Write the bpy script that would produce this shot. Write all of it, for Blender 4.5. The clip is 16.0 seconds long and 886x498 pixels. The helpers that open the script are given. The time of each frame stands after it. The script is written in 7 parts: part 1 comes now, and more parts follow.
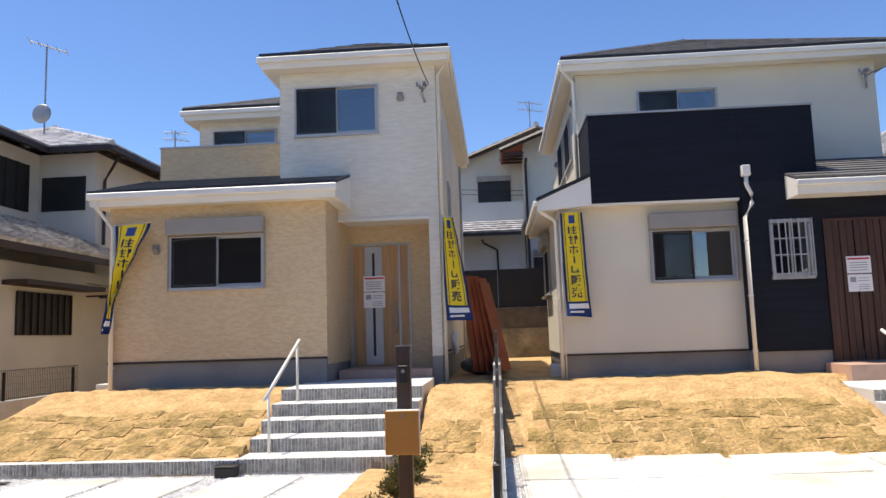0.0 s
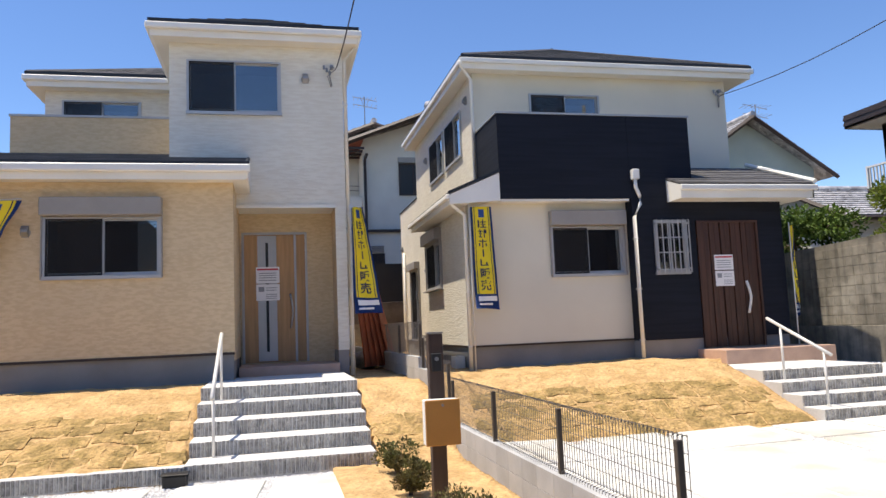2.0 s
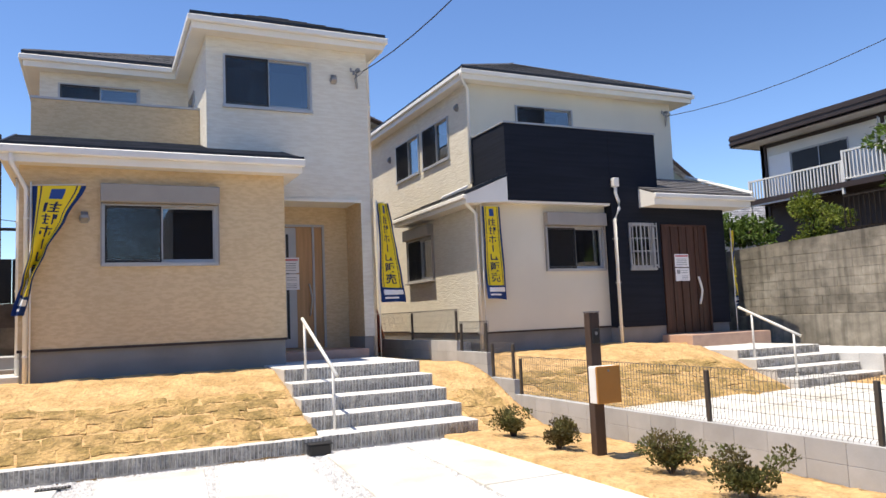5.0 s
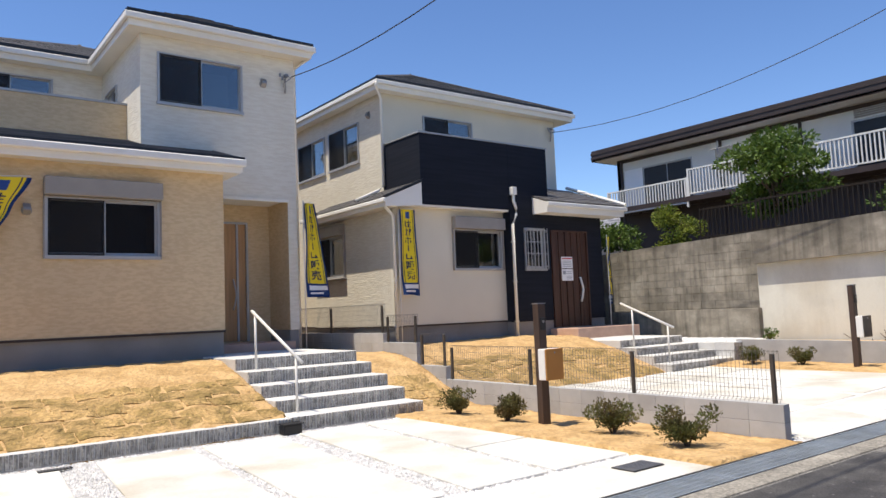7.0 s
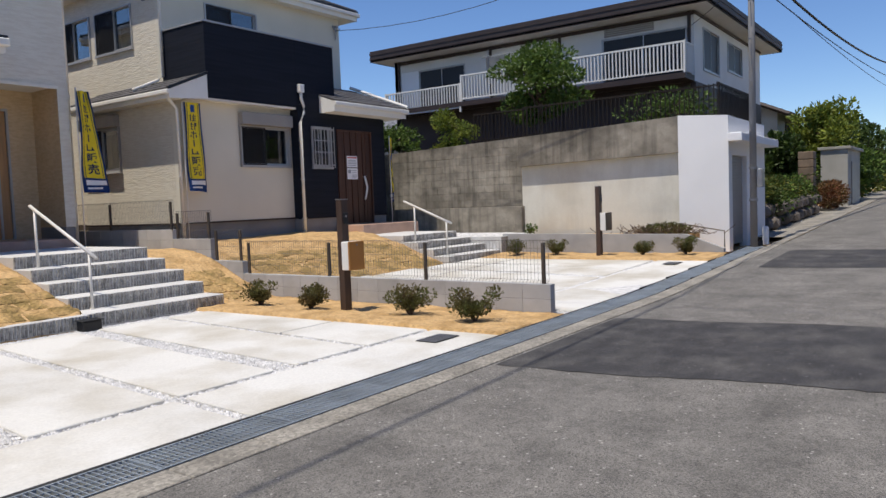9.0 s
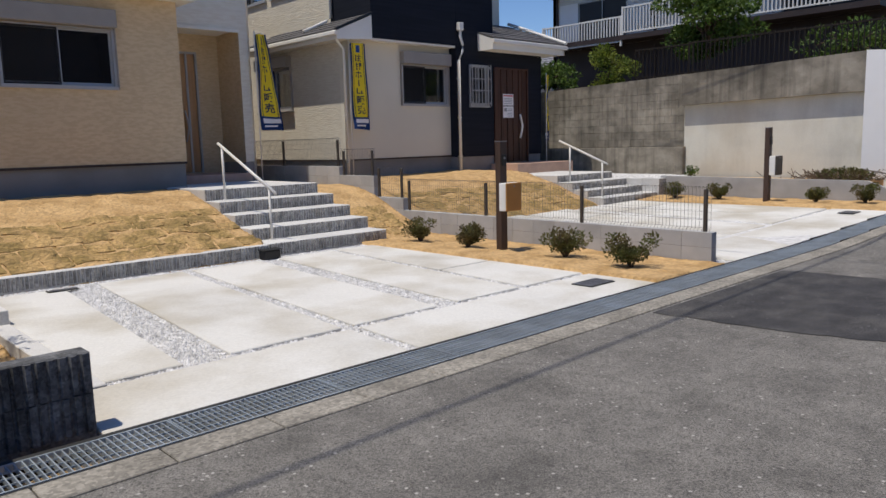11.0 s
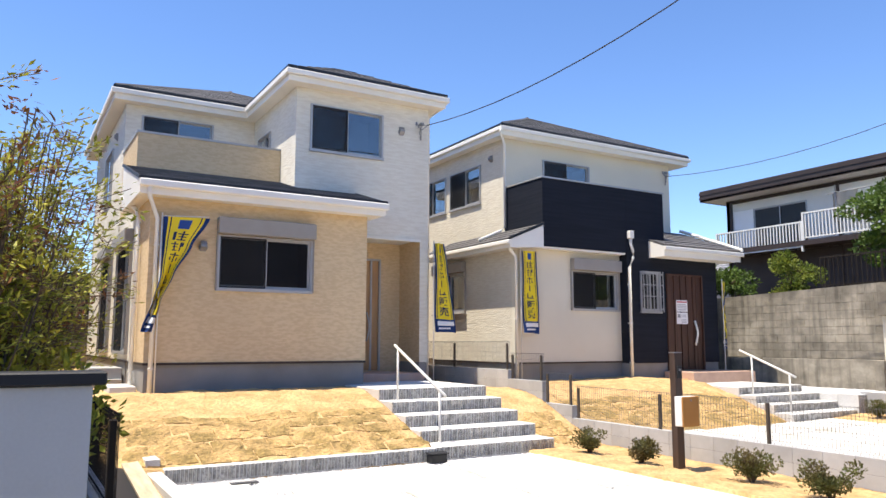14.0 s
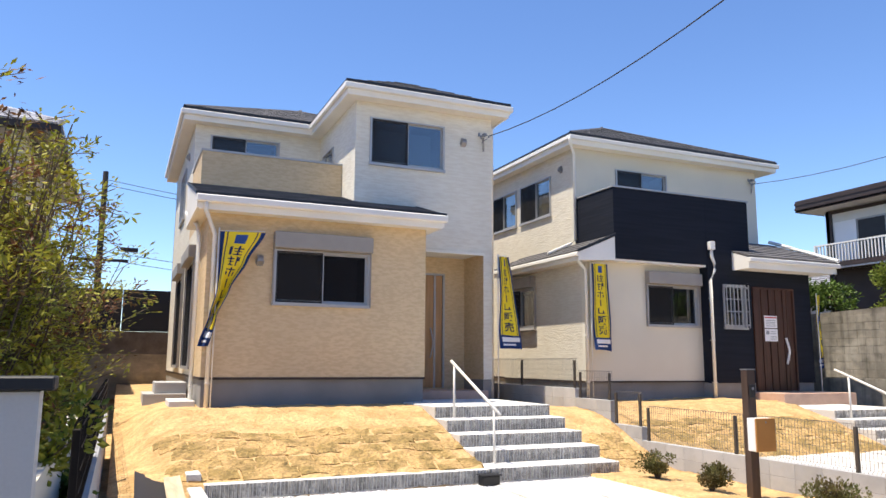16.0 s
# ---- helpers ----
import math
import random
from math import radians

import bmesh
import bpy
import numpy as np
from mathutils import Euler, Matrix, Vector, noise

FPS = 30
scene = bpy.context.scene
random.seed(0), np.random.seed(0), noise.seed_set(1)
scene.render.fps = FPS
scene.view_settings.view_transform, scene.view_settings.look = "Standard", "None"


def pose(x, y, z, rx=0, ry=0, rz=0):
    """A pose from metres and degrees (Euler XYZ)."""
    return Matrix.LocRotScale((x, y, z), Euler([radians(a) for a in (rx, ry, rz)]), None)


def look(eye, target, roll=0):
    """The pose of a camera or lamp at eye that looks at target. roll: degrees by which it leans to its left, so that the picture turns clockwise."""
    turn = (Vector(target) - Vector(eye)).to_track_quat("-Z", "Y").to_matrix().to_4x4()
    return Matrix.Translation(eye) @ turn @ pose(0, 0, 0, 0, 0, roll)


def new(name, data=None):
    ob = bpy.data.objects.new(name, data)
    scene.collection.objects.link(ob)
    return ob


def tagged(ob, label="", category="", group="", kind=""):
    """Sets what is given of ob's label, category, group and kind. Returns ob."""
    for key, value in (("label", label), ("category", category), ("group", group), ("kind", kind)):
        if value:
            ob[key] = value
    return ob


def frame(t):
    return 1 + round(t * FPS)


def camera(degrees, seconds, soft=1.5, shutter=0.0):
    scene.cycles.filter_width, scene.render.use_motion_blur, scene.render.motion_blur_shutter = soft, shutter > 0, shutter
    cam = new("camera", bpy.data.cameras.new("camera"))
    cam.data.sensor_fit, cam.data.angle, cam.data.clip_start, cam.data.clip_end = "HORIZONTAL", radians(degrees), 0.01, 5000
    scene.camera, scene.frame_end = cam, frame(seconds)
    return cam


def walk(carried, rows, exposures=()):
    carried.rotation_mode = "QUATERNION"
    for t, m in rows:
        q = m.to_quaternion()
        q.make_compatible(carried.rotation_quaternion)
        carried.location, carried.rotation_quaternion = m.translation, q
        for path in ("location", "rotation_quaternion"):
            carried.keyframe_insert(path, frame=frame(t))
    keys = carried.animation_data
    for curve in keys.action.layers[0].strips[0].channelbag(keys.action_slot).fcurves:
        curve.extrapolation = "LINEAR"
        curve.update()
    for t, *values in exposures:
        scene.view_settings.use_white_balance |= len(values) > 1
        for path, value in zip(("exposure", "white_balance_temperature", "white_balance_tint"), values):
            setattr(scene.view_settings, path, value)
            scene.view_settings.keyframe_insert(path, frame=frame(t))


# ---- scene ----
cam = camera(61.8, 16.0)
PATH = [
    (0, (-0.061, 0.088, 1.601), (-0.2, 2.069, 1.833), -1.8),
    (0.5, (-0.642, 0.205, 1.607), (-0.569, 2.192, 1.825), -2.0),
    (1, (-1.236, 0.319, 1.572), (-0.992, 2.292, 1.791), -2.2),
    (1.5, (-1.775, 0.411, 1.567), (-1.402, 2.364, 1.781), -2.4),
    (2, (-2.313, 0.458, 1.568), (-1.869, 2.396, 1.777), -2.4),
    (2.5, (-2.85, 0.508, 1.56), (-2.361, 2.436, 1.765), -2.4),
    (3, (-3.365, 0.443, 1.556), (-2.761, 2.339, 1.758), -2.4),
    (3.5, (-3.976, 0.462, 1.552), (-3.222, 2.304, 1.742), -2.6),
    (4, (-4.639, 0.425, 1.552), (-3.813, 2.237, 1.742), -2.4),
    (4.2, (-4.879, 0.444, 1.532), (-4.047, 2.253, 1.72), -2.4),
    (6.3, (-6.973, 0.218, 1.514), (-5.973, 1.939, 1.711), -2.4),
    (6.5, (-7.141, 0.228, 1.515), (-6.065, 1.903, 1.705), -2.4),
    (7, (-7.59, 0.134, 1.454), (-6.387, 1.722, 1.625), -2.4),
    (7.5, (-7.786, 0.064, 1.425), (-6.385, 1.488, 1.514), -2.5),
    (7.6, (-7.768, 0.043, 1.434), (-6.32, 1.421, 1.512), -2.3),
    (8, (-8.038, 0.049, 1.435), (-6.439, 1.25, 1.465), -2.7),
    (8.5, (-8.308, 0.043, 1.443), (-6.664, 1.181, 1.407), -2.4),
    (9, (-8.359, 0.036, 1.417), (-6.73, 1.191, 1.293), -2.2),
    (9.5, (-8.433, 0.009, 1.438), (-6.914, 1.292, 1.222), -2.0),
    (9.7, (-8.455, -0.002, 1.451), (-6.97, 1.317, 1.21), -1.9),
    (11.8, (-8.627, -0.021, 1.575), (-7.372, 1.518, 1.341), -0.9),
    (12, (-8.63, -0.024, 1.593), (-7.41, 1.548, 1.396), -0.8),
    (12.5, (-8.653, -0.045, 1.632), (-7.496, 1.586, 1.572), -0.5),
    (13, (-8.672, -0.061, 1.652), (-7.544, 1.589, 1.742), -0.2),
    (13.5, (-8.686, -0.041, 1.63), (-7.61, 1.632, 1.828), -0.1),
    (14, (-8.69, -0.098, 1.644), (-7.684, 1.613, 1.895), 0.1),
    (14.5, (-8.583, -0.1, 1.618), (-7.615, 1.627, 1.901), 0.2),
    (15, (-8.387, -0.057, 1.579), (-7.446, 1.684, 1.869), 0.2),
    (15.5, (-8.154, 0.035, 1.585), (-7.246, 1.792, 1.881), 0.3),
    (16, (-7.975, 0.034, 1.576), (-7.192, 1.849, 1.879), 0.4),
]
walk(cam, [(t, look(eye, target, roll)) for t, eye, target, roll in PATH],
     [(t, e, k, 10) for t, e, k in ((0, 0.38, 7100), (1.5, 0.40, 7100), (4, 0.46, 7150), (6.5, 0.43, 7150), (7, 0.24, 7000), (7.5, -0.1, 6700), (8, -0.40, 6700), (8.5, -0.28, 6700), (9, -0.22, 6700),
                                    (9.5, -0.44, 6700), (11.8, -0.44, 6600), (12.5, -0.50, 6500), (13, -0.38, 6500), (13.5, 0.08, 6550), (14, 0.74, 7000), (14.5, 0.98, 7100), (15.5, 0.95, 7100), (16, 0.66, 7100))])

# ---------------------------------------------------------------- light
SUN_EL, SUN_AZ = 72.5, -5.0          # height; turn from -x towards -y, degrees
world = bpy.data.worlds.new("sky")
scene.world = world
world.use_nodes = True
wn = world.node_tree
sky = wn.nodes.new("ShaderNodeTexSky")
sky.sky_type = 'NISHITA'
sky.sun_disc = False
sky.sun_elevation = radians(SUN_EL)
sky.sun_rotation = radians(270 - SUN_AZ)
sky.air_density, sky.dust_density, sky.ozone_density = 0.85, 0.0, 5.0
deep = wn.nodes.new("ShaderNodeHueSaturation")
deep.inputs["Hue"].default_value, deep.inputs["Saturation"].default_value, deep.inputs["Value"].default_value = 0.507, 1.12, 1.24
wn.links.new(sky.outputs[0], deep.inputs["Color"])
wn.links.new(deep.outputs[0], wn.nodes["Background"].inputs[0])
wn.nodes["Background"].inputs[1].default_value = 0.13
sun = new("sun", bpy.data.lights.new("sun", 'SUN'))
sun.data.energy, sun.data.angle, sun.data.color = 5.0, radians(0.53), (1.0, 0.94, 0.84)
ce = math.cos(radians(SUN_EL))
sun.matrix_world = look((ce * -math.cos(radians(SUN_AZ)) * 50, ce * -math.sin(radians(SUN_AZ)) * 50, math.sin(radians(SUN_EL)) * 50), (0, 0, 0))

# ---------------------------------------------------------------- materials
def mat(name, col, rough=0.7, vary=0.15, scale=3.0, fine=40.0, bump=0.15, dist=0.01, metal=0.0, stretch=(1, 1, 1),
        spec=0.5, island=0.0, per=0.0, col2=None, edge=(0.35, 0.68)):
    """A surface with two scales of mottling and a fine relief. col2: the second colour of the large mottling."""
    m = bpy.data.materials.new(name)
    m.use_nodes = True
    t = m.node_tree
    n, l = t.nodes, t.links
    b = n["Principled BSDF"]
    b.inputs["Roughness"].default_value = rough
    b.inputs["Metallic"].default_value = metal
    b.inputs["Specular IOR Level"].default_value = spec
    tc = n.new("ShaderNodeTexCoord")
    mp = n.new("ShaderNodeMapping")
    mp.inputs["Scale"].default_value = stretch
    geo = n.new("ShaderNodeNewGeometry")
    l.new(geo.outputs["Position"], mp.inputs[0])
    big = n.new("ShaderNodeTexNoise")
    big.inputs["Scale"].default_value, big.inputs["Detail"].default_value = scale, 5
    small = n.new("ShaderNodeTexNoise")
    small.inputs["Scale"].default_value, small.inputs["Detail"].default_value = fine, 4
    l.new(mp.outputs[0], big.inputs["Vector"])
    l.new(mp.outputs[0], small.inputs["Vector"])
    mix = n.new("ShaderNodeMix")
    mix.data_type = 'RGBA'
    c2 = col2 or tuple(c * (1 - 1.6 * vary) for c in col)
    c1 = col if col2 else tuple(min(1, c * (1 + 0.6 * vary)) for c in col)
    mix.inputs["A"].default_value, mix.inputs["B"].default_value = (*c1, 1), (*c2, 1)
    ramp = n.new("ShaderNodeMapRange")
    ramp.inputs[1].default_value, ramp.inputs[2].default_value = edge
    l.new(big.outputs[0], ramp.inputs[0])
    l.new(ramp.outputs[0], mix.inputs["Factor"])
    hsv = n.new("ShaderNodeHueSaturation")
    l.new(mix.outputs["Result"], hsv.inputs["Color"])
    val = n.new("ShaderNodeMapRange")
    val.inputs[3].default_value, val.inputs[4].default_value = 1 - vary, 1 + vary
    l.new(small.outputs[0], val.inputs[0])
    last = val.outputs[0]
    for src, amount in ((geo.outputs["Random Per Island"], island), (None, per)):
        if amount:
            if src is None:
                src = n.new("ShaderNodeObjectInfo").outputs["Random"]
            r = n.new("ShaderNodeMapRange")
            r.inputs[3].default_value, r.inputs[4].default_value = 1 - amount, 1 + amount
            l.new(src, r.inputs[0])
            mul = n.new("ShaderNodeMath")
            mul.operation = 'MULTIPLY'
            l.new(last, mul.inputs[0])
            l.new(r.outputs[0], mul.inputs[1])
            last = mul.outputs[0]
    l.new(last, hsv.inputs["Value"])
    l.new(hsv.outputs[0], b.inputs["Base Color"])
    if bump:
        bp = n.new("ShaderNodeBump")
        bp.inputs["Strength"].default_value, bp.inputs["Distance"].default_value = bump, dist
        l.new(small.outputs[0], bp.inputs["Height"])
        l.new(bp.outputs[0], b.inputs["Normal"])
    return m


def siding(name, col, col2, courses, lengths, depth, rough=0.75, blend=0.6):
    """Cement siding cast with uneven horizontal ledges. courses: how many a metre; lengths: ledges a metre along the wall."""
    m = mat(name, col, rough, 0.06, 0.7, 60, 0.0)
    t = m.node_tree
    n, l = t.nodes, t.links
    b = n["Principled BSDF"]
    geo = n.new("ShaderNodeNewGeometry")
    mp = n.new("ShaderNodeMapping")
    mp.inputs["Scale"].default_value = (lengths, lengths, courses)
    l.new(geo.outputs["Position"], mp.inputs[0])
    noise_ = n.new("ShaderNodeTexNoise")
    noise_.inputs["Scale"].default_value, noise_.inputs["Detail"].default_value, noise_.inputs["Roughness"].default_value = 1.0, 3, 0.55
    l.new(mp.outputs[0], noise_.inputs["Vector"])
    step = n.new("ShaderNodeMapRange")
    step.inputs[1].default_value, step.inputs[2].default_value = 0.42, 0.6
    l.new(noise_.outputs[0], step.inputs[0])
    mix = n.new("ShaderNodeMix")
    mix.data_type = 'RGBA'
    mix.inputs["B"].default_value = (*col2, 1)
    fac = n.new("ShaderNodeMath")
    fac.operation = 'MULTIPLY'
    fac.inputs[1].default_value = blend
    l.new(step.outputs[0], fac.inputs[0])
    l.new(fac.outputs[0], mix.inputs["Factor"])
    old = b.inputs["Base Color"].links[0].from_socket
    l.new(old, mix.inputs["A"])
    l.new(mix.outputs["Result"], b.inputs["Base Color"])
    bp = n.new("ShaderNodeBump")
    bp.inputs["Strength"].default_value, bp.inputs["Distance"].default_value = 0.6, depth
    l.new(step.outputs[0], bp.inputs["Height"])
    l.new(bp.outputs[0], b.inputs["Normal"])
    return m


def speckle(m, size, amount):
    """Grains of stone or grass of random lightness, size a metre."""
    n, l = m.node_tree.nodes, m.node_tree.links
    vor = n.new("ShaderNodeTexVoronoi")
    vor.inputs["Scale"].default_value = size
    geo = n.new("ShaderNodeNewGeometry")
    l.new(geo.outputs["Position"], vor.inputs["Vector"])
    sep = n.new("ShaderNodeSeparateColor")
    l.new(vor.outputs["Color"], sep.inputs[0])
    rng_ = n.new("ShaderNodeMapRange")
    rng_.inputs[3].default_value, rng_.inputs[4].default_value = 1 - amount, 1 + amount
    l.new(sep.outputs[0], rng_.inputs[0])
    hs = n.new("ShaderNodeHueSaturation")
    l.new(rng_.outputs[0], hs.inputs["Value"])
    b = n["Principled BSDF"]
    l.new(b.inputs["Base Color"].links[0].from_socket, hs.inputs["Color"])
    l.new(hs.outputs[0], b.inputs["Base Color"])


def flecks(m, size, share, colour, radius=0.32):
    """Single pale or dark stones showing in the surface; share: how many of the cells hold one."""
    n, l = m.node_tree.nodes, m.node_tree.links
    vor = n.new("ShaderNodeTexVoronoi")
    vor.inputs["Scale"].default_value = size
    geo = n.new("ShaderNodeNewGeometry")
    l.new(geo.outputs["Position"], vor.inputs["Vector"])
    sep = n.new("ShaderNodeSeparateColor")
    l.new(vor.outputs["Color"], sep.inputs[0])
    here = n.new("ShaderNodeMath")
    here.operation = 'LESS_THAN'
    here.inputs[1].default_value = share
    l.new(sep.outputs[0], here.inputs[0])
    near = n.new("ShaderNodeMapRange")
    near.inputs[1].default_value, near.inputs[2].default_value = radius, radius + 0.12
    near.inputs[3].default_value, near.inputs[4].default_value = 1.0, 0.0
    l.new(vor.outputs["Distance"], near.inputs[0])
    both = n.new("ShaderNodeMath")
    both.operation = 'MULTIPLY'
    l.new(here.outputs[0], both.inputs[0])
    l.new(near.outputs[0], both.inputs[1])
    mix = n.new("ShaderNodeMix")
    mix.data_type = 'RGBA'
    mix.inputs["B"].default_value = (*colour, 1)
    b = n["Principled BSDF"]
    l.new(both.outputs[0], mix.inputs["Factor"])
    l.new(b.inputs["Base Color"].links[0].from_socket, mix.inputs["A"])
    l.new(mix.outputs["Result"], b.inputs["Base Color"])


def streaks(m, stretch, amount, lo=0.46, hi=0.68):
    """Dark runs of old rain water down a wall."""
    n, l = m.node_tree.nodes, m.node_tree.links
    geo = n.new("ShaderNodeNewGeometry")
    mp = n.new("ShaderNodeMapping")
    mp.inputs["Scale"].default_value = stretch
    l.new(geo.outputs["Position"], mp.inputs[0])
    tex = n.new("ShaderNodeTexNoise")
    tex.inputs["Scale"].default_value, tex.inputs["Detail"].default_value = 1.0, 4
    l.new(mp.outputs[0], tex.inputs["Vector"])
    rng_ = n.new("ShaderNodeMapRange")
    rng_.inputs[1].default_value, rng_.inputs[2].default_value = lo, hi
    rng_.inputs[3].default_value, rng_.inputs[4].default_value = 1.0, 1 - amount
    l.new(tex.outputs[0], rng_.inputs[0])
    hs = n.new("ShaderNodeHueSaturation")
    l.new(rng_.outputs[0], hs.inputs["Value"])
    b = n["Principled BSDF"]
    l.new(b.inputs["Base Color"].links[0].from_socket, hs.inputs["Color"])
    l.new(hs.outputs[0], b.inputs["Base Color"])


M_TAN = siding("tan_siding", (0.67, 0.515, 0.32), (0.50, 0.35, 0.19), 24, 8.5, 0.005, blend=0.44)
M_WHITE_SIDING = siding("ivory_siding", (0.75, 0.715, 0.625), (0.57, 0.51, 0.41), 22, 4.2, 0.005, blend=0.36)
M_CREAM = mat("cream_render", (0.70, 0.655, 0.545), 0.85, 0.04, 0.6, 120, 0.25, 0.003)
M_CREAM_SIDING = siding("cream_siding", (0.72, 0.67, 0.56), (0.58, 0.51, 0.40), 42, 5, 0.004, blend=0.5)
M_NAVY = siding("navy_siding", (0.0125, 0.0155, 0.025), (0.008, 0.0105, 0.017), 14, 0.6, 0.0022, 0.75, 0.7)
M_NAVY.node_tree.nodes["Principled BSDF"].inputs["Specular IOR Level"].default_value = 0.2
M_TRIM = mat("white_trim", (0.80, 0.78, 0.73), 0.45, 0.03, 1.5, 30, 0.02)
M_SOFFIT = mat("white_soffit", (0.76, 0.73, 0.66), 0.7, 0.03, 1.5, 30, 0.02)
M_SLATE = mat("dark_slate", (0.125, 0.12, 0.122), 0.75, 0.18, 2.0, 60, 0.3, 0.004, island=0.16)
M_DRIP = mat("black_drip_edge", (0.012, 0.012, 0.014), 0.4, 0.1)
M_FOUND = mat("grey_foundation", (0.25, 0.243, 0.235), 0.85, 0.10, 1.3, 70, 0.2, 0.003)
M_ALU = mat("silver_aluminium", (0.43, 0.43, 0.435), 0.4, 0.05, 3, 60, 0.02, metal=0.3)
M_SHUTTER = mat("grey_shutter_box", (0.31, 0.285, 0.26), 0.5, 0.05, 3, 60, 0.03)
M_SCREEN = mat("black_insect_screen", (0.018, 0.018, 0.02), 0.8, 0.1, 3, 300, 0.2)
# near-black lining that gives the shallow window boxes the gloom of unlit rooms
M_ROOM_DARK = mat("dark_room_lining", (0.05, 0.05, 0.055), 0.9, 0.1)
M_OAK = mat("oak_door", (0.47, 0.27, 0.12), 0.5, 0.12, 2.0, 20, 0.06, stretch=(9, 9, 0.5))
M_WALNUT = mat("dark_walnut_door", (0.072, 0.030, 0.019), 0.5, 0.25, 2.0, 20, 0.06, stretch=(9, 9, 0.5))
M_TILE_PINK = mat("pink_porch_tile", (0.55, 0.36, 0.27), 0.6, 0.08, 4, 50, 0.1)
M_PAPER = mat("white_notice_paper", (0.82, 0.80, 0.80), 0.8, 0.02)
M_RED_INK = mat("red_ink", (0.55, 0.03, 0.05), 0.7, 0.02)
M_GREY_INK = mat("grey_ink", (0.30, 0.30, 0.32), 0.7, 0.02)
M_CONC = mat("pale_parking_concrete", (0.68, 0.668, 0.632), 0.85, 0.05, 0.9, 28, 0.12, 0.004, col2=(0.50, 0.465, 0.395), edge=(0.44, 0.66))
M_STEP = mat("pale_step_concrete", (0.62, 0.61, 0.59), 0.85, 0.07, 1.4, 60, 0.15, 0.003)
M_RIB = mat("split_face_block", (0.385, 0.37, 0.345), 0.9, 0.28, 12, 60, 0.7, 0.006, island=0.14)
M_RIB_DARK = mat("dark_split_face_block", (0.115, 0.117, 0.122), 0.9, 0.35, 9, 50, 0.6, 0.006, island=0.2)
M_BLOCK = mat("grey_concrete_block", (0.42, 0.42, 0.42), 0.9, 0.08, 3, 90, 0.3, 0.003, per=0.08)
M_GRAVEL = mat("white_gravel", (0.70, 0.69, 0.68), 0.9, 0.15, 10, 120, 0.4, 0.01, island=0.22)
M_SOIL = mat("dark_garden_soil", (0.10, 0.085, 0.06), 0.95, 0.2, 3, 50, 0.5, 0.01)
M_SAND = mat("yellow_sand", (0.59, 0.385, 0.18), 0.95, 0.2, 3.2, 17, 1.0, 0.05, col2=(0.44, 0.275, 0.115), edge=(0.40, 0.64))
M_TURF = mat("straw_turf", (0.47, 0.305, 0.125), 0.95, 0.25, 3.4, 20, 1.0, 0.05, per=0.10, col2=(0.27, 0.182, 0.062), edge=(0.40, 0.60))
M_ASPHALT = mat("grey_asphalt", (0.215, 0.202, 0.183), 0.92, 0.26, 1.6, 120, 0.6, 0.006, col2=(0.160, 0.150, 0.136), edge=(0.34, 0.68))
M_PATCH = mat("dark_asphalt_patch", (0.047, 0.045, 0.046), 0.92, 0.35, 2.0, 90, 0.6, 0.006, col2=(0.10, 0.095, 0.09), edge=(0.44, 0.72))
M_GRATE = mat("galvanised_grating", (0.43, 0.49, 0.54), 0.42, 0.14, 3, 60, 0.05, metal=0.35)
M_PIT = mat("gutter_pit", (0.03, 0.03, 0.03), 0.9, 0.2)
M_KERB = mat("weathered_kerb", (0.28, 0.258, 0.22), 0.9, 0.2, 2, 60, 0.3, 0.005)
M_BRONZE = mat("dark_bronze_metal", (0.085, 0.07, 0.058), 0.45, 0.08, 3, 60, 0.03, metal=0.3)
M_IRON = mat("dark_iron", (0.022, 0.017, 0.014), 0.7, 0.1, spec=0.2)
M_WIRE = mat("grey_fence_wire", (0.20, 0.185, 0.165), 0.5, 0.05, metal=0.3)
M_BROWN = mat("dark_brown_post", (0.060, 0.034, 0.024), 0.5, 0.15, 3, 30, 0.05, stretch=(6, 6, 0.6))
M_ORANGE = mat("orange_tan_box", (0.47, 0.215, 0.045), 0.5, 0.06, 3, 60, 0.02)
M_BOXWHITE = mat("white_box_side", (0.78, 0.76, 0.72), 0.5, 0.03)
M_BLACK = mat("black_plastic", (0.014, 0.014, 0.015), 0.5, 0.1)
M_RAIL = mat("white_handrail", (0.72, 0.70, 0.66), 0.4, 0.04)
M_YELLOW = mat("yellow_banner", (0.80, 0.60, 0.02), 0.75, 0.05, 3, 80, 0.05)
M_BLUE = mat("blue_banner_edge", (0.015, 0.06, 0.24), 0.75, 0.05, 3, 80, 0.05)
M_NAVYINK = mat("navy_banner_marks", (0.012, 0.02, 0.07), 0.75, 0.05)
M_WHITEINK = mat("white_banner_marks", (0.75, 0.76, 0.78), 0.75, 0.03)
M_RUST = mat("red_oxide_board", (0.36, 0.085, 0.035), 0.7, 0.15, 3, 40, 0.1)
M_TARP = mat("pale_sacking", (0.45, 0.43, 0.40), 0.8, 0.2, 8, 40, 0.4)
M_PLANK = mat("weathered_plank", (0.50, 0.41, 0.28), 0.85, 0.15, 2, 30, 0.1, stretch=(8, 1, 8))
M_OLDCONC = mat("stained_old_concrete", (0.39, 0.35, 0.285), 0.95, 0.13, 1.1, 9, 0.4, 0.008, stretch=(1, 0.9, 1.1), per=0.07, col2=(0.235, 0.208, 0.165), edge=(0.36, 0.70))
M_PANEL = mat("cream_retaining_panel", (0.71, 0.69, 0.605), 0.9, 0.03, 0.9, 30, 0.08, 0.002, stretch=(1, 1, 0.6), col2=(0.57, 0.525, 0.43), edge=(0.42, 0.66))
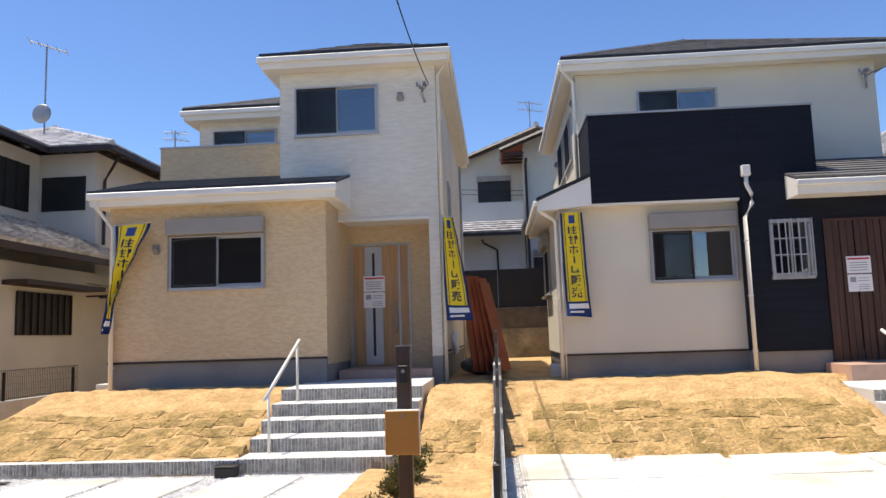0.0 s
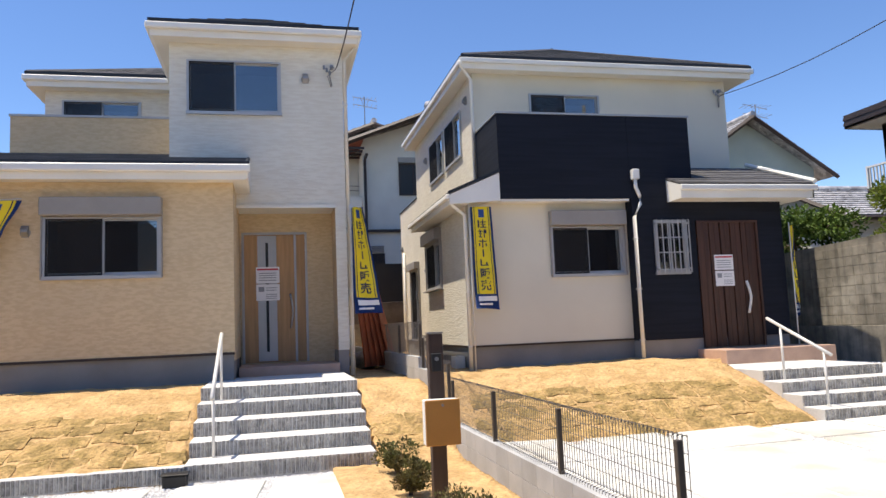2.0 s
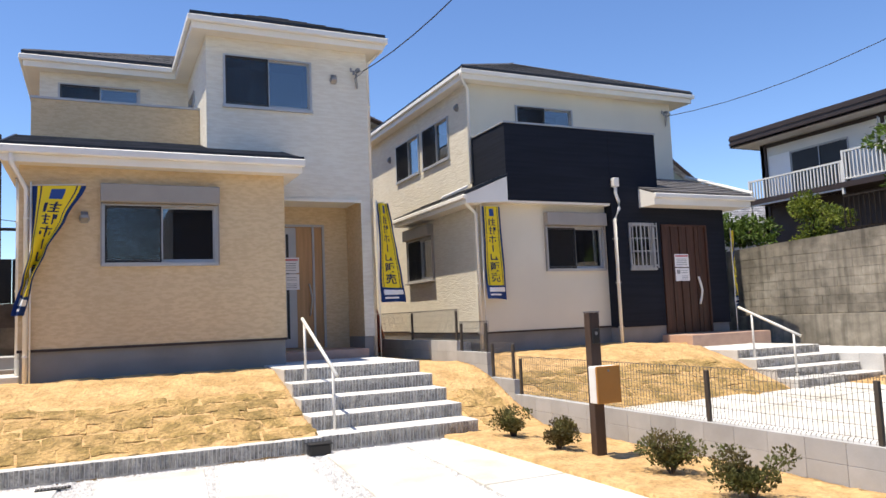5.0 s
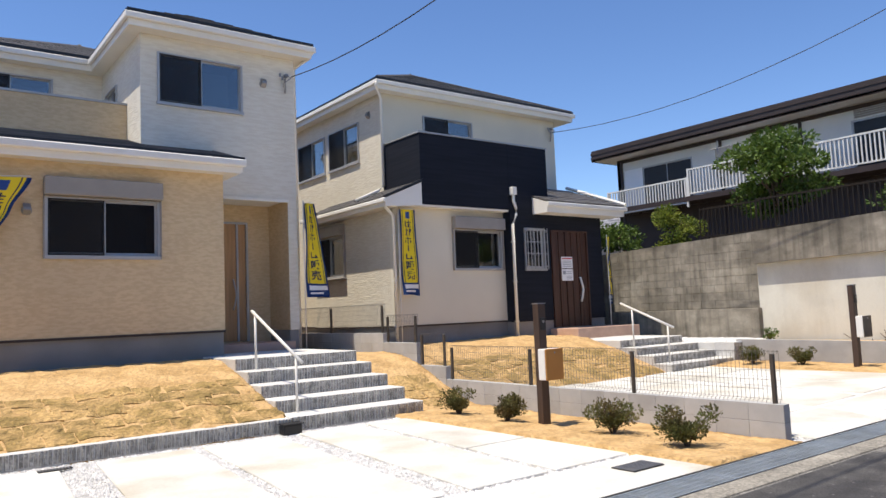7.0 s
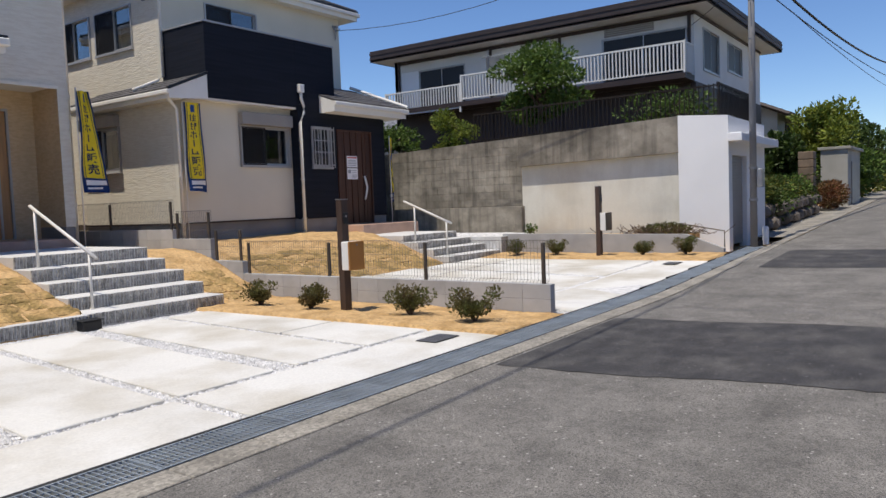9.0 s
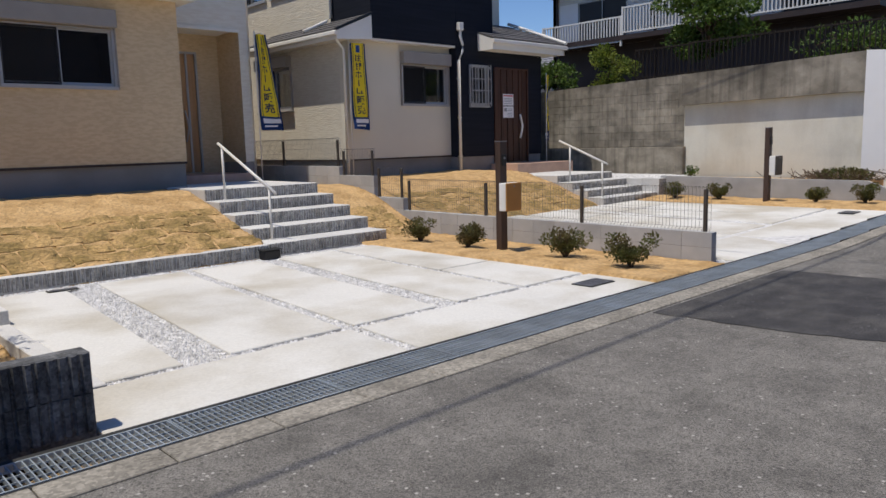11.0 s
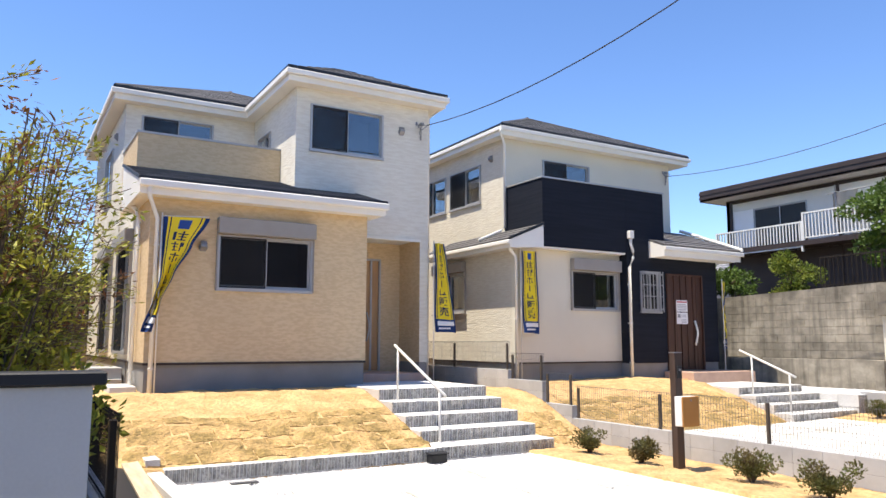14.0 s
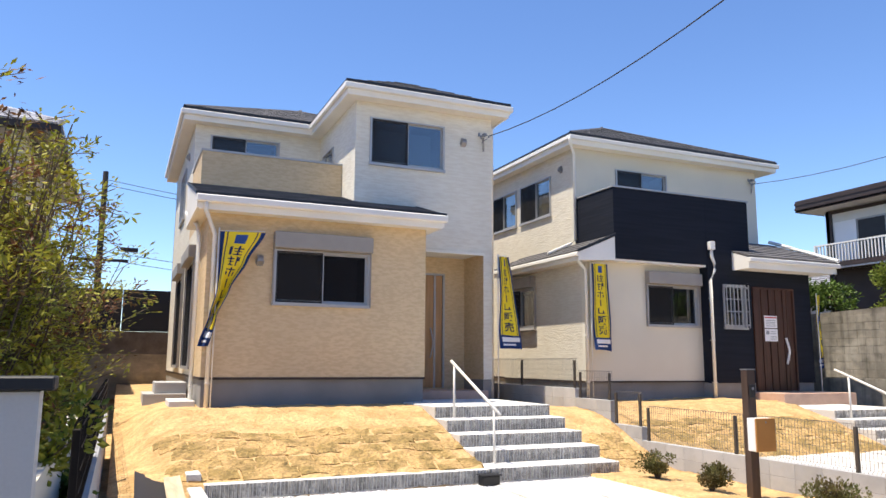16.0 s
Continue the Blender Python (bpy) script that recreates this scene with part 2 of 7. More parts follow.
M_GARAGE = mat("white_garage_paint", (0.86, 0.86, 0.86), 0.8, 0.03, 0.8, 60, 0.1, 0.002)
M_NEIGHBOUR = mat("greyed_white_paint", (0.60, 0.585, 0.555), 0.85, 0.06, 0.9, 60, 0.1, 0.002)
M_GATEWALL = mat("weathered_gate_render", (0.45, 0.435, 0.39), 0.9, 0.08, 0.9, 60, 0.1, 0.002, col2=(0.34, 0.325, 0.28))
M_GATEPOST = mat("brown_gate_stone", (0.24, 0.175, 0.12), 0.9, 0.2, 3, 30, 0.4, island=0.25)
M_OLDWALL = mat("off_white_mortar", (0.66, 0.62, 0.54), 0.9, 0.06, 0.8, 90, 0.2, 0.003)
M_CWHITE = mat("old_white_wall", (0.70, 0.69, 0.66), 0.85, 0.05, 0.8, 60, 0.1, 0.002)
M_GREENWALL = mat("pale_green_wall", (0.40, 0.445, 0.39), 0.85, 0.06, 0.8, 60, 0.1)
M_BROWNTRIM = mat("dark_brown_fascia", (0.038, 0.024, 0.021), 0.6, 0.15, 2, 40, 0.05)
M_KAWARA = mat("silver_roof_tile", (0.46, 0.445, 0.445), 0.38, 0.14, 2, 40, 0.15, island=0.12)
M_BLACKFENCE = mat("black_screen_fence", (0.012, 0.013, 0.016), 0.6, 0.1)
M_BARK = mat("grey_brown_bark", (0.13, 0.09, 0.06), 0.95, 0.25, 8, 50, 0.5, 0.01)
M_METALGREY = mat("grey_steel", (0.30, 0.30, 0.31), 0.45, 0.1, metal=0.7)
M_POLE = mat("concrete_pole", (0.29, 0.285, 0.28), 0.85, 0.1, 2, 60, 0.1)
M_CABLE = mat("black_cable", (0.015, 0.015, 0.017), 0.6, 0.05)
M_STONE = mat("rough_garden_stone", (0.13, 0.11, 0.095), 0.9, 0.2, 3, 30, 0.4, island=0.25)
M_CLOTH = mat("white_laundry", (0.78, 0.78, 0.80), 0.9, 0.03)


for m_, size_, amount_ in ((M_ASPHALT, 170, 0.5), (M_PATCH, 170, 0.42), (M_SAND, 26, 0.13), (M_TURF, 30, 0.22), (M_CONC, 60, 0.05), (M_OLDCONC, 26, 0.04),
                           (M_KERB, 50, 0.3), (M_RIB, 60, 0.25), (M_RIB_DARK, 60, 0.35), (M_STEP, 80, 0.07), (M_PANEL, 40, 0.02), (M_KAWARA, 5.5, 0.4), (M_SLATE, 7, 0.12)):
    speckle(m_, size_, amount_)


streaks(M_OLDCONC, (1, 6.5, 0.45), 0.42)
streaks(M_OLDCONC, (1, 0.8, 1.5), 0.34, 0.42, 0.62)
streaks(M_OLDCONC, (2, 3.5, 4.5), 0.22, 0.46, 0.62)
streaks(M_PANEL, (1, 2.2, 0.5), 0.12)
streaks(M_CONC, (0.8, 0.5, 1), 0.10)
streaks(M_ASPHALT, (0.7, 1.6, 1), 0.22, 0.40, 0.72)
streaks(M_ASPHALT, (9, 9, 1), 0.16, 0.42, 0.62)
streaks(M_PATCH, (3, 6, 1), 0.30, 0.40, 0.66)
streaks(M_PANEL, (1, 0.6, 1.6), 0.10, 0.5, 0.7)
flecks(M_ASPHALT, 42, 0.16, (0.085, 0.080, 0.074), 0.30)
flecks(M_ASPHALT, 30, 0.07, (0.42, 0.40, 0.37), 0.20)
flecks(M_ASPHALT, 19, 0.022, (0.44, 0.42, 0.39), 0.11)
streaks(M_ASPHALT, (2.6, 2.2, 1), 0.18, 0.48, 0.64)
flecks(M_PATCH, 24, 0.05, (0.16, 0.15, 0.15), 0.18)


def leaf_mat(name, col, col2):
    m = mat(name, col, 0.55, 0.15, 3, 30, 0, island=0.35, col2=col2, spec=0.3)
    n, l = m.node_tree.nodes, m.node_tree.links
    tr = n.new("ShaderNodeBsdfTranslucent")
    mixs = n.new("ShaderNodeMixShader")
    mixs.inputs[0].default_value = 0.25
    b = n["Principled BSDF"]
    l.new(b.inputs["Base Color"].links[0].from_socket, tr.inputs[0])
    l.new(b.outputs[0], mixs.inputs[1])
    l.new(tr.outputs[0], mixs.inputs[2])
    l.new(mixs.outputs[0], n["Material Output"].inputs[0])
    return m


M_LEAF = leaf_mat("green_leaf", (0.125, 0.195, 0.036), (0.05, 0.092, 0.018))
M_LEAF_AZ = leaf_mat("azalea_leaf", (0.115, 0.135, 0.042), (0.125, 0.09, 0.038))
M_LEAF_YEL = leaf_mat("yellow_green_leaf", (0.42, 0.38, 0.05), (0.15, 0.19, 0.025))
M_LEAF_CITRUS = leaf_mat("citrus_leaf", (0.22, 0.25, 0.035), (0.07, 0.12, 0.02))
M_LEAF_HEDGE = leaf_mat("olive_hedge_leaf", (0.17, 0.175, 0.03), (0.07, 0.085, 0.018))
M_LEAF_RED = leaf_mat("reddish_leaf", (0.20, 0.07, 0.035), (0.12, 0.09, 0.03))
M_LEAF_FAR = leaf_mat("far_tree_leaf", (0.055, 0.088, 0.016), (0.03, 0.055, 0.011))


def glass():
    m = bpy.data.materials.new("window_glass")
    m.use_nodes = True
    b = m.node_tree.nodes["Principled BSDF"]
    b.inputs["Base Color"].default_value = (0.55, 0.60, 0.62, 1)
    b.inputs["Roughness"].default_value = 0.0
    b.inputs["Transmission Weight"].default_value = 1.0
    b.inputs["IOR"].default_value = 1.5
    b.inputs["Coat Weight"].default_value = 1.0
    b.inputs["Coat IOR"].default_value = 2.0
    b.inputs["Coat Roughness"].default_value = 0.0
    return m


M_GLASS = glass()

# ---------------------------------------------------------------- builders
def box(bm, x0, x1, y0, y1, z0, z1, bevel=0.0):
    v = [bm.verts.new(p) for p in ((x0, y0, z0), (x1, y0, z0), (x1, y1, z0), (x0, y1, z0), (x0, y0, z1), (x1, y0, z1), (x1, y1, z1), (x0, y1, z1))]
    f = [bm.faces.new([v[i] for i in q]) for q in ((3, 2, 1, 0), (4, 5, 6, 7), (0, 1, 5, 4), (1, 2, 6, 5), (2, 3, 7, 6), (3, 0, 4, 7))]
    if bevel:
        edges = list({e for g in f for e in g.edges})
        bmesh.ops.bevel(bm, geom=edges, offset=bevel, segments=1, affect='EDGES')
    return v


def prism(bm, outline, axis, a0, a1):
    """An outline of (u, w) pairs drawn out along axis from a0 to a1: for 'x' u, w are y, z; for 'y' x, z; for 'z' x, y."""
    def p(u, w, a):
        return {'x': (a, u, w), 'y': (u, a, w), 'z': (u, w, a)}[axis]
    lo = [bm.verts.new(p(u, w, a0)) for u, w in outline]
    hi = [bm.verts.new(p(u, w, a1)) for u, w in outline]
    bm.faces.new(lo)
    bm.faces.new(hi[::-1])
    k = len(outline)
    for i in range(k):
        bm.faces.new((lo[i], hi[i], hi[(i + 1) % k], lo[(i + 1) % k]))
    bmesh.ops.recalc_face_normals(bm, faces=bm.faces[:])


def tube(bm, pts, r, sides=8, r1=None):
    """A round bar along a row of points."""
    pts = [Vector(p) for p in pts]
    rings = []
    up = Vector((0, 0, 1))
    for i, p in enumerate(pts):
        d = (pts[min(i + 1, len(pts) - 1)] - pts[max(i - 1, 0)]).normalized()
        a = d.cross(up if abs(d.z) < 0.95 else Vector((1, 0, 0))).normalized()
        b = d.cross(a)
        rr = r if r1 is None else r + (r1 - r) * i / max(1, len(pts) - 1)
        rings.append([bm.verts.new(p + rr * (math.cos(2 * math.pi * k / sides) * a + math.sin(2 * math.pi * k / sides) * b)) for k in range(sides)])
    for q, s in zip(rings, rings[1:]):
        for k in range(sides):
            bm.faces.new((q[k], q[(k + 1) % sides], s[(k + 1) % sides], s[k]))
    if sides > 2:
        bm.faces.new(rings[0][::-1])
        bm.faces.new(rings[-1])


def mesh_of(name, bm, material, smooth=False):
    me = bpy.data.meshes.new(name)
    bm.to_mesh(me)
    bm.free()
    for m in (material if isinstance(material, (list, tuple)) else [material]):
        me.materials.append(m)
    if smooth:
        for p in me.polygons:
            p.use_smooth = True
    return me


def part(name, bm, material, parent=None, label="", smooth=False):
    ob = new(name, mesh_of(name, bm, material, smooth))
    if parent is not None:
        ob.parent = parent
        base = parent
        m = Matrix.Identity(4)
        while base is not None:
            m = base.matrix_basis @ m if base.parent is None else base.matrix_parent_inverse @ base.matrix_basis @ m
            base = base.parent
        ob.matrix_parent_inverse = m.inverted()
    if label:
        ob["label"] = label
    return ob


def thing(name, at, label, category, group="", kind=""):
    ob = new(name)
    ob.empty_display_size = 0.2
    ob.matrix_basis = Matrix.Translation(at)
    return tagged(ob, label, category, group, kind)


def solid(name, bm, material, label, category, group="", kind="", smooth=False):
    return tagged(part(name, bm, material, smooth=smooth), label, category, group, kind)


def row(name, size, spots, material, parent, bevel=0.0):
    """Alike box pieces that share one mesh. size: x, y, z; spots: the middles of their undersides."""
    bm = bmesh.new()
    box(bm, -size[0] / 2, size[0] / 2, -size[1] / 2, size[1] / 2, 0, size[2], bevel)
    me = mesh_of(name, bm, material)
    m = Matrix.Identity(4)
    base = parent
    while base is not None:
        m = base.matrix_basis @ m if base.parent is None else base.matrix_parent_inverse @ base.matrix_basis @ m
        base = base.parent
    for p in spots:
        ob = new(name, me)
        ob.parent = parent
        ob.matrix_parent_inverse = m.inverted()
        ob.matrix_basis = Matrix.Translation(p)


def cells(a0, a1, z0, z1, holes):
    """The rectangle a0..a1, z0..z1 without the holes, as smaller rectangles."""
    us = sorted({a0, a1, *[min(max(h[i], a0), a1) for h in holes for i in (0, 1)]})
    out = []
    for u, v in zip(us, us[1:]):
        inside = sorted([(h[2], h[3]) for h in holes if h[0] < (u + v) / 2 < h[1]])
        low = z0
        for b, t in inside:
            if b > low:
                out.append((u, v, low, b))
            low = t
        if low < z1:
            out.append((u, v, low, z1))
    return out


def pierced(a0, a1, z0, z1, holes, put, th):
    """A slab of thickness th with rectangular holes, as one closed mesh. put(a, z, d): the place of a point at depth d."""
    us = sorted({a0, a1, *[min(max(h[i], a0), a1) for h in holes for i in (0, 1)]})
    zs = sorted({z0, z1, *[min(max(h[i], z0), z1) for h in holes for i in (2, 3)]})
    bm = bmesh.new()
    grid = {(i, j, k): bm.verts.new(put(u, z, d)) for i, u in enumerate(us) for j, z in enumerate(zs) for k, d in enumerate((0.0, th))}
    full = {(i, j) for i in range(len(us) - 1) for j in range(len(zs) - 1)
            if not any(h[0] < (us[i] + us[i + 1]) / 2 < h[1] and h[2] < (zs[j] + zs[j + 1]) / 2 < h[3] for h in holes)}
    for i, j in full:
        q = [(i, j), (i + 1, j), (i + 1, j + 1), (i, j + 1)]
        bm.faces.new([grid[(*p, 0)] for p in q])
        bm.faces.new([grid[(*p, 1)] for p in q[::-1]])
        for n, (a, b) in (((i, j - 1), (q[0], q[1])), ((i + 1, j), (q[1], q[2])), ((i, j + 1), (q[2], q[3])), ((i - 1, j), (q[3], q[0]))):
            if n not in full:
                bm.faces.new((grid[(*a, 0)], grid[(*a, 1)], grid[(*b, 1)], grid[(*b, 0)]))
    bmesh.ops.delete(bm, geom=[v for v in bm.verts if not v.link_faces], context='VERTS')
    bmesh.ops.recalc_face_normals(bm, faces=bm.faces[:])
    return bm


def wall_x(parent, x0, x1, z0, z1, y, material, holes=(), th=0.15, name="wall", label=""):
    """A wall along x whose outer face, towards -y, stands at y. holes: (x0, x1, z0, z1)."""
    return part(name, pierced(x0, x1, z0, z1, holes, lambda a, z, d: (a, y + d, z), th), material, parent, label)


def wall_y(parent, y0, y1, z0, z1, x, th, material, holes=(), name="wall", label=""):
    """A wall along y whose outer face stands at x; th: its thickness inwards, with sign. holes: (y0, y1, z0, z1)."""
    return part(name, pierced(y0, y1, z0, z1, holes, lambda a, z, d: (x + d, a, z), th), material, parent, label)


def boxes(name, rows, material, parent, label="", bevel=0.0):
    """One part for each row of x0, x1, y0, y1, z0, z1."""
    for r in rows:
        bm = bmesh.new()
        box(bm, *r, bevel)
        part(name, bm, material, parent, label)


def window(parent, m, w, h, shutter=0.0, screen_left=True, frame_mat=None, bars=False, depth=0.5, pane=None, sill=0.0):
    """A two-sash sliding window in a hole w x h. m puts its middle bottom edge on the outer wall face; it looks along local -y."""
    fm = frame_mat or M_ALU
    def put(name, bm, mt, par, label=""):
        bmesh.ops.transform(bm, matrix=m, verts=bm.verts[:])
        return part(name, bm, mt, par, label)
    bm = bmesh.new()
    f = 0.026
    x0, x1 = -w / 2, w / 2
    box(bm, x0 - 0.012, x0 + f, -0.035, 0.07, 0, h)
    box(bm, x1 - f, x1 + 0.012, -0.035, 0.07, 0, h)
    box(bm, x0 + f, x1 - f, -0.035, 0.07, h - f, h)
    box(bm, x0 - 0.025, x1 + 0.025, -0.05, 0.07, -0.03, f)
    win = put("window", bm, fm, parent, "aluminium-framed sliding window")
    for k, (a, b, y) in enumerate(((x0 + f, 0.02, 0.0), (-0.02, x1 - f, 0.03))):
        bm = bmesh.new()
        s = 0.03
        box(bm, a, a + s, y, y + 0.025, f, h - f)
        box(bm, b - s, b, y, y + 0.025, f, h - f)
        box(bm, a + s, b - s, y, y + 0.025, f, f + 0.05)
        box(bm, a + s, b - s, y, y + 0.025, h - f - s, h - f)
        put("sash", bm, fm, win)
        bm = bmesh.new()
        box(bm, a + s, b - s, y + 0.010, y + 0.014, f + 0.05, h - f - s)
        put("pane", bm, pane or M_GLASS, win).visible_shadow = False
    if screen_left:
        bm = bmesh.new()
        a, b = x0 + f, -0.005
        for q in (box(bm, a, a + 0.02, -0.028, -0.012, f, h - f), box(bm, b - 0.02, b, -0.028, -0.012, f, h - f),
                  box(bm, a + 0.02, b - 0.02, -0.028, -0.012, f, f + 0.02), box(bm, a + 0.02, b - 0.02, -0.028, -0.012, h - f - 0.02, h - f)):
            pass
        step = 0.012
        nx = int((b - a - 0.04) / step)
        nz = int((h - 2 * f - 0.04) / step)
        for i in range(nx):
            xx = a + 0.02 + step * (i + 0.5)
            box(bm, xx - 0.0017, xx + 0.0017, -0.022, -0.019, f + 0.02, h - f - 0.02)
        for i in range(nz):
            zz = f + 0.02 + step * (i + 0.5)
            box(bm, a + 0.02, b - 0.02, -0.0185, -0.016, zz - 0.0017, zz + 0.0017)
        tagged(put("insect_screen", bm, M_SCREEN, win, "black mesh insect screen"), kind="stuff")
    # a shallow box as the room behind, its lack of light put into its dark colour: back, sides, floor and ceiling
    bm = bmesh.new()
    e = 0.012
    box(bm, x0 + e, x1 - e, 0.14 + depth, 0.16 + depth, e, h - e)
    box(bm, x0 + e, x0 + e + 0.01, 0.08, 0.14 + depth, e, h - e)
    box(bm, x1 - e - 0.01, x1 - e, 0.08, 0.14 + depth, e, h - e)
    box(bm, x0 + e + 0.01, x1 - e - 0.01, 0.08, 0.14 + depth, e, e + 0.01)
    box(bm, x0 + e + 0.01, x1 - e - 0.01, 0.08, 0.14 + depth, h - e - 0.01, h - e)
    put("reveal", bm, M_ROOM_DARK, win, "shallow box coloured dark to stand in for an unlit room")
    if shutter:
        bm = bmesh.new()
        box(bm, x0 - 0.036, x1 + 0.036, -0.16, 0.0, h + 0.012, h + shutter, 0.012)
        put("shutter_box", bm, M_SHUTTER, win, "grey roller shutter box")
        bm = bmesh.new()
        box(bm, x0 - 0.034, x0 - 0.014, -0.06, 0.0, -0.02, h + 0.01)
        put("shutter_guide", bm, M_SHUTTER, win)
        bm = bmesh.new()
        box(bm, x1 + 0.014, x1 + 0.034, -0.06, 0.0, -0.02, h + 0.01)
        put("shutter_guide", bm, M_SHUTTER, win)
    if sill:
        bm = bmesh.new()
        box(bm, x0 - 0.05, x1 + 0.05, -sill, 0.0, -0.06, -0.031, 0.004)
        put("window_sill", bm, M_SHUTTER, win, "grey projecting sill")
    if bars:
        bm = bmesh.new()
        for zz in (0.06, h * 0.38, h * 0.66, h - 0.06):
            box(bm, x0 - 0.02, x1 + 0.02, -0.11, -0.09, zz - 0.010, zz + 0.010)
        k = 7
        for i in range(k):
            xx = x0 + (x1 - x0) * i / (k - 1)
            box(bm, xx - 0.009, xx + 0.009, -0.125, -0.11, 0.0, h)
        for xx in (x0, x1):
            for zz in (0.08, h - 0.08):
                box(bm, xx - 0.012, xx + 0.012, -0.09, 0.0, zz - 0.012, zz + 0.012)
        put("window_grille", bm, M_ALU, win, "silver security grille")
    return win


def face_front(x, y, z):
    return pose(x, y, z)


def face_left(x, y, z):
    """For windows in a wall that looks towards -x."""
    return pose(x, y, z, 0, 0, -90)


def face_right(x, y, z):
    return pose(x, y, z, 0, 0, 90)


def slope(roof, quad, courses, lift=0.012, thick=0.03, material=None, name="slate_course"):
    """Slate courses on one roof plane, each a part of the roof. quad: low left, low right, high right, high left."""
    a, b, c, d = [Vector(p) for p in quad]
    n = (b - a).cross(d - a).normalized()
    if n.z < 0:
        n = -n
    for i in range(courses):
        s, t = i / courses, min(1, (i + 1.15) / courses)
        p = [a + (d - a) * s, b + (c - b) * s, b + (c - b) * t, a + (d - a) * t]
        up = [p[0] + n * (lift + thick * 0.4), p[1] + n * (lift + thick * 0.4), p[2] + n * 0.006, p[3] + n * 0.006]
        bm = bmesh.new()
        v = [bm.verts.new(q) for q in up]
        w = [bm.verts.new(q - n * 0.02) for q in p]
        if (up[2] - up[3]).length < 1e-4:
            bm.faces.new((v[0], v[1], v[2]))
        else:
            bm.faces.new(v)
        bm.faces.new((w[0], w[1], v[1], v[0]))
        bm.faces.new((w[1], w[2], v[2], v[1]))
        bm.faces.new((w[3], w[0], v[0], v[3]))
        part(name, bm, material or M_SLATE, roof)


def deck(parent, name, quads, material, label):
    """The closed board under the courses of one roof."""
    bm = bmesh.new()
    for q in quads:
        pts = []
        for p in q:
            p = Vector(p) - Vector((0, 0, 0.012))
            if not pts or (p - pts[-1]).length > 1e-4:
                pts.append(p)
        bm.faces.new([bm.verts.new(p) for p in pts])
    bmesh.ops.remove_doubles(bm, verts=bm.verts[:], dist=0.001)
    return part(name, bm, material, parent, label)


def hip_roof(parent, x0, x1, y0, y1, z, pitch, courses=10, material=None, label="dark grey slate hip roof", cap=0.06):
    """A hip roof with its ridge along the longer way, eaves at z."""
    mt = material or M_SLATE
    w, d = x1 - x0, y1 - y0
    r = min(w, d) / 2
    top = z + r * pitch
    if w <= d:
        p, q = ((x0 + x1) / 2, y0 + r, top), ((x0 + x1) / 2, y1 - r, top)
        quads = [((x0, y0, z), (x1, y0, z), p, p), ((x1, y0, z), (x1, y1, z), q, p), ((x1, y1, z), (x0, y1, z), q, q), ((x0, y1, z), (x0, y0, z), p, q)]
    else:
        p, q = (x0 + r, (y0 + y1) / 2, top), (x1 - r, (y0 + y1) / 2, top)
        quads = [((x0, y0, z), (x1, y0, z), q, p), ((x1, y0, z), (x1, y1, z), q, q), ((x1, y1, z), (x0, y1, z), p, q), ((x0, y1, z), (x0, y0, z), p, p)]
    roof = deck(parent, "roof", quads, mt, label)
    for k in quads:
        slope(roof, k, courses, material=mt)
    near = {(x0, y0): p, (x1, y0): p if w <= d else q, (x1, y1): q, (x0, y1): q if w <= d else p}
    for (cx, cy), e in near.items():
        bm = bmesh.new()
        tube(bm, [(cx, cy, z + 0.02), e], cap * 0.6, 5)
        part("hip_cap", bm, mt, roof)
    bm = bmesh.new()
    tube(bm, [p, q], cap, 6)
    part("ridge_cap", bm, mt, roof)
    return roof


def eave_ring(parent, x0, x1, y0, y1, z, wall, drop=0.26):
    """Soffit, fascia with its gutter and a black drip edge round a roof's rim. wall: how far the wall stands inside the rim."""
    t, w, g, e = 0.03, wall + 0.1, 0.07, 0.03
    boxes("fascia", [(*a, z - drop, z - 0.03) for a in ((x0, x1, y0, y0 + t), (x0, x1, y1 - t, y1), (x0, x0 + t, y0 + t, y1 - t), (x1 - t, x1, y0 + t, y1 - t))], M_TRIM, parent, "white fascia board")
    boxes("soffit", [(*a, z - drop + 0.01, z - drop + 0.03) for a in ((x0 + t, x1 - t, y0 + t, y0 + w), (x0 + t, x1 - t, y1 - w, y1 - t), (x0 + t, x0 + w, y0 + w, y1 - w), (x1 - w, x1 - t, y0 + w, y1 - w))], M_SOFFIT, parent, "white soffit board")
    boxes("gutter", [(*a, z - 0.15, z - 0.055) for a in ((x0 - g, x1 + g, y0 - g, y0 - 0.003), (x0 - g, x0 - 0.003, y0, y1), (x1 + 0.003, x1 + g, y0, y1), (x0 - g, x1 + g, y1 + 0.003, y1 + g))], M_TRIM, parent, "white box gutter", 0.012)
    boxes("drip_edge", [(*a, z - 0.028, z + 0.02) for a in ((x0 - e, x1 + e, y0 - e, y0 + 0.02), (x0 - e, x1 + e, y1 - 0.02, y1 + e), (x0 - e, x0 + 0.02, y0 + 0.02, y1 - 0.02), (x1 - 0.02, x1 + e, y0 + 0.02, y1 - 0.02))], M_DRIP, parent)


def downspout(parent, pts, r=0.036):
    bm = bmesh.new()
    tube(bm, pts, r, 10)
    pipe = part("downspout", bm, M_TRIM, parent, "white rain pipe", True)
    zs = [p for p in pts]
    a, b = Vector(zs[-2]), Vector(zs[-1])
    if (a - b).length > 1:
        for s in (0.15, 0.5, 0.85):
            p = a + (b - a) * s
            bm = bmesh.new()
            box(bm, p.x - 0.040, p.x + 0.040, p.y - 0.038, p.y + 0.05, p.z - 0.010, p.z + 0.010)
            part("bracket", bm, M_TRIM, pipe)
    return pipe


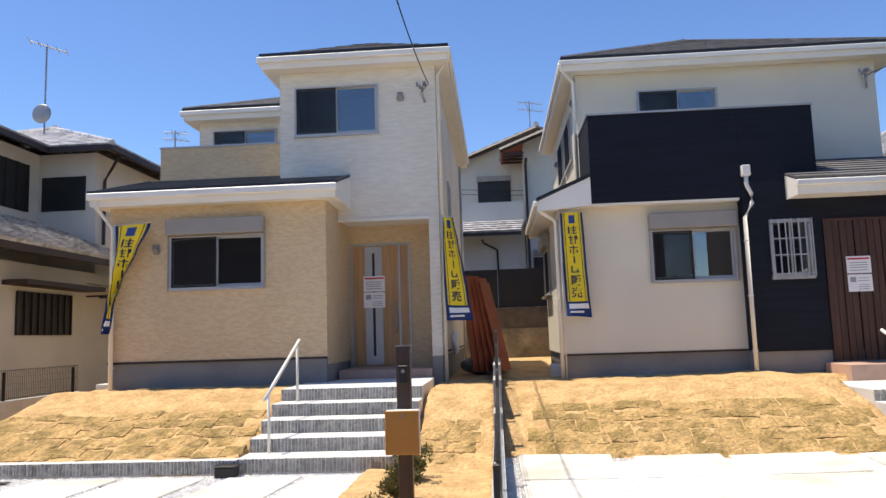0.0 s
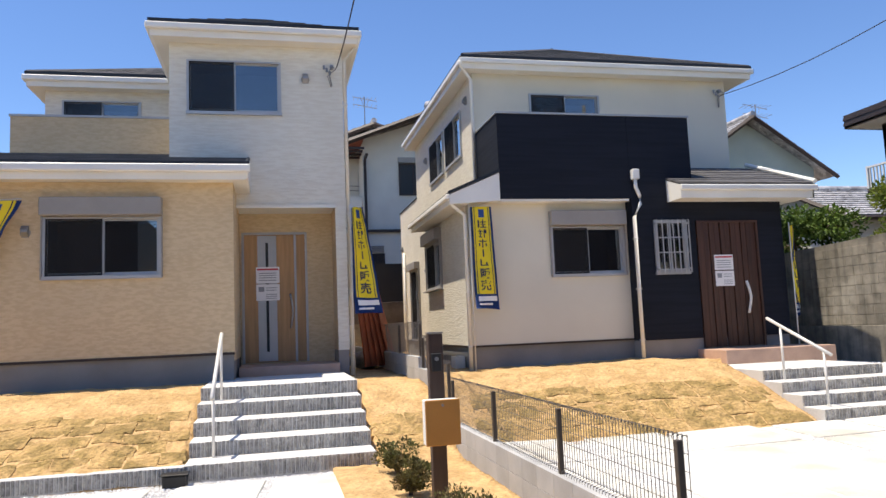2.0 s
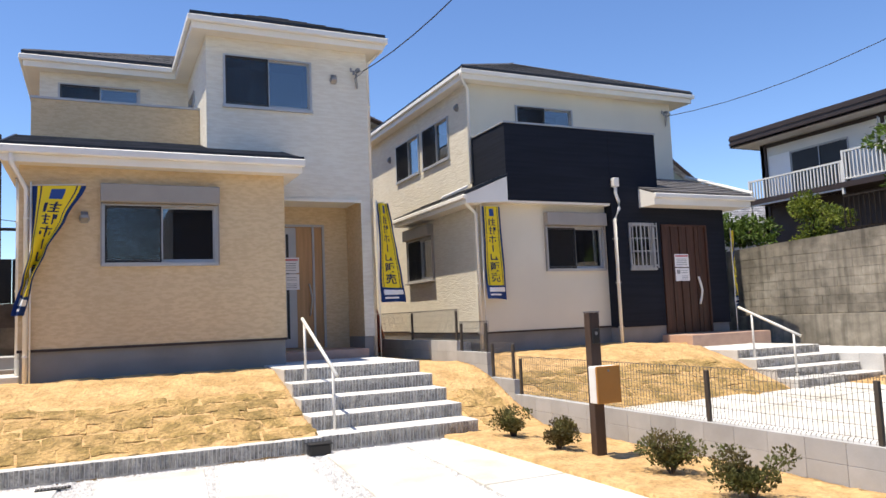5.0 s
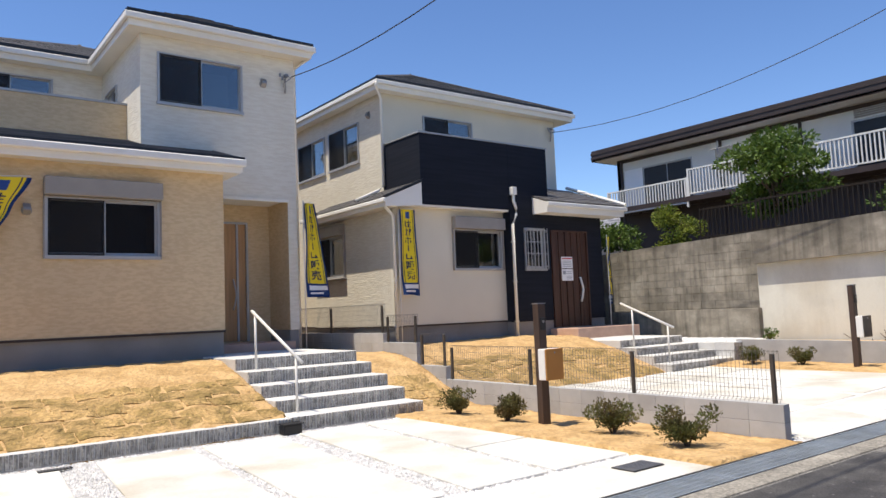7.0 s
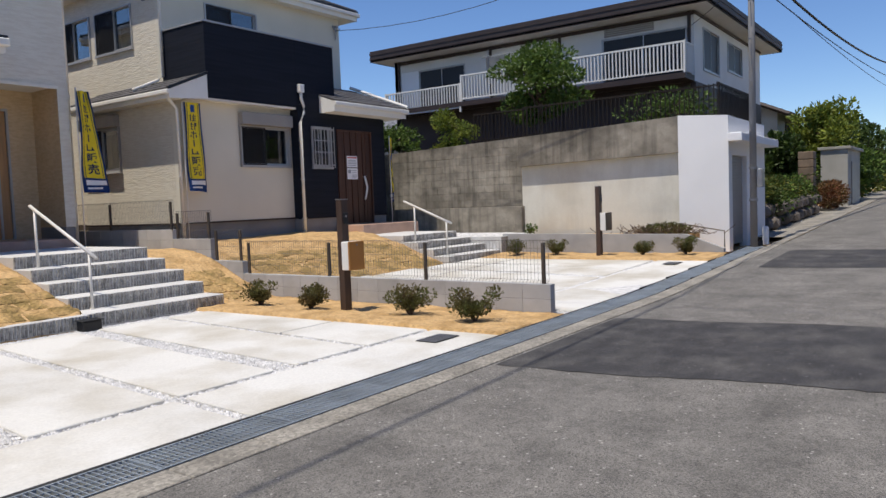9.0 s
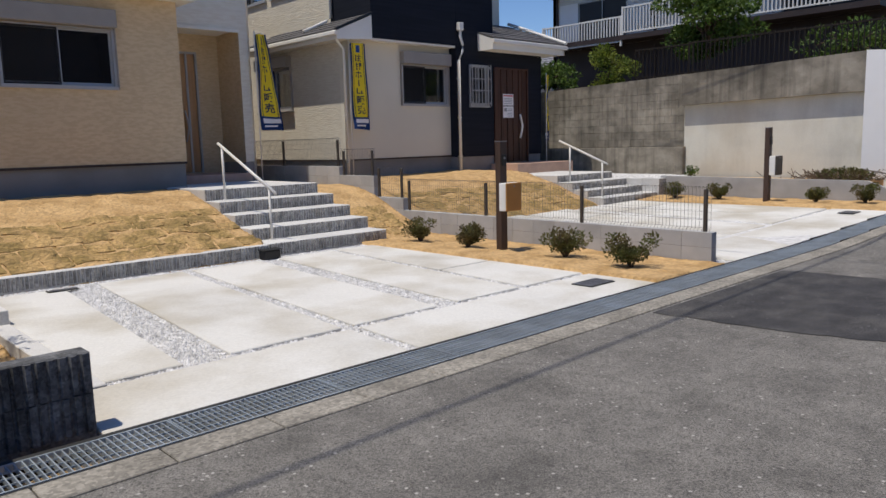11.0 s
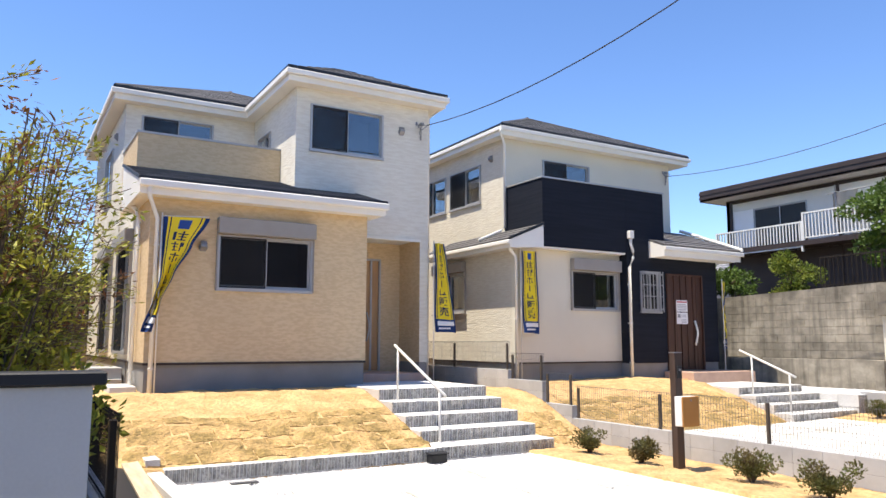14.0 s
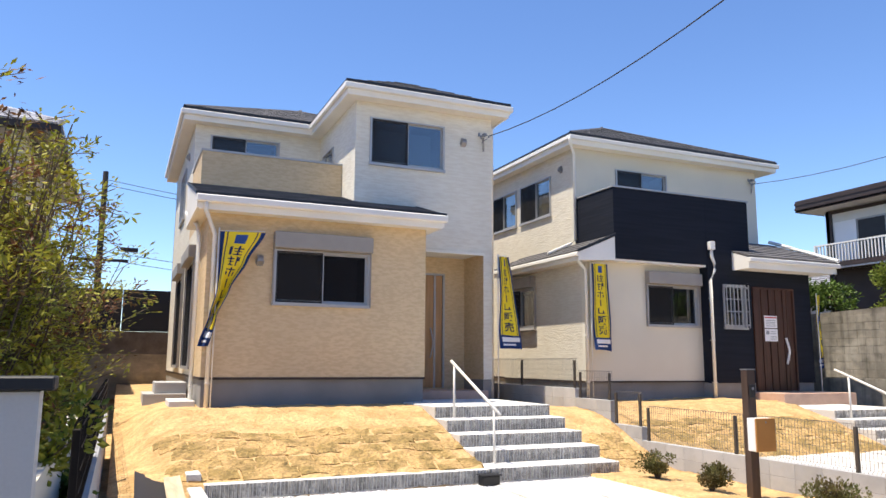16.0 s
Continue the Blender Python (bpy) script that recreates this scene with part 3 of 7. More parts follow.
def vent_hood(parent, m):
    bm = bmesh.new()
    prism(bm, [(-0.08, 0.0), (0.0, -0.07), (0.0, 0.10), (-0.04, 0.10), (-0.08, 0.04)], 'x', -0.05, 0.05)
    bmesh.ops.transform(bm, matrix=m, verts=bm.verts[:])
    v = part("vent_hood", bm, M_METALGREY, parent, "grey metal vent hood")
    bm = bmesh.new()
    tube(bm, [(0, 0.02, 0), (0, -0.012, 0)], 0.075, 14)
    bmesh.ops.transform(bm, matrix=m, verts=bm.verts[:])
    part("flange", bm, M_SHUTTER, v)


def leaves(bm, rng, centre, size, count, leaf, up=0.3, shell=0.55):
    """Many small folded leaves inside an ellipsoid, thicker near its outside."""
    c = Vector(centre)
    for _ in range(count):
        while True:
            p = Vector((rng.uniform(-1, 1), rng.uniform(-1, 1), rng.uniform(-1, 1)))
            if shell < p.length <= 1 or (p.length < 1 and rng.random() < 0.25):
                break
        q = c + Vector((p.x * size[0], p.y * size[1], p.z * size[2]))
        d = Vector((p.x + rng.uniform(-0.8, 0.8), p.y + rng.uniform(-0.8, 0.8), p.z + up + rng.uniform(-0.6, 0.6))).normalized()
        s = d.cross(Vector((rng.uniform(-1, 1), rng.uniform(-1, 1), rng.uniform(-1, 1)))).normalized()
        k = leaf * rng.uniform(0.6, 1.25)
        n = d.cross(s) * k * 0.12
        a, b, e, f = q, q + d * k * 0.5 + s * k * 0.28 + n, q + d * k, q + d * k * 0.5 - s * k * 0.28 + n
        va = [bm.verts.new(x) for x in (a, b, e, f)]
        bm.faces.new((va[0], va[1], va[2]))
        bm.faces.new((va[0], va[2], va[3]))


def shrub(x, y, z, r, h, seed, name="azalea_shrub", label="small sparse azalea bush planted in bare sand", leaf=0.036, mt=None, n=2600):
    rng = random.Random(seed)
    ob = thing(name, (x, y, z), label, "shrub", "young shrubs in the planting strips")
    bm = bmesh.new()
    tips = []
    for i in range(11):
        a = rng.uniform(0, 6.28)
        rr = r * rng.uniform(0.25, 0.95)
        tip = Vector((x + rr * math.cos(a), y + rr * math.sin(a), z + h * rng.uniform(0.4, 0.92)))
        mid = Vector((x + 0.4 * rr * math.cos(a + 0.4), y + 0.4 * rr * math.sin(a + 0.4), z + h * 0.4))
        tube(bm, [(x + rng.uniform(-0.02, 0.02), y + rng.uniform(-0.02, 0.02), z - 0.02), mid, tip], 0.010, 5, 0.003)
        tips += [tip, mid]
    part("stem", bm, M_BARK, ob)
    bm = bmesh.new()
    for t in tips:
        s = r * rng.uniform(0.30, 0.46)
        leaves(bm, rng, t, (s, s, s * 0.8), n // len(tips), leaf, 0.5, 0.3)
    part("foliage", bm, mt or M_LEAF_AZ, ob)
    return ob


def tree(name, x, y, z, h, crown, seed, label, mt, trunk=0.07, count=4200, leaf=0.10, blobs=16, base=0.35, flat=1.0):
    """A tapered trunk with limbs, and a crown of leaf clumps of uneven outline. crown: half sizes."""
    rng = random.Random(seed)
    ob = thing(name, (x, y, z), label, "tree")
    top = Vector((x, y, z + h * 0.75))
    bm = bmesh.new()
    tube(bm, [(x, y, z - 0.1), (x + 0.05, y, z + h * 0.3), top], trunk, 8, trunk * 0.35)
    spots = []
    for i in range(blobs):
        a, u = rng.uniform(0, 6.28), rng.uniform(-0.9, 1)
        q = math.sqrt(max(0.05, 1 - u * u)) * rng.uniform(0.35, 0.85)
        c = Vector((x + crown[0] * q * math.cos(a), y + crown[1] * q * math.sin(a), z + h * base + crown[2] * (1 + 0.85 * u)))
        spots.append(c)
        s = Vector((x, y, z + h * rng.uniform(0.25, 0.6)))
        tube(bm, [s, s.lerp(c, 0.5) + Vector((0, 0, 0.1)), c], trunk * 0.45, 5, 0.008)
    part("trunk", bm, M_BARK, ob)
    bm = bmesh.new()
    for c in spots:
        k = rng.uniform(0.28, 0.5)
        leaves(bm, rng, c, (crown[0] * k, crown[1] * k, crown[2] * k * flat), count // blobs, leaf, 0.2, 0.4)
    part("crown", bm, mt, ob)
    return ob

# ---------------------------------------------------------------- ground, road, gutter
def road_z(x):
    return 0.0 if x < 2 else 0.027 * (x - 2) if x < 40 else 1.026 + 0.01 * (x - 40)


def strip(bm, xs, y0, y1, dz, lift=None):
    """A ribbon along x that follows the road's rise."""
    prev = None
    for x in xs:
        z = road_z(x) + dz
        a, b = bm.verts.new((x, y0, z)), bm.verts.new((x, y1, z))
        if prev:
            bm.faces.new((prev[0], a, b, prev[1]))
        prev = (a, b)


def lie(bm, x0):
    """Tilts level pieces set out at x0 to the road's rise."""
    for v in bm.verts:
        v.co.z += road_z(v.co.x) - road_z(x0)


bm = bmesh.new()
xs = [-400, -100, -40, -20, -8, 2, 10, 20, 40, 100, 400]
ys = [-400, -60, -8, 4, 12, 30, 60, 400]
grid = [[bm.verts.new((x, y, road_z(min(x, 60)) - 0.12 if y < 20 else -0.12 + 0.6 * (y > 20))) for y in ys] for x in xs]
for i in range(len(xs) - 1):
    for j in range(len(ys) - 1):
        bm.faces.new((grid[i][j], grid[i + 1][j], grid[i + 1][j + 1], grid[i][j + 1]))
solid("ground", bm, M_SAND, "bare sandy soil under the whole neighbourhood", "ground", kind="structure")

ROADX = [-60, -20, -10, -4, 2, 4, 8, 12, 20, 30, 40, 80, 160]
bm = bmesh.new()
strip(bm, ROADX, -4.6, 3.41, 0.0)
solid("road", bm, M_ASPHALT, "worn grey asphalt road with fine cracks", "road", kind="structure")
bm = bmesh.new()
for x0, x1, y0, y1 in ((-2.55, 0.2, -2.6, 3.36), (5.6, 8.6, -2.6, 3.0)):
    n = 60
    lo, hi = [], []
    rng = random.Random(int(x0 * 10))
    for i in range(n + 1):
        y = y0 + (y1 - y0) * i / n
        skew = -0.16 * (y - 0.6)
        lo.append((x0 + skew + 0.035 * math.sin(y * 3.1 + x0) + rng.uniform(-0.02, 0.02), y))
        hi.append((x1 + skew + 0.035 * math.sin(y * 3.1 + x0) + rng.uniform(-0.02, 0.02), y))
    for (a, b), (c, d) in zip(zip(lo, lo[1:]), zip(hi, hi[1:])):
        bm.faces.new([bm.verts.new((p[0], p[1], road_z(p[0]) + 0.005)) for p in (a, c, d, b)])
solid("road_patch", bm, M_PATCH, "darker asphalt repair patch in the road", "road", kind="structure")
bm = bmesh.new()
for x in np.arange(-12, 9.6, 0.6):
    box(bm, x + 0.004, x + 0.596, 3.40, 3.63, -0.2, 0.012, 0.006)
for v in bm.verts:
    v.co.z += road_z(v.co.x)
solid("kerb", bm, M_KERB, "low weathered concrete kerb along the drain", "kerb", kind="structure")
bm = bmesh.new()
for x in np.arange(-12, 9.6, 1.2):
    z = road_z(x + 0.6)
    box(bm, x, x + 1.2, 3.66, 4.02, z - 0.25, z - 0.20)
    box(bm, x, x + 1.2, 4.02, 4.06, z - 0.25, z + 0.004)
    box(bm, x, x + 1.2, 3.63, 3.66, z - 0.25, z + 0.004)
solid("drain_channel", bm, M_PIT, "dark open drain channel under the grating", "drain", kind="structure")


def grating(x):
    z = road_z(x + 0.5) + 0.006
    g = thing("drain_grating", (x, 3.8, z), "galvanised steel grating over the roadside drain", "grating", "drain gratings along the road")
    bm = bmesh.new()
    for y in (3.668, 4.000):
        box(bm, x + 0.003, x + 0.997, y, y + 0.012, z - 0.04, z)
    for e in (x + 0.003, x + 0.990):
        box(bm, e, e + 0.007, 3.680, 4.000, z - 0.04, z)
    lie(bm, x + 0.5)
    part("rim", bm, M_GRATE, g)
    bm = bmesh.new()
    for k in range(26):
        u = x + 0.03 + k * 0.037
        box(bm, u, u + 0.0065, 3.681, 3.999, z - 0.035, z - 0.002)
    for y in (3.76, 3.84, 3.92):
        box(bm, x + 0.02, x + 0.98, y - 0.003, y + 0.003, z - 0.014, z - 0.004)
    lie(bm, x + 0.5)
    tagged(part("grid", bm, M_GRATE, g), kind="stuff")


for i in range(-10, 9):
    grating(float(i))

# ---------------------------------------------------------------- parking of the tan house
LEAN = 0.09        # the joints run askew to the road


def slab(x0, x1, y0, y1, group, lean0=LEAN, lean1=LEAN):
    """A cast slab whose two sides lean along x by lean0 and lean1 a metre."""
    bm = bmesh.new()
    v = box(bm, x0, x1, y0, y1, -0.15, 0.0)
    for q, k in ((v[3], lean0), (v[7], lean0), (v[2], lean1), (v[6], lean1)):
        q.co.x += k * (y1 - y0)
    bmesh.ops.bevel(bm, geom=[e for e in bm.edges if e.verts[0].co.z > -0.15 and e.verts[1].co.z > -0.15], offset=0.008, segments=1, affect='EDGES')
    return solid("concrete_slab", bm, M_CONC, "pale cast concrete parking slab with faint stains", "slab", group)


GA = "parking slabs of the tan house"
slab(-7.0, -6.45, 5.03, 8.95, GA, 0.0)
slab(-6.08, -5.06, 5.03, 8.95, GA)
slab(-4.93, -3.97, 5.03, 8.95, GA)
slab(-3.69, -2.80, 5.03, 8.95, GA)
slab(-2.70, -1.70, 5.03, 6.46, GA, LEAN, 0.0)
slab(-2.70 + LEAN * 1.47, -1.70, 6.50, 8.95, GA, LEAN, 0.0)
slab(-7.32, -5.13, 4.07, 4.93, GA, 0.0)
slab(-5.02, -1.70, 4.07, 4.93, GA, LEAN, 0.0)


def gravel(name, rects, z, seed, size=0.02, density=900, label="white crushed gravel in the joints of the paving", lean=0.0, y_lean=5.03):
    """Loose stones strewn over rectangles that lean along x."""
    rng = random.Random(seed)
    bm = bmesh.new()
    for x0, x1, y0, y1 in rects:
        for _ in range(int((x1 - x0) * (y1 - y0) * density)):
            x, y, s = rng.uniform(x0, x1), rng.uniform(y0, y1), size * rng.uniform(0.5, 1.2)
            x += lean * (y - y_lean)
            zz = z(x, y) if callable(z) else z
            a = rng.uniform(0, 3)
            ring = [bm.verts.new((x + s * math.cos(a + k * 1.57) * rng.uniform(0.7, 1.1), y + s * math.sin(a + k * 1.57) * rng.uniform(0.7, 1.1), zz - 0.004)) for k in range(4)]
            t = bm.verts.new((x + s * rng.uniform(-0.3, 0.3), y + s * rng.uniform(-0.3, 0.3), zz + s * rng.uniform(0.4, 0.8)))
            for k in range(4):
                bm.faces.new((ring[k], ring[(k + 1) % 4], t))
    return solid(name, bm, M_GRAVEL, label, "gravel", kind="stuff")


bm = bmesh.new()
box(bm, -7.0, -1.70, 4.07, 9.19, -0.2, -0.03)
solid("gravel_bed", bm, M_GRAVEL, "pale gravel bed under the parking slabs", "gravel", kind="structure")
gravel("joint_gravel", [(-6.45, -6.08, 5.0, 8.95), (-5.06, -4.93, 4.07, 8.95), (-3.97, -3.69, 5.0, 8.95), (-2.80, -2.70, 5.0, 8.95)], -0.020, 3, 0.020, 1900, lean=LEAN)
gravel("joint_gravel", [(-7.0, -1.7, 4.93, 5.03), (-7.0, -1.35, 8.95, 9.19)], -0.020, 13, 0.020, 1900)

# ---------------------------------------------------------------- earth mounds
STEP_Y = [9.2, 9.675, 10.15, 10.625, 11.1]
RISE = 0.176


def smooth(a, b, t):
    t = min(1, max(0, (t - a) / (b - a)))
    return t * t * (3 - 2 * t)


def bumps(x, y):
    return 0.030 * noise.noise(Vector((x * 1.3, y * 1.3, 0.3))) + 0.020 * noise.noise(Vector((x * 4.5, y * 4.5, 2.1))) + 0.012 * noise.noise(Vector((x * 9, y * 9, 5.1)))


def h_a(x, y):
    if x > -1.2:
        h = 0.02 + 0.80 * smooth(8.9, 11.6, y) - 0.05
    else:
        h = 0.15 + 0.70 * min(1, max(0, (y - 9.3) / 2.3)) ** 0.9
    h *= 1 - 0.75 * smooth(-7.15, -8.2, x) * (1 - smooth(12, 16, y))
    if -3.32 < x < -1.18 and y > 9.1:
        h = min(h, RISE * (1 + sum(y > q for q in STEP_Y[1:])) - 0.25)
    if y < 9.25 and x < -1.2:
        h = min(h, -0.03)
    return h + bumps(x, y)


def zb(x, y):
    """The lie of the other house's forecourt: it climbs with the road and a little towards the house."""
    return road_z(x) * (1 - 0.4 * min(1, max(0, (y - 4.1) / 4))) + 0.008 * (y - 4)


def foot_b(x):
    return 9.88 - 0.105 * x


STEP_B = [9.30, 9.72, 10.14, 10.56]


def h_b(x, y):
    f = foot_b(x)
    h = zb(x, f) - 0.05 + 0.80 * min(1, max(0, (y - f) / 2.1)) ** 0.8
    h -= 0.05 * smooth(4.4, 4.9, x) * smooth(f, f + 0.8, y)
    if (x > 4.92 and y < 12.3) or x > 7.55:
        h = min(h, 0.085 + 0.155 * sum(y > q for q in STEP_B) - 0.3)
    return h + bumps(x + 20, y) * min(1, max(0.2, (y - f) * 3))


def mound(name, fn, x0, x1, y0, y1, step, label):
    bm = bmesh.new()
    nx, ny = int((x1 - x0) / step), int((y1 - y0) / step)
    g = [[bm.verts.new((x0 + (x1 - x0) * i / nx, y0 + (y1 - y0) * j / ny, fn(x0 + (x1 - x0) * i / nx, y0 + (y1 - y0) * j / ny))) for j in range(ny + 1)] for i in range(nx + 1)]
    for i in range(nx):
        for j in range(ny):
            bm.faces.new((g[i][j], g[i + 1][j], g[i + 1][j + 1], g[i][j + 1]))
    rim = [e for e in bm.edges if e.is_boundary]
    for v in bmesh.ops.extrude_edge_only(bm, edges=rim)["geom"]:
        if isinstance(v, bmesh.types.BMVert):
            v.co.z -= 0.5
    return solid(name, bm, M_SAND, label, "soil", kind="structure", smooth=True)


mound("soil_bank", h_a, -8.0, -0.16, 9.2, 13.6, 0.06, "yellow sandy soil bank in front of the tan house")
mound("yard_soil", h_a, -8.0, -0.16, 13.6, 25.0, 0.4, "yellow sandy soil beside and behind the tan house")
mound("soil_bank", h_b, -0.036, 8.5, 9.2, 13.6, 0.06, "yellow sandy soil bank in front of the cream and navy house")
mound("yard_soil", h_b, -0.036, 8.5, 13.6, 25.0, 0.4, "yellow sandy soil beside and behind the cream and navy house")
mound("planting_strip", lambda x, y: 0.015 + 0.02 * math.sin(x * 3) + 0.6 * bumps(x * 2, y * 2), -1.705, -0.16, 4.07, 9.25, 0.07, "yellow sand planting strip beside the parking")


def turf(parent, fn, x0, x1, y0, y1, skip, seed, shear=0.0):
    """Straw-coloured turf mats laid in rows on the bank, each its own piece."""
    rng = random.Random(seed)
    y = y0
    while y < y1:
        x = x0 - rng.uniform(0, 0.3)
        while x < x1:
            w, d = 0.37 * rng.uniform(0.85, 1.15), 0.27
            a, b, c, e = x, x + w - rng.uniform(0.004, 0.03), 0, 0
            c = y + rng.uniform(-0.045, 0.045)
            e = c + d - rng.uniform(0.0, 0.04)
            x += w
            if skip((a + b) / 2, (c + e) / 2) or a < x0 or b > x1:
                continue
            bm = bmesh.new()
            nx, ny = 4, 3
            t = rng.uniform(-0.05, 0.05)
            lift = rng.uniform(0.008, 0.024)
            g = []
            for i in range(nx + 1):
                col = []
                for j in range(ny + 1):
                    u, v = i / nx, j / ny
                    px = a + (b - a) * u + t * (v - 0.5) * 0.3 + (rng.uniform(-0.012, 0.012))
                    py = c + (e - c) * v + t * (u - 0.5) * 0.4 + rng.uniform(-0.014, 0.014) + shear * px
                    edge = i in (0, nx) or j in (0, ny)
                    col.append(bm.verts.new((px, py, fn(px, py) + (lift * 0.5 if edge else lift) + rng.uniform(-0.010, 0.010))))
                g.append(col)
            for i in range(nx):
                for j in range(ny):
                    bm.faces.new((g[i][j], g[i + 1][j], g[i + 1][j + 1], g[i][j + 1]))
            edges = [q for q in bm.edges if q.is_boundary]
            out = bmesh.ops.extrude_edge_only(bm, edges=edges)["geom"]
            for v in out:
                if isinstance(v, bmesh.types.BMVert):
                    v.co.z -= 0.06
            part("turf_mat", bm, M_TURF, parent)
        y += 0.27


# ---------------------------------------------------------------- kerb and steps of the tan house
def ribbed(bm, x0, x1, y, z0, z1, seed, pitch=0.05, deep=0.022):
    """The broken ribs of split-face block on a face that looks towards -y."""
    rng = random.Random(seed)
    n = max(1, round((x1 - x0) / pitch))
    w = (x1 - x0) / n
    for i in range(n):
        a, b = x0 + i * w, x0 + (i + 1) * w - 0.010
        d = deep * rng.uniform(0.45, 1.0)
        prism(bm, [(a, y), (a + 0.008, y - d), (b - 0.012 * rng.random(), y - d * rng.uniform(0.6, 1)), (b, y)], 'z', z0 + rng.uniform(0, 0.008), z1 - rng.uniform(0, 0.010))


def ribbed_fast(x0, x1, y, z0, z1, seed, pitch=0.046, deep=0.022):
    rng = random.Random(seed)
    verts, faces = [], []
    n = max(1, round((x1 - x0) / pitch))
    w = (x1 - x0) / n
    for i in range(n):
        a, b = x0 + i * w, x0 + (i + 1) * w - 0.014 * rng.uniform(0.5, 1.1)
        d, e = deep * rng.uniform(0.45, 1.0), rng.uniform(0.6, 1)
        lo, hi = z0 + rng.uniform(0, 0.006), z1 - rng.uniform(0, 0.008)
        k = len(verts)
        ring = [(a, y), (a + 0.008, y - d), (b - 0.010 * rng.random(), y - d * e), (b, y)]
        verts += [(u, v, lo) for u, v in ring] + [(u, v, hi) for u, v in ring]
        faces += [(k, k + 1, k + 5, k + 4), (k + 1, k + 2, k + 6, k + 5), (k + 2, k + 3, k + 7, k + 6), (k + 4, k + 5, k + 6, k + 7)]
    bm = bmesh.new()
    vs = [bm.verts.new(p) for p in verts]
    for f in faces:
        bm.faces.new([vs[i] for i in f])
    return bm


def stair(name, x0, x1, fronts, z0, rise, back, label, left_ribs=True):
    st = thing(name, ((x0 + x1) / 2, fronts[0], z0), label, "steps")
    for k, y in enumerate(fronts):
        far = fronts[k + 1] + 0.004 if k + 1 < len(fronts) else back
        top = z0 + rise * (k + 1)
        bm = bmesh.new()
        box(bm, x0, x1, y + 0.005, far, z0 - 0.1, top, 0.008)
        tr = part("tread", bm, M_STEP, st, "pale concrete tread" if k == 0 else "")
        bm = ribbed_fast(x0, x1, y + 0.005, top - rise + 0.002, top - 0.004, k + 5)
        tagged(part("ribbed_riser", bm, M_RIB, tr, "grey split-face riser"), kind="stuff")
    return st


stair("entrance_steps", -3.32, -1.20, STEP_Y, 0.0, RISE, 13.25, "five pale concrete steps with grey split-face risers, sand at the side")
bm = bmesh.new()
box(bm, -6.98, -3.325, 9.205, 9.36, -0.1, 0.165, 0.008)
kb = solid("garden_kerb", bm, M_STEP, "low grey split-face kerb holding back the turf bank", "kerb", kind="structure")
tagged(part("ribbed_face", ribbed_fast(-6.98, -3.325, 9.205, 0.0, 0.160, 77), M_RIB, kb), kind="stuff")


def handrail(x, low, high, foot_low, foot_high, label):
    """Two posts and a sloping rail. low, high: (y, z) of the rail's ends; feet: (y, z)."""
    r = thing("handrail", (x, foot_low[0], foot_low[1]), label, "handrail", "handrails beside the entrance steps")
    def on(y):
        return low[1] + (high[1] - low[1]) * (y - low[0]) / (high[0] - low[0])
    for y, z in (foot_low, foot_high):
        bm = bmesh.new()
        tube(bm, [(x, y, z - 0.02), (x, y, on(y))], 0.019, 10)
        p = part("post", bm, M_RAIL, r, "", True)
        bm = bmesh.new()
        tube(bm, [(x, y, z), (x, y, z + 0.012)], 0.04, 12)
        part("base_plate", bm, M_RAIL, p)
    bm = bmesh.new()
    tube(bm, [(x, low[0], low[1]), (x, high[0], high[1])], 0.024, 10)
    part("rail", bm, M_RAIL, r, "", True)


handrail(-3.04, (9.42, 0.86), (11.1, 1.60), (9.60, RISE), (10.98, 4 * RISE), "white tubular handrail beside the steps of the tan house")

# ---------------------------------------------------------------- tan and ivory house
A = thing("house", (-3.9, 17.2, 0.85), "new two-storey house with tan and ivory siding and a slate roof", "house")
XL, XR, XU, XP = -6.78, -1.06, -4.03, -2.94
YL, YU, YD, YB, YK, YE = 12.50, 13.52, 14.45, 16.4, 14.42, 22.0
FZ = 1.28
# foundation
for nm, a in (("foundation", (XL + 0.02, XP - 0.02, YL + 0.03, YD, 0.55, FZ)), ("foundation", (XL + 0.02, XR - 0.02, YD + 0.16, YE - 0.02, 0.55, FZ)),
              ("foundation", (-1.25, XR - 0.01, YU + 0.02, YD, 0.55, 1.24))):
    bm = bmesh.new()
    box(bm, *a)
    part(nm, bm, M_FOUND, A, "bare grey concrete foundation")
bm = bmesh.new()
box(bm, XL, XP, YL - 0.012, YL + 0.02, FZ - 0.004, FZ + 0.035)
box(bm, XL - 0.012, XL + 0.02, YL + 0.02, YE, FZ - 0.004, FZ + 0.035)
box(bm, XR - 0.02, XR + 0.012, YD, YE, FZ - 0.004, FZ + 0.035)
part("base_flashing", bm, M_BROWNTRIM, A)
# lower storey
WA = (-5.68, -4.03, 2.53, 3.45)
wall_x(A, XL, XP, FZ + 0.035, 4.20, YL, M_TAN, [WA], label="tan cast-stone siding")
wall_y(A, YL + 0.15, 14.05, FZ + 0.035, 4.20, XL, 0.15, M_TAN)
wall_y(A, 14.053, YE, FZ + 0.035, 4.10, XL, 0.15, M_WHITE_SIDING, [(14.3, 16.1, 1.45, 3.45), (17.2, 18.9, 1.45, 3.45)])
wall_y(A, YL + 0.15, YD, FZ - 0.1, 4.20, XP, -0.15, M_TAN)
wall_x(A, XP, XR - 0.16, 1.02, 4.10, YD, M_TAN, [(-2.90, -1.72, 1.05, 3.44)])
wall_y(A, YU + 0.012, YD, 1.245, 3.79, -1.25, 0.08, M_TAN)
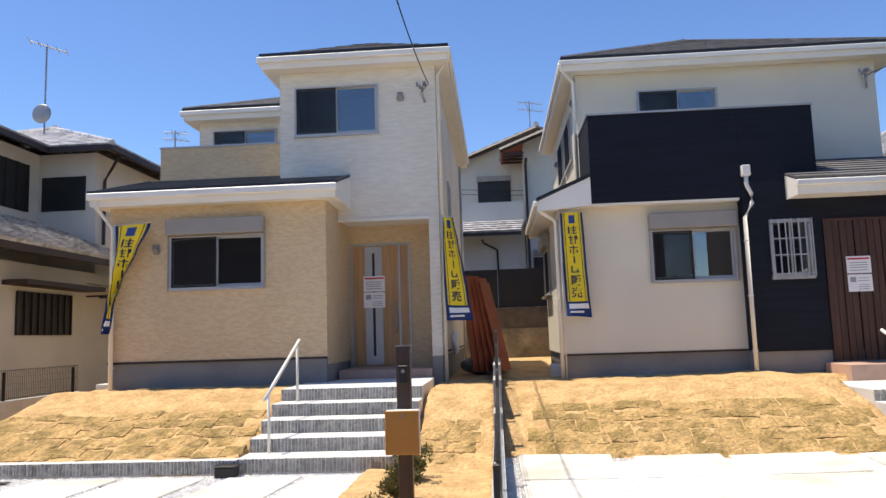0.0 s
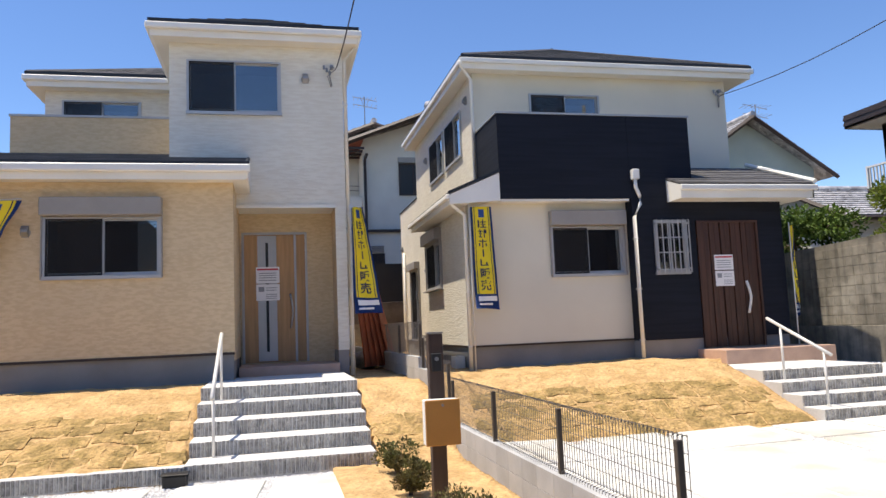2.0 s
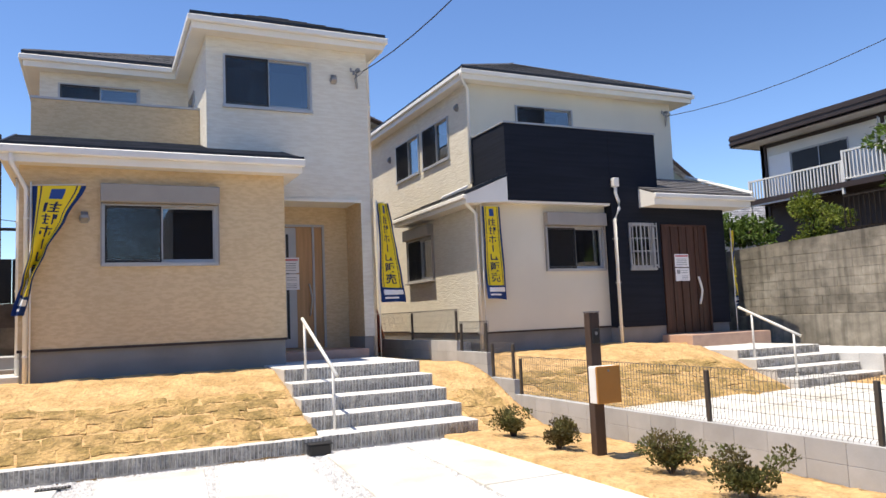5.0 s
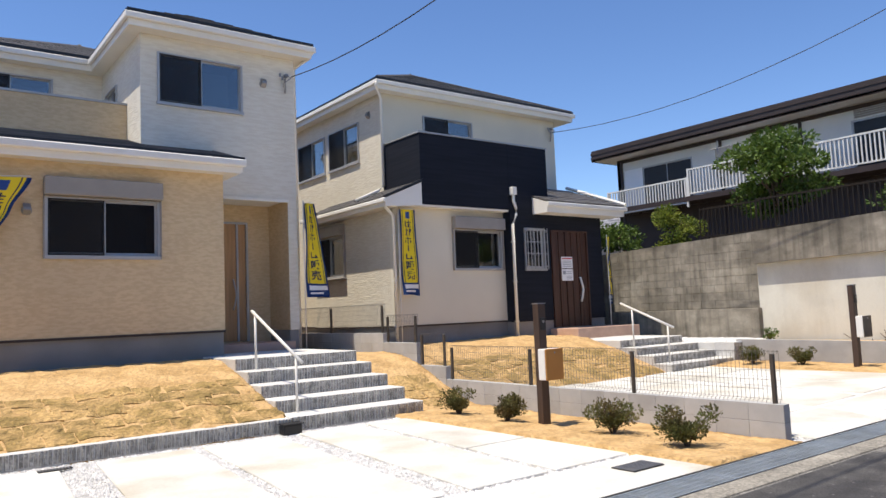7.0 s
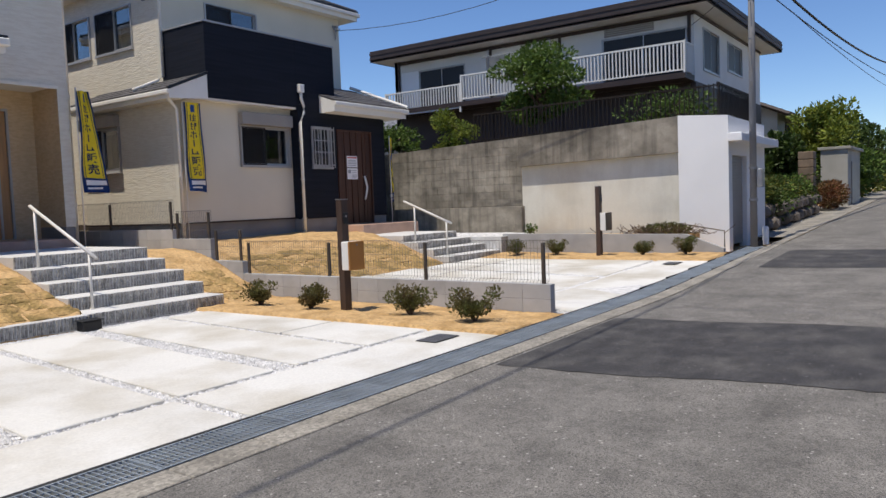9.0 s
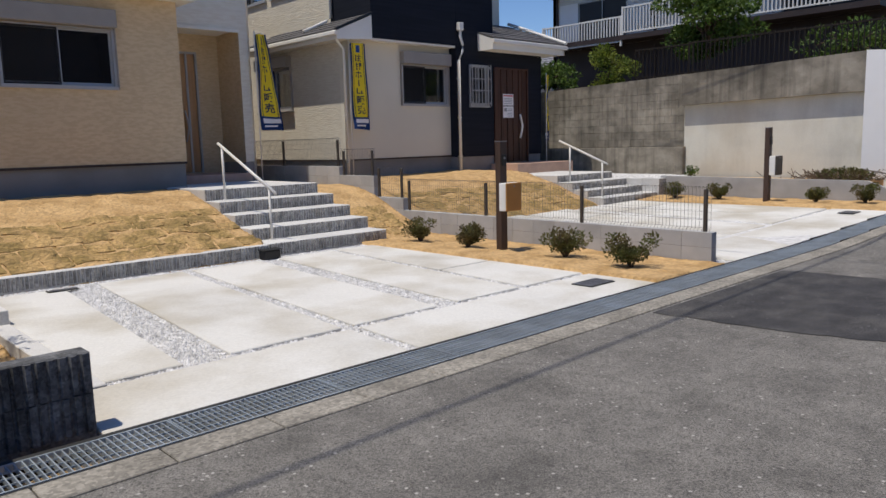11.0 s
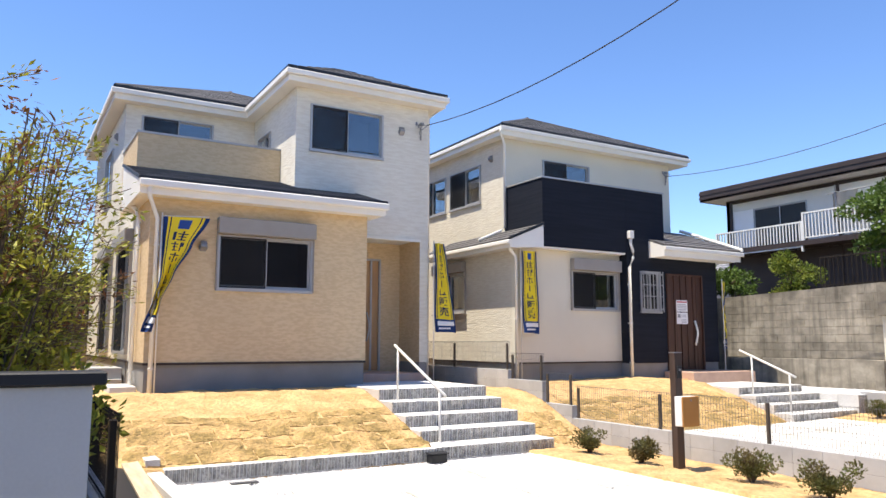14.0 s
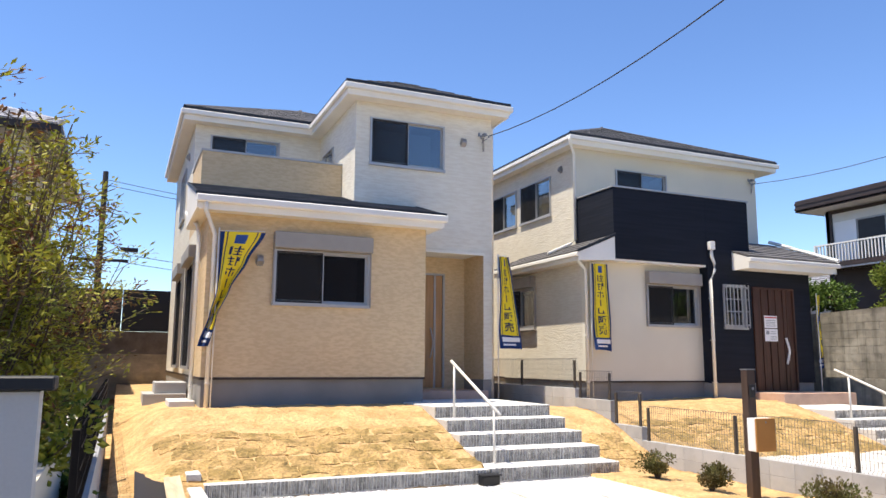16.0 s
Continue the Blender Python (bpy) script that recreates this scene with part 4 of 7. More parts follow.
wall_y(A, YU, YE, 1.245, 6.9, XR, -0.11, M_WHITE_SIDING, [(16.2, 16.9, 3.9, 5.0), (15.3, 15.9, 2.3, 3.1)])
wall_x(A, -1.25, XR - 0.11, 1.245, 3.80, YU, M_WHITE_SIDING, th=0.011)
window(A, face_front(-4.855, YL, 2.53), 1.65, 0.92, 0.29)
for y, w in ((15.2, 1.8), (18.05, 1.7)):
    window(A, face_left(XL, y, 1.45), w, 2.0, 0.25)
window(A, face_right(XR, 16.55, 3.9), 0.7, 1.1, 0, False)
window(A, face_right(XR, 15.6, 2.3), 0.6, 0.8, 0, False)
# upper storey
W2 = (-3.73, -2.16, 5.42, 6.36)
wall_x(A, XU, XR - 0.11, 3.80, 6.9, YU, M_WHITE_SIDING, [W2], label="ivory cast-stone siding")
wall_y(A, YU + 0.15, YB, 3.9, 6.9, XU, 0.15, M_WHITE_SIDING, [(15.15, 16.0, 4.95, 6.15)])
wall_x(A, XL, XU, 3.9, 6.9, YB, M_WHITE_SIDING, [(-6.45, -4.97, 5.13, 6.46)])
wall_y(A, YB + 0.15, YE, 4.10, 6.9, XL, 0.15, M_WHITE_SIDING, [(18.2, 19.6, 4.9, 6.1)])
wall_x(A, XL, XR, FZ, 6.9, YE - 0.15, M_WHITE_SIDING, label="ivory rear wall")
window(A, face_front(-2.945, YU, 5.42), 1.57, 0.94)
window(A, face_front(-5.71, YB, 5.13), 1.48, 1.33)
window(A, face_left(XU, 15.575, 4.95), 0.85, 1.2, 0, False)
window(A, face_left(XL, 18.9, 4.9), 1.4, 1.2, 0, False)
bm = bmesh.new()
box(bm, XP + 0.0, XR - 0.12, YU + 0.02, YD - 0.003, 3.79, 3.83)
part("porch_soffit", bm, M_SOFFIT, A, "white porch ceiling")
bm = bmesh.new()
box(bm, XP, -1.24, YU - 0.03, YU + 0.02, 3.745, 3.80)
part("porch_trim", bm, M_SOFFIT, A)
# balcony parapet
bm = bmesh.new()
box(bm, XL, XU - 0.003, YK, YK + 0.14, 4.7, 5.55)
box(bm, XL, XL + 0.14, YK + 0.14, YB - 0.003, 4.10, 5.55)
bal = part("balcony_parapet", bm, M_TAN, A, "tan siding balcony parapet")
bm = bmesh.new()
box(bm, XL - 0.02, XU - 0.003, YK - 0.02, YK + 0.16, 5.552, 5.59)
box(bm, XL - 0.02, XL + 0.16, YK + 0.16, YB - 0.003, 5.552, 5.59)
part("coping", bm, M_ALU, bal, "silver coping")
bm = bmesh.new()
box(bm, XL + 0.15, XU - 0.003, YK + 0.15, YB - 0.003, 4.70, 4.76)
part("balcony_floor", bm, M_FOUND, bal)
# roofs
pz, LZ = 0.29, 4.24
zu, zk = LZ + (YU - 12.2) * pz, LZ + (YK - 12.2) * pz
qs = [[(-7.0, 12.2, LZ), (-2.70, 12.2, LZ), (-2.70, YU - 0.003, zu), (-7.0, YU - 0.003, zu)],
      [(-7.0, YU, zu), (XU, YU, zu), (XU, YK - 0.003, zk), (-7.0, YK - 0.003, zk)]]
rf = deck(A, "roof", qs, M_SLATE, "dark slate lean-to roof over the ground floor")
slope(rf, qs[0], 6)
slope(rf, qs[1], 4)
for x0, yy, zz in ((-7.0, YK, zk), (-2.73, YU, zu)):
    bm = bmesh.new()
    prism(bm, [(12.2, LZ - 0.24), (12.2, LZ - 0.03), (yy, zz - 0.03), (yy, LZ - 0.24)], 'x', x0, x0 + 0.03)
    part("fascia", bm, M_TRIM, A, "white fascia board")
    bm = bmesh.new()
    prism(bm, [(12.22, LZ - 0.025), (12.22, LZ + 0.025), (yy, zz + 0.025), (yy, zz - 0.025)], 'x', x0 - 0.02, x0 + 0.02)
    part("drip_edge", bm, M_DRIP, A)
boxes("fascia", [(-6.97, -2.73, 12.2, 12.23, LZ - 0.26, LZ - 0.03)], M_TRIM, A, "white fascia board")
boxes("soffit", [(-6.97, -2.73, 12.23, YL, LZ - 0.25, LZ - 0.23), (-6.97, XL, YL, YK, LZ - 0.25, LZ - 0.23), (XP, -2.73, YL, YU, LZ - 0.25, LZ - 0.23)], M_SOFFIT, A)
boxes("gutter", [(-7.02, -2.66, 12.11, 12.197, LZ - 0.15, LZ - 0.03)], M_TRIM, A, "white box gutter", 0.015)
boxes("drip_edge", [(-7.03, -2.67, 12.16, 12.22, LZ - 0.026, LZ + 0.02)], M_DRIP, A)
# main hip roof and the wing's hip roof
EZ = 6.93
hip_roof(A, -7.05, -0.80, 16.12, 22.3, EZ, 0.42, 9)
mx = (-4.30 - 0.80) / 2
ap = (mx, 13.22 + 1.75, EZ + 1.75 * 0.48)
bk = (mx, 19.2, EZ + 1.75 * 0.48)
qs = [[(-4.30, 13.22, EZ), (-0.80, 13.22, EZ), ap, ap], [(-0.80, 13.22, EZ), (-0.80, 19.2, EZ), bk, ap], [(-4.30, 19.2, EZ), (-4.30, 13.22, EZ), ap, bk]]
rf = deck(A, "wing_roof", qs, M_SLATE, "dark slate hip roof over the front wing")
for q in qs:
    slope(rf, q, 6)
dr = 0.27
boxes("fascia", [(*a, EZ - dr, EZ - 0.03) for a in ((-4.30, -0.80, 13.22, 13.25), (-4.30, -4.27, 13.25, 16.12), (-0.83, -0.80, 13.25, 22.3), (-7.05, -4.30, 16.12, 16.15), (-7.05, -7.02, 16.15, 22.3))], M_TRIM, A, "white fascia board")
boxes("soffit", [(*a, EZ - dr + 0.005, EZ - dr + 0.025) for a in ((-4.27, -0.83, 13.25, YU), (-4.27, XU, YU, YB), (XR, -0.83, YU, 22.3), (-7.02, -4.27, 16.15, YB), (-7.02, XL, YB, 22.3))], M_SOFFIT, A, "white soffit")
boxes("gutter", [(*a, EZ - 0.16, EZ - 0.05) for a in ((-4.37, -0.73, 13.14, 13.217), (-4.37, -4.303, 13.217, 16.05), (-0.797, -0.73, 13.217, 22.3), (-7.12, -4.37, 16.05, 16.117), (-7.12, -7.053, 16.117, 22.3))], M_TRIM, A, "white box gutter", 0.014)
boxes("drip_edge", [(*a, EZ - 0.028, EZ + 0.025) for a in ((-4.33, -0.77, 13.18, 13.24), (-4.33, -4.28, 13.24, 16.09), (-0.82, -0.77, 13.24, 22.3), (-7.08, -4.33, 16.09, 16.14), (-7.08, -7.03, 16.14, 22.3))], M_DRIP, A)
downspout(A, [(-6.86, 12.16, 4.10), (-6.86, 12.18, 3.96), (-6.68, 12.42, 3.62), (-6.68, 12.42, 0.80)])
downspout(A, [(-7.0, 14.4, 4.3), (-6.87, 13.4, 3.9), (-6.85, 13.3, 3.7), (-6.85, 13.3, 0.7)])
downspout(A, [(-0.78, 13.2, 6.8), (-0.80, 13.4, 6.70), (-1.01, 13.62, 6.5), (-1.01, 13.62, 0.8)])
downspout(A, [(-0.78, 21.5, 6.8), (-0.8, 21.5, 6.7), (-1.0, 21.5, 6.5), (-1.0, 21.5, 0.8)])
vent_hood(A, pose(-5.93, YL, 3.22))
vent_hood(A, pose(-1.72, YU, 6.07))
vent_hood(A, pose(XL, 17.6, 6.2, 0, 0, -90))
# front door
def front_door(parent, x0, x1, y, z0, z1, wood, inset, handle_x, split):
    bm = bmesh.new()
    f = 0.04
    box(bm, x0, x0 + f, y - 0.02, y + 0.08, z0, z1)
    box(bm, x1 - f, x1, y - 0.02, y + 0.08, z0, z1)
    box(bm, x0 + f, x1 - f, y - 0.02, y + 0.08, z1 - f, z1)
    box(bm, split - 0.02, split + 0.02, y - 0.005, y + 0.07, z0, z1 - f)
    d = part("door", bm, M_ALU if not inset else wood, parent, "front door frame")
    bm = bmesh.new()
    if inset:      # vertical dark boards
        n = 9
        w = (split - 0.02 - x0 - f) / n
        for i in range(n):
            a = x0 + f + i * w
            g = 0.018 if i == 4 else 0.007
            box(bm, a + g, a + w - 0.007, y + 0.002 + 0.014 * (i % 2), y + 0.052, z0 + 0.01, z1 - f)
    else:
        box(bm, x0 + f, split - 0.02, y + 0.02, y + 0.06, z0 + 0.01, z1 - f)
    leaf = part("door_leaf", bm, wood, d, "timber-look door leaf")
    if inset:
        bm = bmesh.new()
        box(bm, x0 + f, split - 0.02, y + 0.053, y + 0.06, z0 + 0.01, z1 - f - 0.002)
        part("dark_groove_board", bm, M_BLACK, d, "black backing in the grooves")
    bm = bmesh.new()
    box(bm, split + 0.02, x1 - f, y + 0.025, y + 0.06, z0 + 0.01, z1 - f)
    part("side_leaf", bm, wood, d)
    bm = bmesh.new()
    pts = [(handle_x + 0.04 * math.sin(k / 8 * math.pi), y - 0.06 + 0.05 * abs(k - 4) / 4, z0 + 0.62 + 0.62 * k / 8) for k in range(9)]
    tube(bm, pts, 0.026 if inset else 0.017, 8)
    part("door_handle", bm, M_BOXWHITE if inset else M_ALU, d, "long curved silver pull handle", True)
    return d


d = front_door(A, -2.90, -1.72, YD - 0.01, 1.05, 3.44, M_OAK, False, -2.04, -1.94)
bm = bmesh.new()
box(bm, -2.62, -2.28, YD - 0.002, YD + 0.008, 1.08, 3.38)
part("silver_strip", bm, M_ALU, d, "brushed silver centre panel")
bm = bmesh.new()
box(bm, -2.475, -2.425, YD - 0.008, YD - 0.003, 1.25, 3.25)
part("light_slit", bm, M_BLACK, d, "narrow dark glass slit")
bm = bmesh.new()
box(bm, -2.92, -1.255, 13.30, YD - 0.003, 0.80, 1.03, 0.006)
solid("porch_step", bm, M_TILE_PINK, "pinkish tiled step before the oak door", "step")


def notice(x, y, z, w, h, label):
    """Two sheets of paper, one over the other, with unreadable print as bars."""
    for k, top in enumerate((z, z - h - 0.02)):
        bm = bmesh.new()
        box(bm, x, x + w, y - 0.003, y, top - h, top)
        n = solid("paper_notice", bm, M_PAPER, label, "notice", "notices taped to the front doors")
        bm = bmesh.new()
        if k == 0:
            box(bm, x + 0.05 * w, x + 0.95 * w, y - 0.0045, y - 0.0035, top - 0.20 * h, top - 0.10 * h)
            part("heading", bm, M_RED_INK, n, "unreadable red heading")
            for q in (0.36, 0.5, 0.64, 0.8):
                bm = bmesh.new()
                box(bm, x + 0.12 * w, x + 0.86 * w, y - 0.0045, y - 0.0035, top - (q + 0.05) * h, top - q * h)
                part("print_line", bm, M_GREY_INK, n, "unreadable line of print")
        else:
            box(bm, x + 0.10 * w, x + 0.34 * w, y - 0.0045, y - 0.0035, top - 0.45 * h, top - 0.15 * h)
            part("picture", bm, M_GREY_INK, n, "small grey picture")
            for q in (0.2, 0.35, 0.6, 0.72, 0.84):
                bm = bmesh.new()
                box(bm, x + 0.42 * w, x + 0.88 * w, y - 0.0045, y - 0.0035, top - (q + 0.04) * h, top - q * h)
                part("print_line", bm, M_GREY_INK, n, "unreadable line of print")


notice(-2.65, YD - 0.012, 2.80, 0.42, 0.30, "white paper notice taped to the oak front door")
# service bracket on the upper wall
def wire_bracket(parent, x, y, z):
    bm = bmesh.new()
    box(bm, x - 0.03, x + 0.03, y - 0.10, y, z - 0.03, z + 0.03)
    tube(bm, [(x, y - 0.1, z), (x - 0.06, y - 0.13, z - 0.12), (x - 0.03, y - 0.08, z - 0.24), (x, y - 0.02, z - 0.34)], 0.012, 6)
    tube(bm, [(x, y - 0.1, z), (x + 0.07, y - 0.14, z - 0.06), (x - 0.08, y - 0.10, z - 0.18), (x - 0.02, y - 0.03, z - 0.36)], 0.010, 6)
    for k in range(3):
        tube(bm, [(x - 0.14 + 0.05 * k, y - 0.08, z + 0.02 - 0.05 * k), (x - 0.14 + 0.05 * k, y - 0.08, z - 0.05 - 0.05 * k)], 0.022, 8)
    part("wire_bracket", bm, M_METALGREY, parent, "bracket with insulators and cable loops")


wire_bracket(A, -1.25, YU, 6.30)

# ---------------------------------------------------------------- cream and navy house
B = thing("house", (4.5, 17.5, 0.8), "new two-storey house with cream walls, navy balcony and slate roof", "house")
BL, BU, BR = 1.08, 1.67, 7.42
BY, BD, BW, BS, BE, BZ = 13.32, 13.06, 14.55, 17.0, 20.9, 23.8
BF = 1.18
for a in ((BL + 0.02, 4.25, BY + 0.03, BS - 0.02, 0.5, BF), (BU + 0.02, 4.25, BS - 0.02, BZ - 0.02, 0.5, BF), (4.25, BR - 0.02, BD + 0.03, BZ - 0.02, 0.5, BF - 0.02)):
    bm = bmesh.new()
    box(bm, *a)
    part("foundation", bm, M_FOUND, B, "bare grey concrete foundation")
bm = bmesh.new()
box(bm, BL, 4.22, BY - 0.012, BY + 0.02, BF - 0.004, BF + 0.03)
box(bm, BL - 0.012, BL + 0.02, BY + 0.02, BS, BF - 0.004, BF + 0.03)
box(bm, BU - 0.012, BU + 0.02, BS, BZ, BF - 0.004, BF + 0.03)
part("base_flashing", bm, M_BROWNTRIM, B)
wall_x(B, BL, 4.24, BF + 0.03, 3.84, BY, M_CREAM, [(2.70, 4.14, 2.42, 3.33)], label="smooth cream render")
wall_y(B, BY + 0.15, BS, BF + 0.03, 3.9, BL, 0.15, M_CREAM_SIDING, [(15.42, 16.85, 2.40, 3.37)], label="cream ribbed siding")
wall_x(B, BL + 0.15, BU + 0.15, BF + 0.03, 3.9, BS - 0.15, M_CREAM_SIDING)
wall_y(B, BS, BE, BF + 0.03, 4.0, BU, 0.15, M_CREAM_SIDING)
wall_y(B, BE, BZ, BF + 0.03, 5.22, BU, 0.15, M_CREAM_SIDING, [(20.93, 22.14, 1.22, 3.22)], label="cream ribbed siding up to the rear balcony rail")
wall_x(B, BU + 0.15, BR, BF + 0.03, 5.22, BZ - 0.15, M_CREAM)
wall_y(B, BE, BZ - 0.15, BF - 0.02, 5.22, BR, -0.15, M_CREAM)
boxes("rear_coping", [(BU - 0.02, BU + 0.17, BE, BZ + 0.02, 5.222, 5.26)], M_BROWNTRIM, B, "dark coping on the rear balcony")
boxes("rear_balcony_floor", [(BU + 0.15, BR - 0.15, BE, BZ - 0.15, 4.2, 4.3)], M_FOUND, B)
wall_x(B, 4.24, 5.53, BF - 0.02, 5.40, BD, M_NAVY, [(4.66, 5.32, 2.40, 3.40)], label="navy board siding")
wall_x(B, 5.53, BR, BF - 0.02, 4.12, BD, M_NAVY, [(5.53, 6.86, 0.97, 3.38)])
wall_y(B, BD + 0.15, BW - 0.003, BF - 0.02, 4.10, BR, -0.15, M_CREAM)
wall_y(B, BW, BE, BF - 0.02, 4.3, BR, -0.15, M_CREAM)
wall_y(B, BD + 0.15, BY + 0.15, BF, 3.80, 4.24, 0.12, M_NAVY)
# navy balcony
bm = bmesh.new()
box(bm, BU, 4.235, BD, BD + 0.13, 3.82, 5.40)
box(bm, BU, BU + 0.13, BD + 0.13, BW - 0.003, 3.82, 5.40)
bal = part("balcony_parapet", bm, M_NAVY, B, "navy board balcony parapet")
wall_y(B, BD + 0.15, BW - 0.003, 4.4, 5.40, 5.53, -0.13, M_NAVY)
bm = bmesh.new()
box(bm, BU - 0.02, 5.55, BD - 0.02, BD + 0.16, 5.402, 5.435)
box(bm, BU - 0.02, BU + 0.15, BD + 0.16, BW - 0.003, 5.402, 5.435)
part("coping", bm, M_ALU, bal, "silver coping")
bm = bmesh.new()
box(bm, BU + 0.005, 4.20, BD + 0.01, BY - 0.003, 3.77, 3.815)
box(bm, BU + 0.14, 5.39, BD + 0.16, BW - 0.003, 4.25, 4.30)
part("balcony_soffit", bm, M_SOFFIT, bal, "white balcony underside")
# upper storey
wall_x(B, BU, BR, 4.3, 6.9, BW, M_CREAM, [(2.87, 4.40, 4.55, 6.28)])
wall_y(B, BW + 0.15, BE, 4.0, 6.9, BU, 0.15, M_CREAM_SIDING, [(15.6, 17.1, 5.22, 6.22), (17.35, 18.9, 5.22, 6.22)])
wall_y(B, BW + 0.15, BE, 4.3, 6.9, BR, -0.15, M_CREAM)
wall_x(B, BU + 0.15, BR - 0.15, 4.3, 6.9, BE - 0.15, M_CREAM, label="cream rear wall")
window(B, face_front(3.42, BY, 2.42), 1.44, 0.91, 0.29)
window(B, face_front(4.99, BD, 2.40), 0.66, 1.0, 0, False, bars=True)
window(B, face_front(3.635, BW, 4.55), 1.53, 1.73)
window(B, face_left(BL, 16.135, 2.40), 1.43, 0.97, 0.27, sill=0.13)
window(B, face_left(BU, 21.535, 1.22), 1.21, 2.0, 0.22)
window(B, face_left(BU, 16.35, 5.22), 1.5, 1.0)
window(B, face_left(BU, 18.125, 5.22), 1.55, 1.0)
hip_roof(B, 1.40, 7.88, 14.25, 21.15, EZ, 0.46, 11)
eave_ring(B, 1.40, 7.88, 14.25, 21.15, EZ, 0.3)
# lean-to roof along its side
q = [(0.72, 16.85, 3.92), (0.72, 13.02, 3.92), (BU - 0.003, 13.02, 4.33), (BU - 0.003, 16.85, 4.33)]
slope(deck(B, "roof", [q], M_SLATE, "narrow slate lean-to roof"), q, 4)
bm = bmesh.new()
prism(bm, [(0.72, 3.72), (BU - 0.01, 3.78), (BU - 0.01, 4.29), (0.72, 3.89)], 'y', 13.02, 13.05)
box(bm, 0.72, 0.75, 13.05, 16.85, 3.72, 3.89)
prism(bm, [(0.75, 3.72), (BU - 0.01, 3.78), (BU - 0.01, 4.29), (0.75, 3.90)], 'y', 16.82, 16.85)
part("fascia", bm, M_TRIM, B, "white gable end board")
bm = bmesh.new()
box(bm, 0.75, BL, 13.05, 16.82, 3.73, 3.75)
box(bm, BL, BU, 13.05, BY, 3.78, 3.80)
part("soffit", bm, M_SOFFIT, B)
bm = bmesh.new()
box(bm, 0.645, 0.717, 12.98, 16.88, 3.80, 3.89, 0.015)
part("gutter", bm, M_TRIM, B)
bm = bmesh.new()
prism(bm, [(0.70, 3.90), (BU, 4.31), (BU, 4.36), (0.70, 3.95)], 'y', 12.99, 13.06)
part("drip_edge", bm, M_DRIP, B)
# porch roof
q = [(4.98, 12.55, 4.02), (7.80, 12.55, 4.02), (7.80, BD - 0.005, 4.20), (4.98, BD - 0.005, 4.20)]
q2 = [(5.54, BD, 4.205), (7.80, BD, 4.205), (7.80, BW - 0.003, 4.74), (5.54, BW - 0.003, 4.74)]
rf = deck(B, "porch_roof", [q, q2], M_SLATE, "dark slate lean-to porch roof")
slope(rf, q, 2)
slope(rf, q2, 6)
bm = bmesh.new()
box(bm, 4.98, 7.80, 12.55, 12.58, 3.74, 3.99)
prism(bm, [(12.58, 3.74), (12.58, 3.99), (BD, 4.16), (BD, 3.74)], 'x', 4.98, 5.01)
prism(bm, [(12.55, 3.74), (12.55, 3.99), (BW, 4.75), (BW, 4.3)], 'x', 7.77, 7.80)
part("fascia", bm, M_TRIM, B, "white porch fascia")
bm = bmesh.new()
box(bm, 5.01, 7.77, 12.58, BD, 3.75, 3.77)
box(bm, BR, 7.77, BD, BW, 3.75, 3.77)
part("soffit", bm, M_SOFFIT, B)
bm = bmesh.new()
box(bm, 4.95, 7.85, 12.47, 12.547, 3.88, 3.98, 0.015)
part("gutter", bm, M_TRIM, B)
bm = bmesh.new()
tube(bm, [(7.81, 12.5, 4.05), (7.81, BW, 4.82)], 0.045, 8)
part("verge", bm, M_TRIM, B, "white verge capping")
# rain pipes
bm = bmesh.new()
box(bm, 4.24, 4.38, BD - 0.13, BD - 0.01, 4.17, 4.36, 0.01)
part("rain_head", bm, M_TRIM, B, "white rain water head")
downspout(B, [(4.31, BD - 0.07, 4.17), (4.31, BD - 0.07, 4.02), (4.38, BD - 0.07, 3.85), (4.38, BD - 0.07, 3.70), (4.24, BD - 0.07, 3.45), (4.24, BD - 0.07, 0.78)])
downspout(B, [(1.34, 14.18, 6.80), (1.36, 14.25, 6.72), (BU - 0.06, 14.45, 6.5), (BU - 0.06, 14.45, 4.42), (1.5, 14.5, 4.33), (0.95, 14.6, 4.08)])
downspout(B, [(0.72, 13.1, 3.80), (0.80, 13.14, 3.70), (1.04, 13.24, 3.55), (1.04, 13.24, 0.78)])
downspout(B, [(BU - 0.05, 23.1, 3.9), (BU - 0.05, 23.1, 0.8)])
vent_hood(B, pose(BU, 15.1, 6.25, 0, 0, -90))
vent_hood(B, pose(BU, 19.4, 5.95, 0, 0, -90))
vent_hood(B, pose(BU, 19.81, 3.05, 0, 0, -90))
vent_hood(B, pose(BU, 23.5, 4.02, 0, 0, -90))
wire_bracket(B, 7.25, BW, 6.45)
db = front_door(B, 5.54, 6.85, BD - 0.01, 0.97, 3.38, M_WALNUT, True, 6.52, 6.62)
notice(5.87, BD - 0.012, 2.72, 0.40, 0.29, "white paper notice taped to the dark walnut front door")
bm = bmesh.new()
box(bm, 5.38, 7.62, 12.15, BD - 0.003, 0.60, 0.955, 0.006)
solid("porch_step", bm, M_TILE_PINK, "pinkish tiled step before the dark walnut door", "step")

# ---------------------------------------------------------------- forecourt of the cream and navy house
GB = "parking slabs of the cream house"


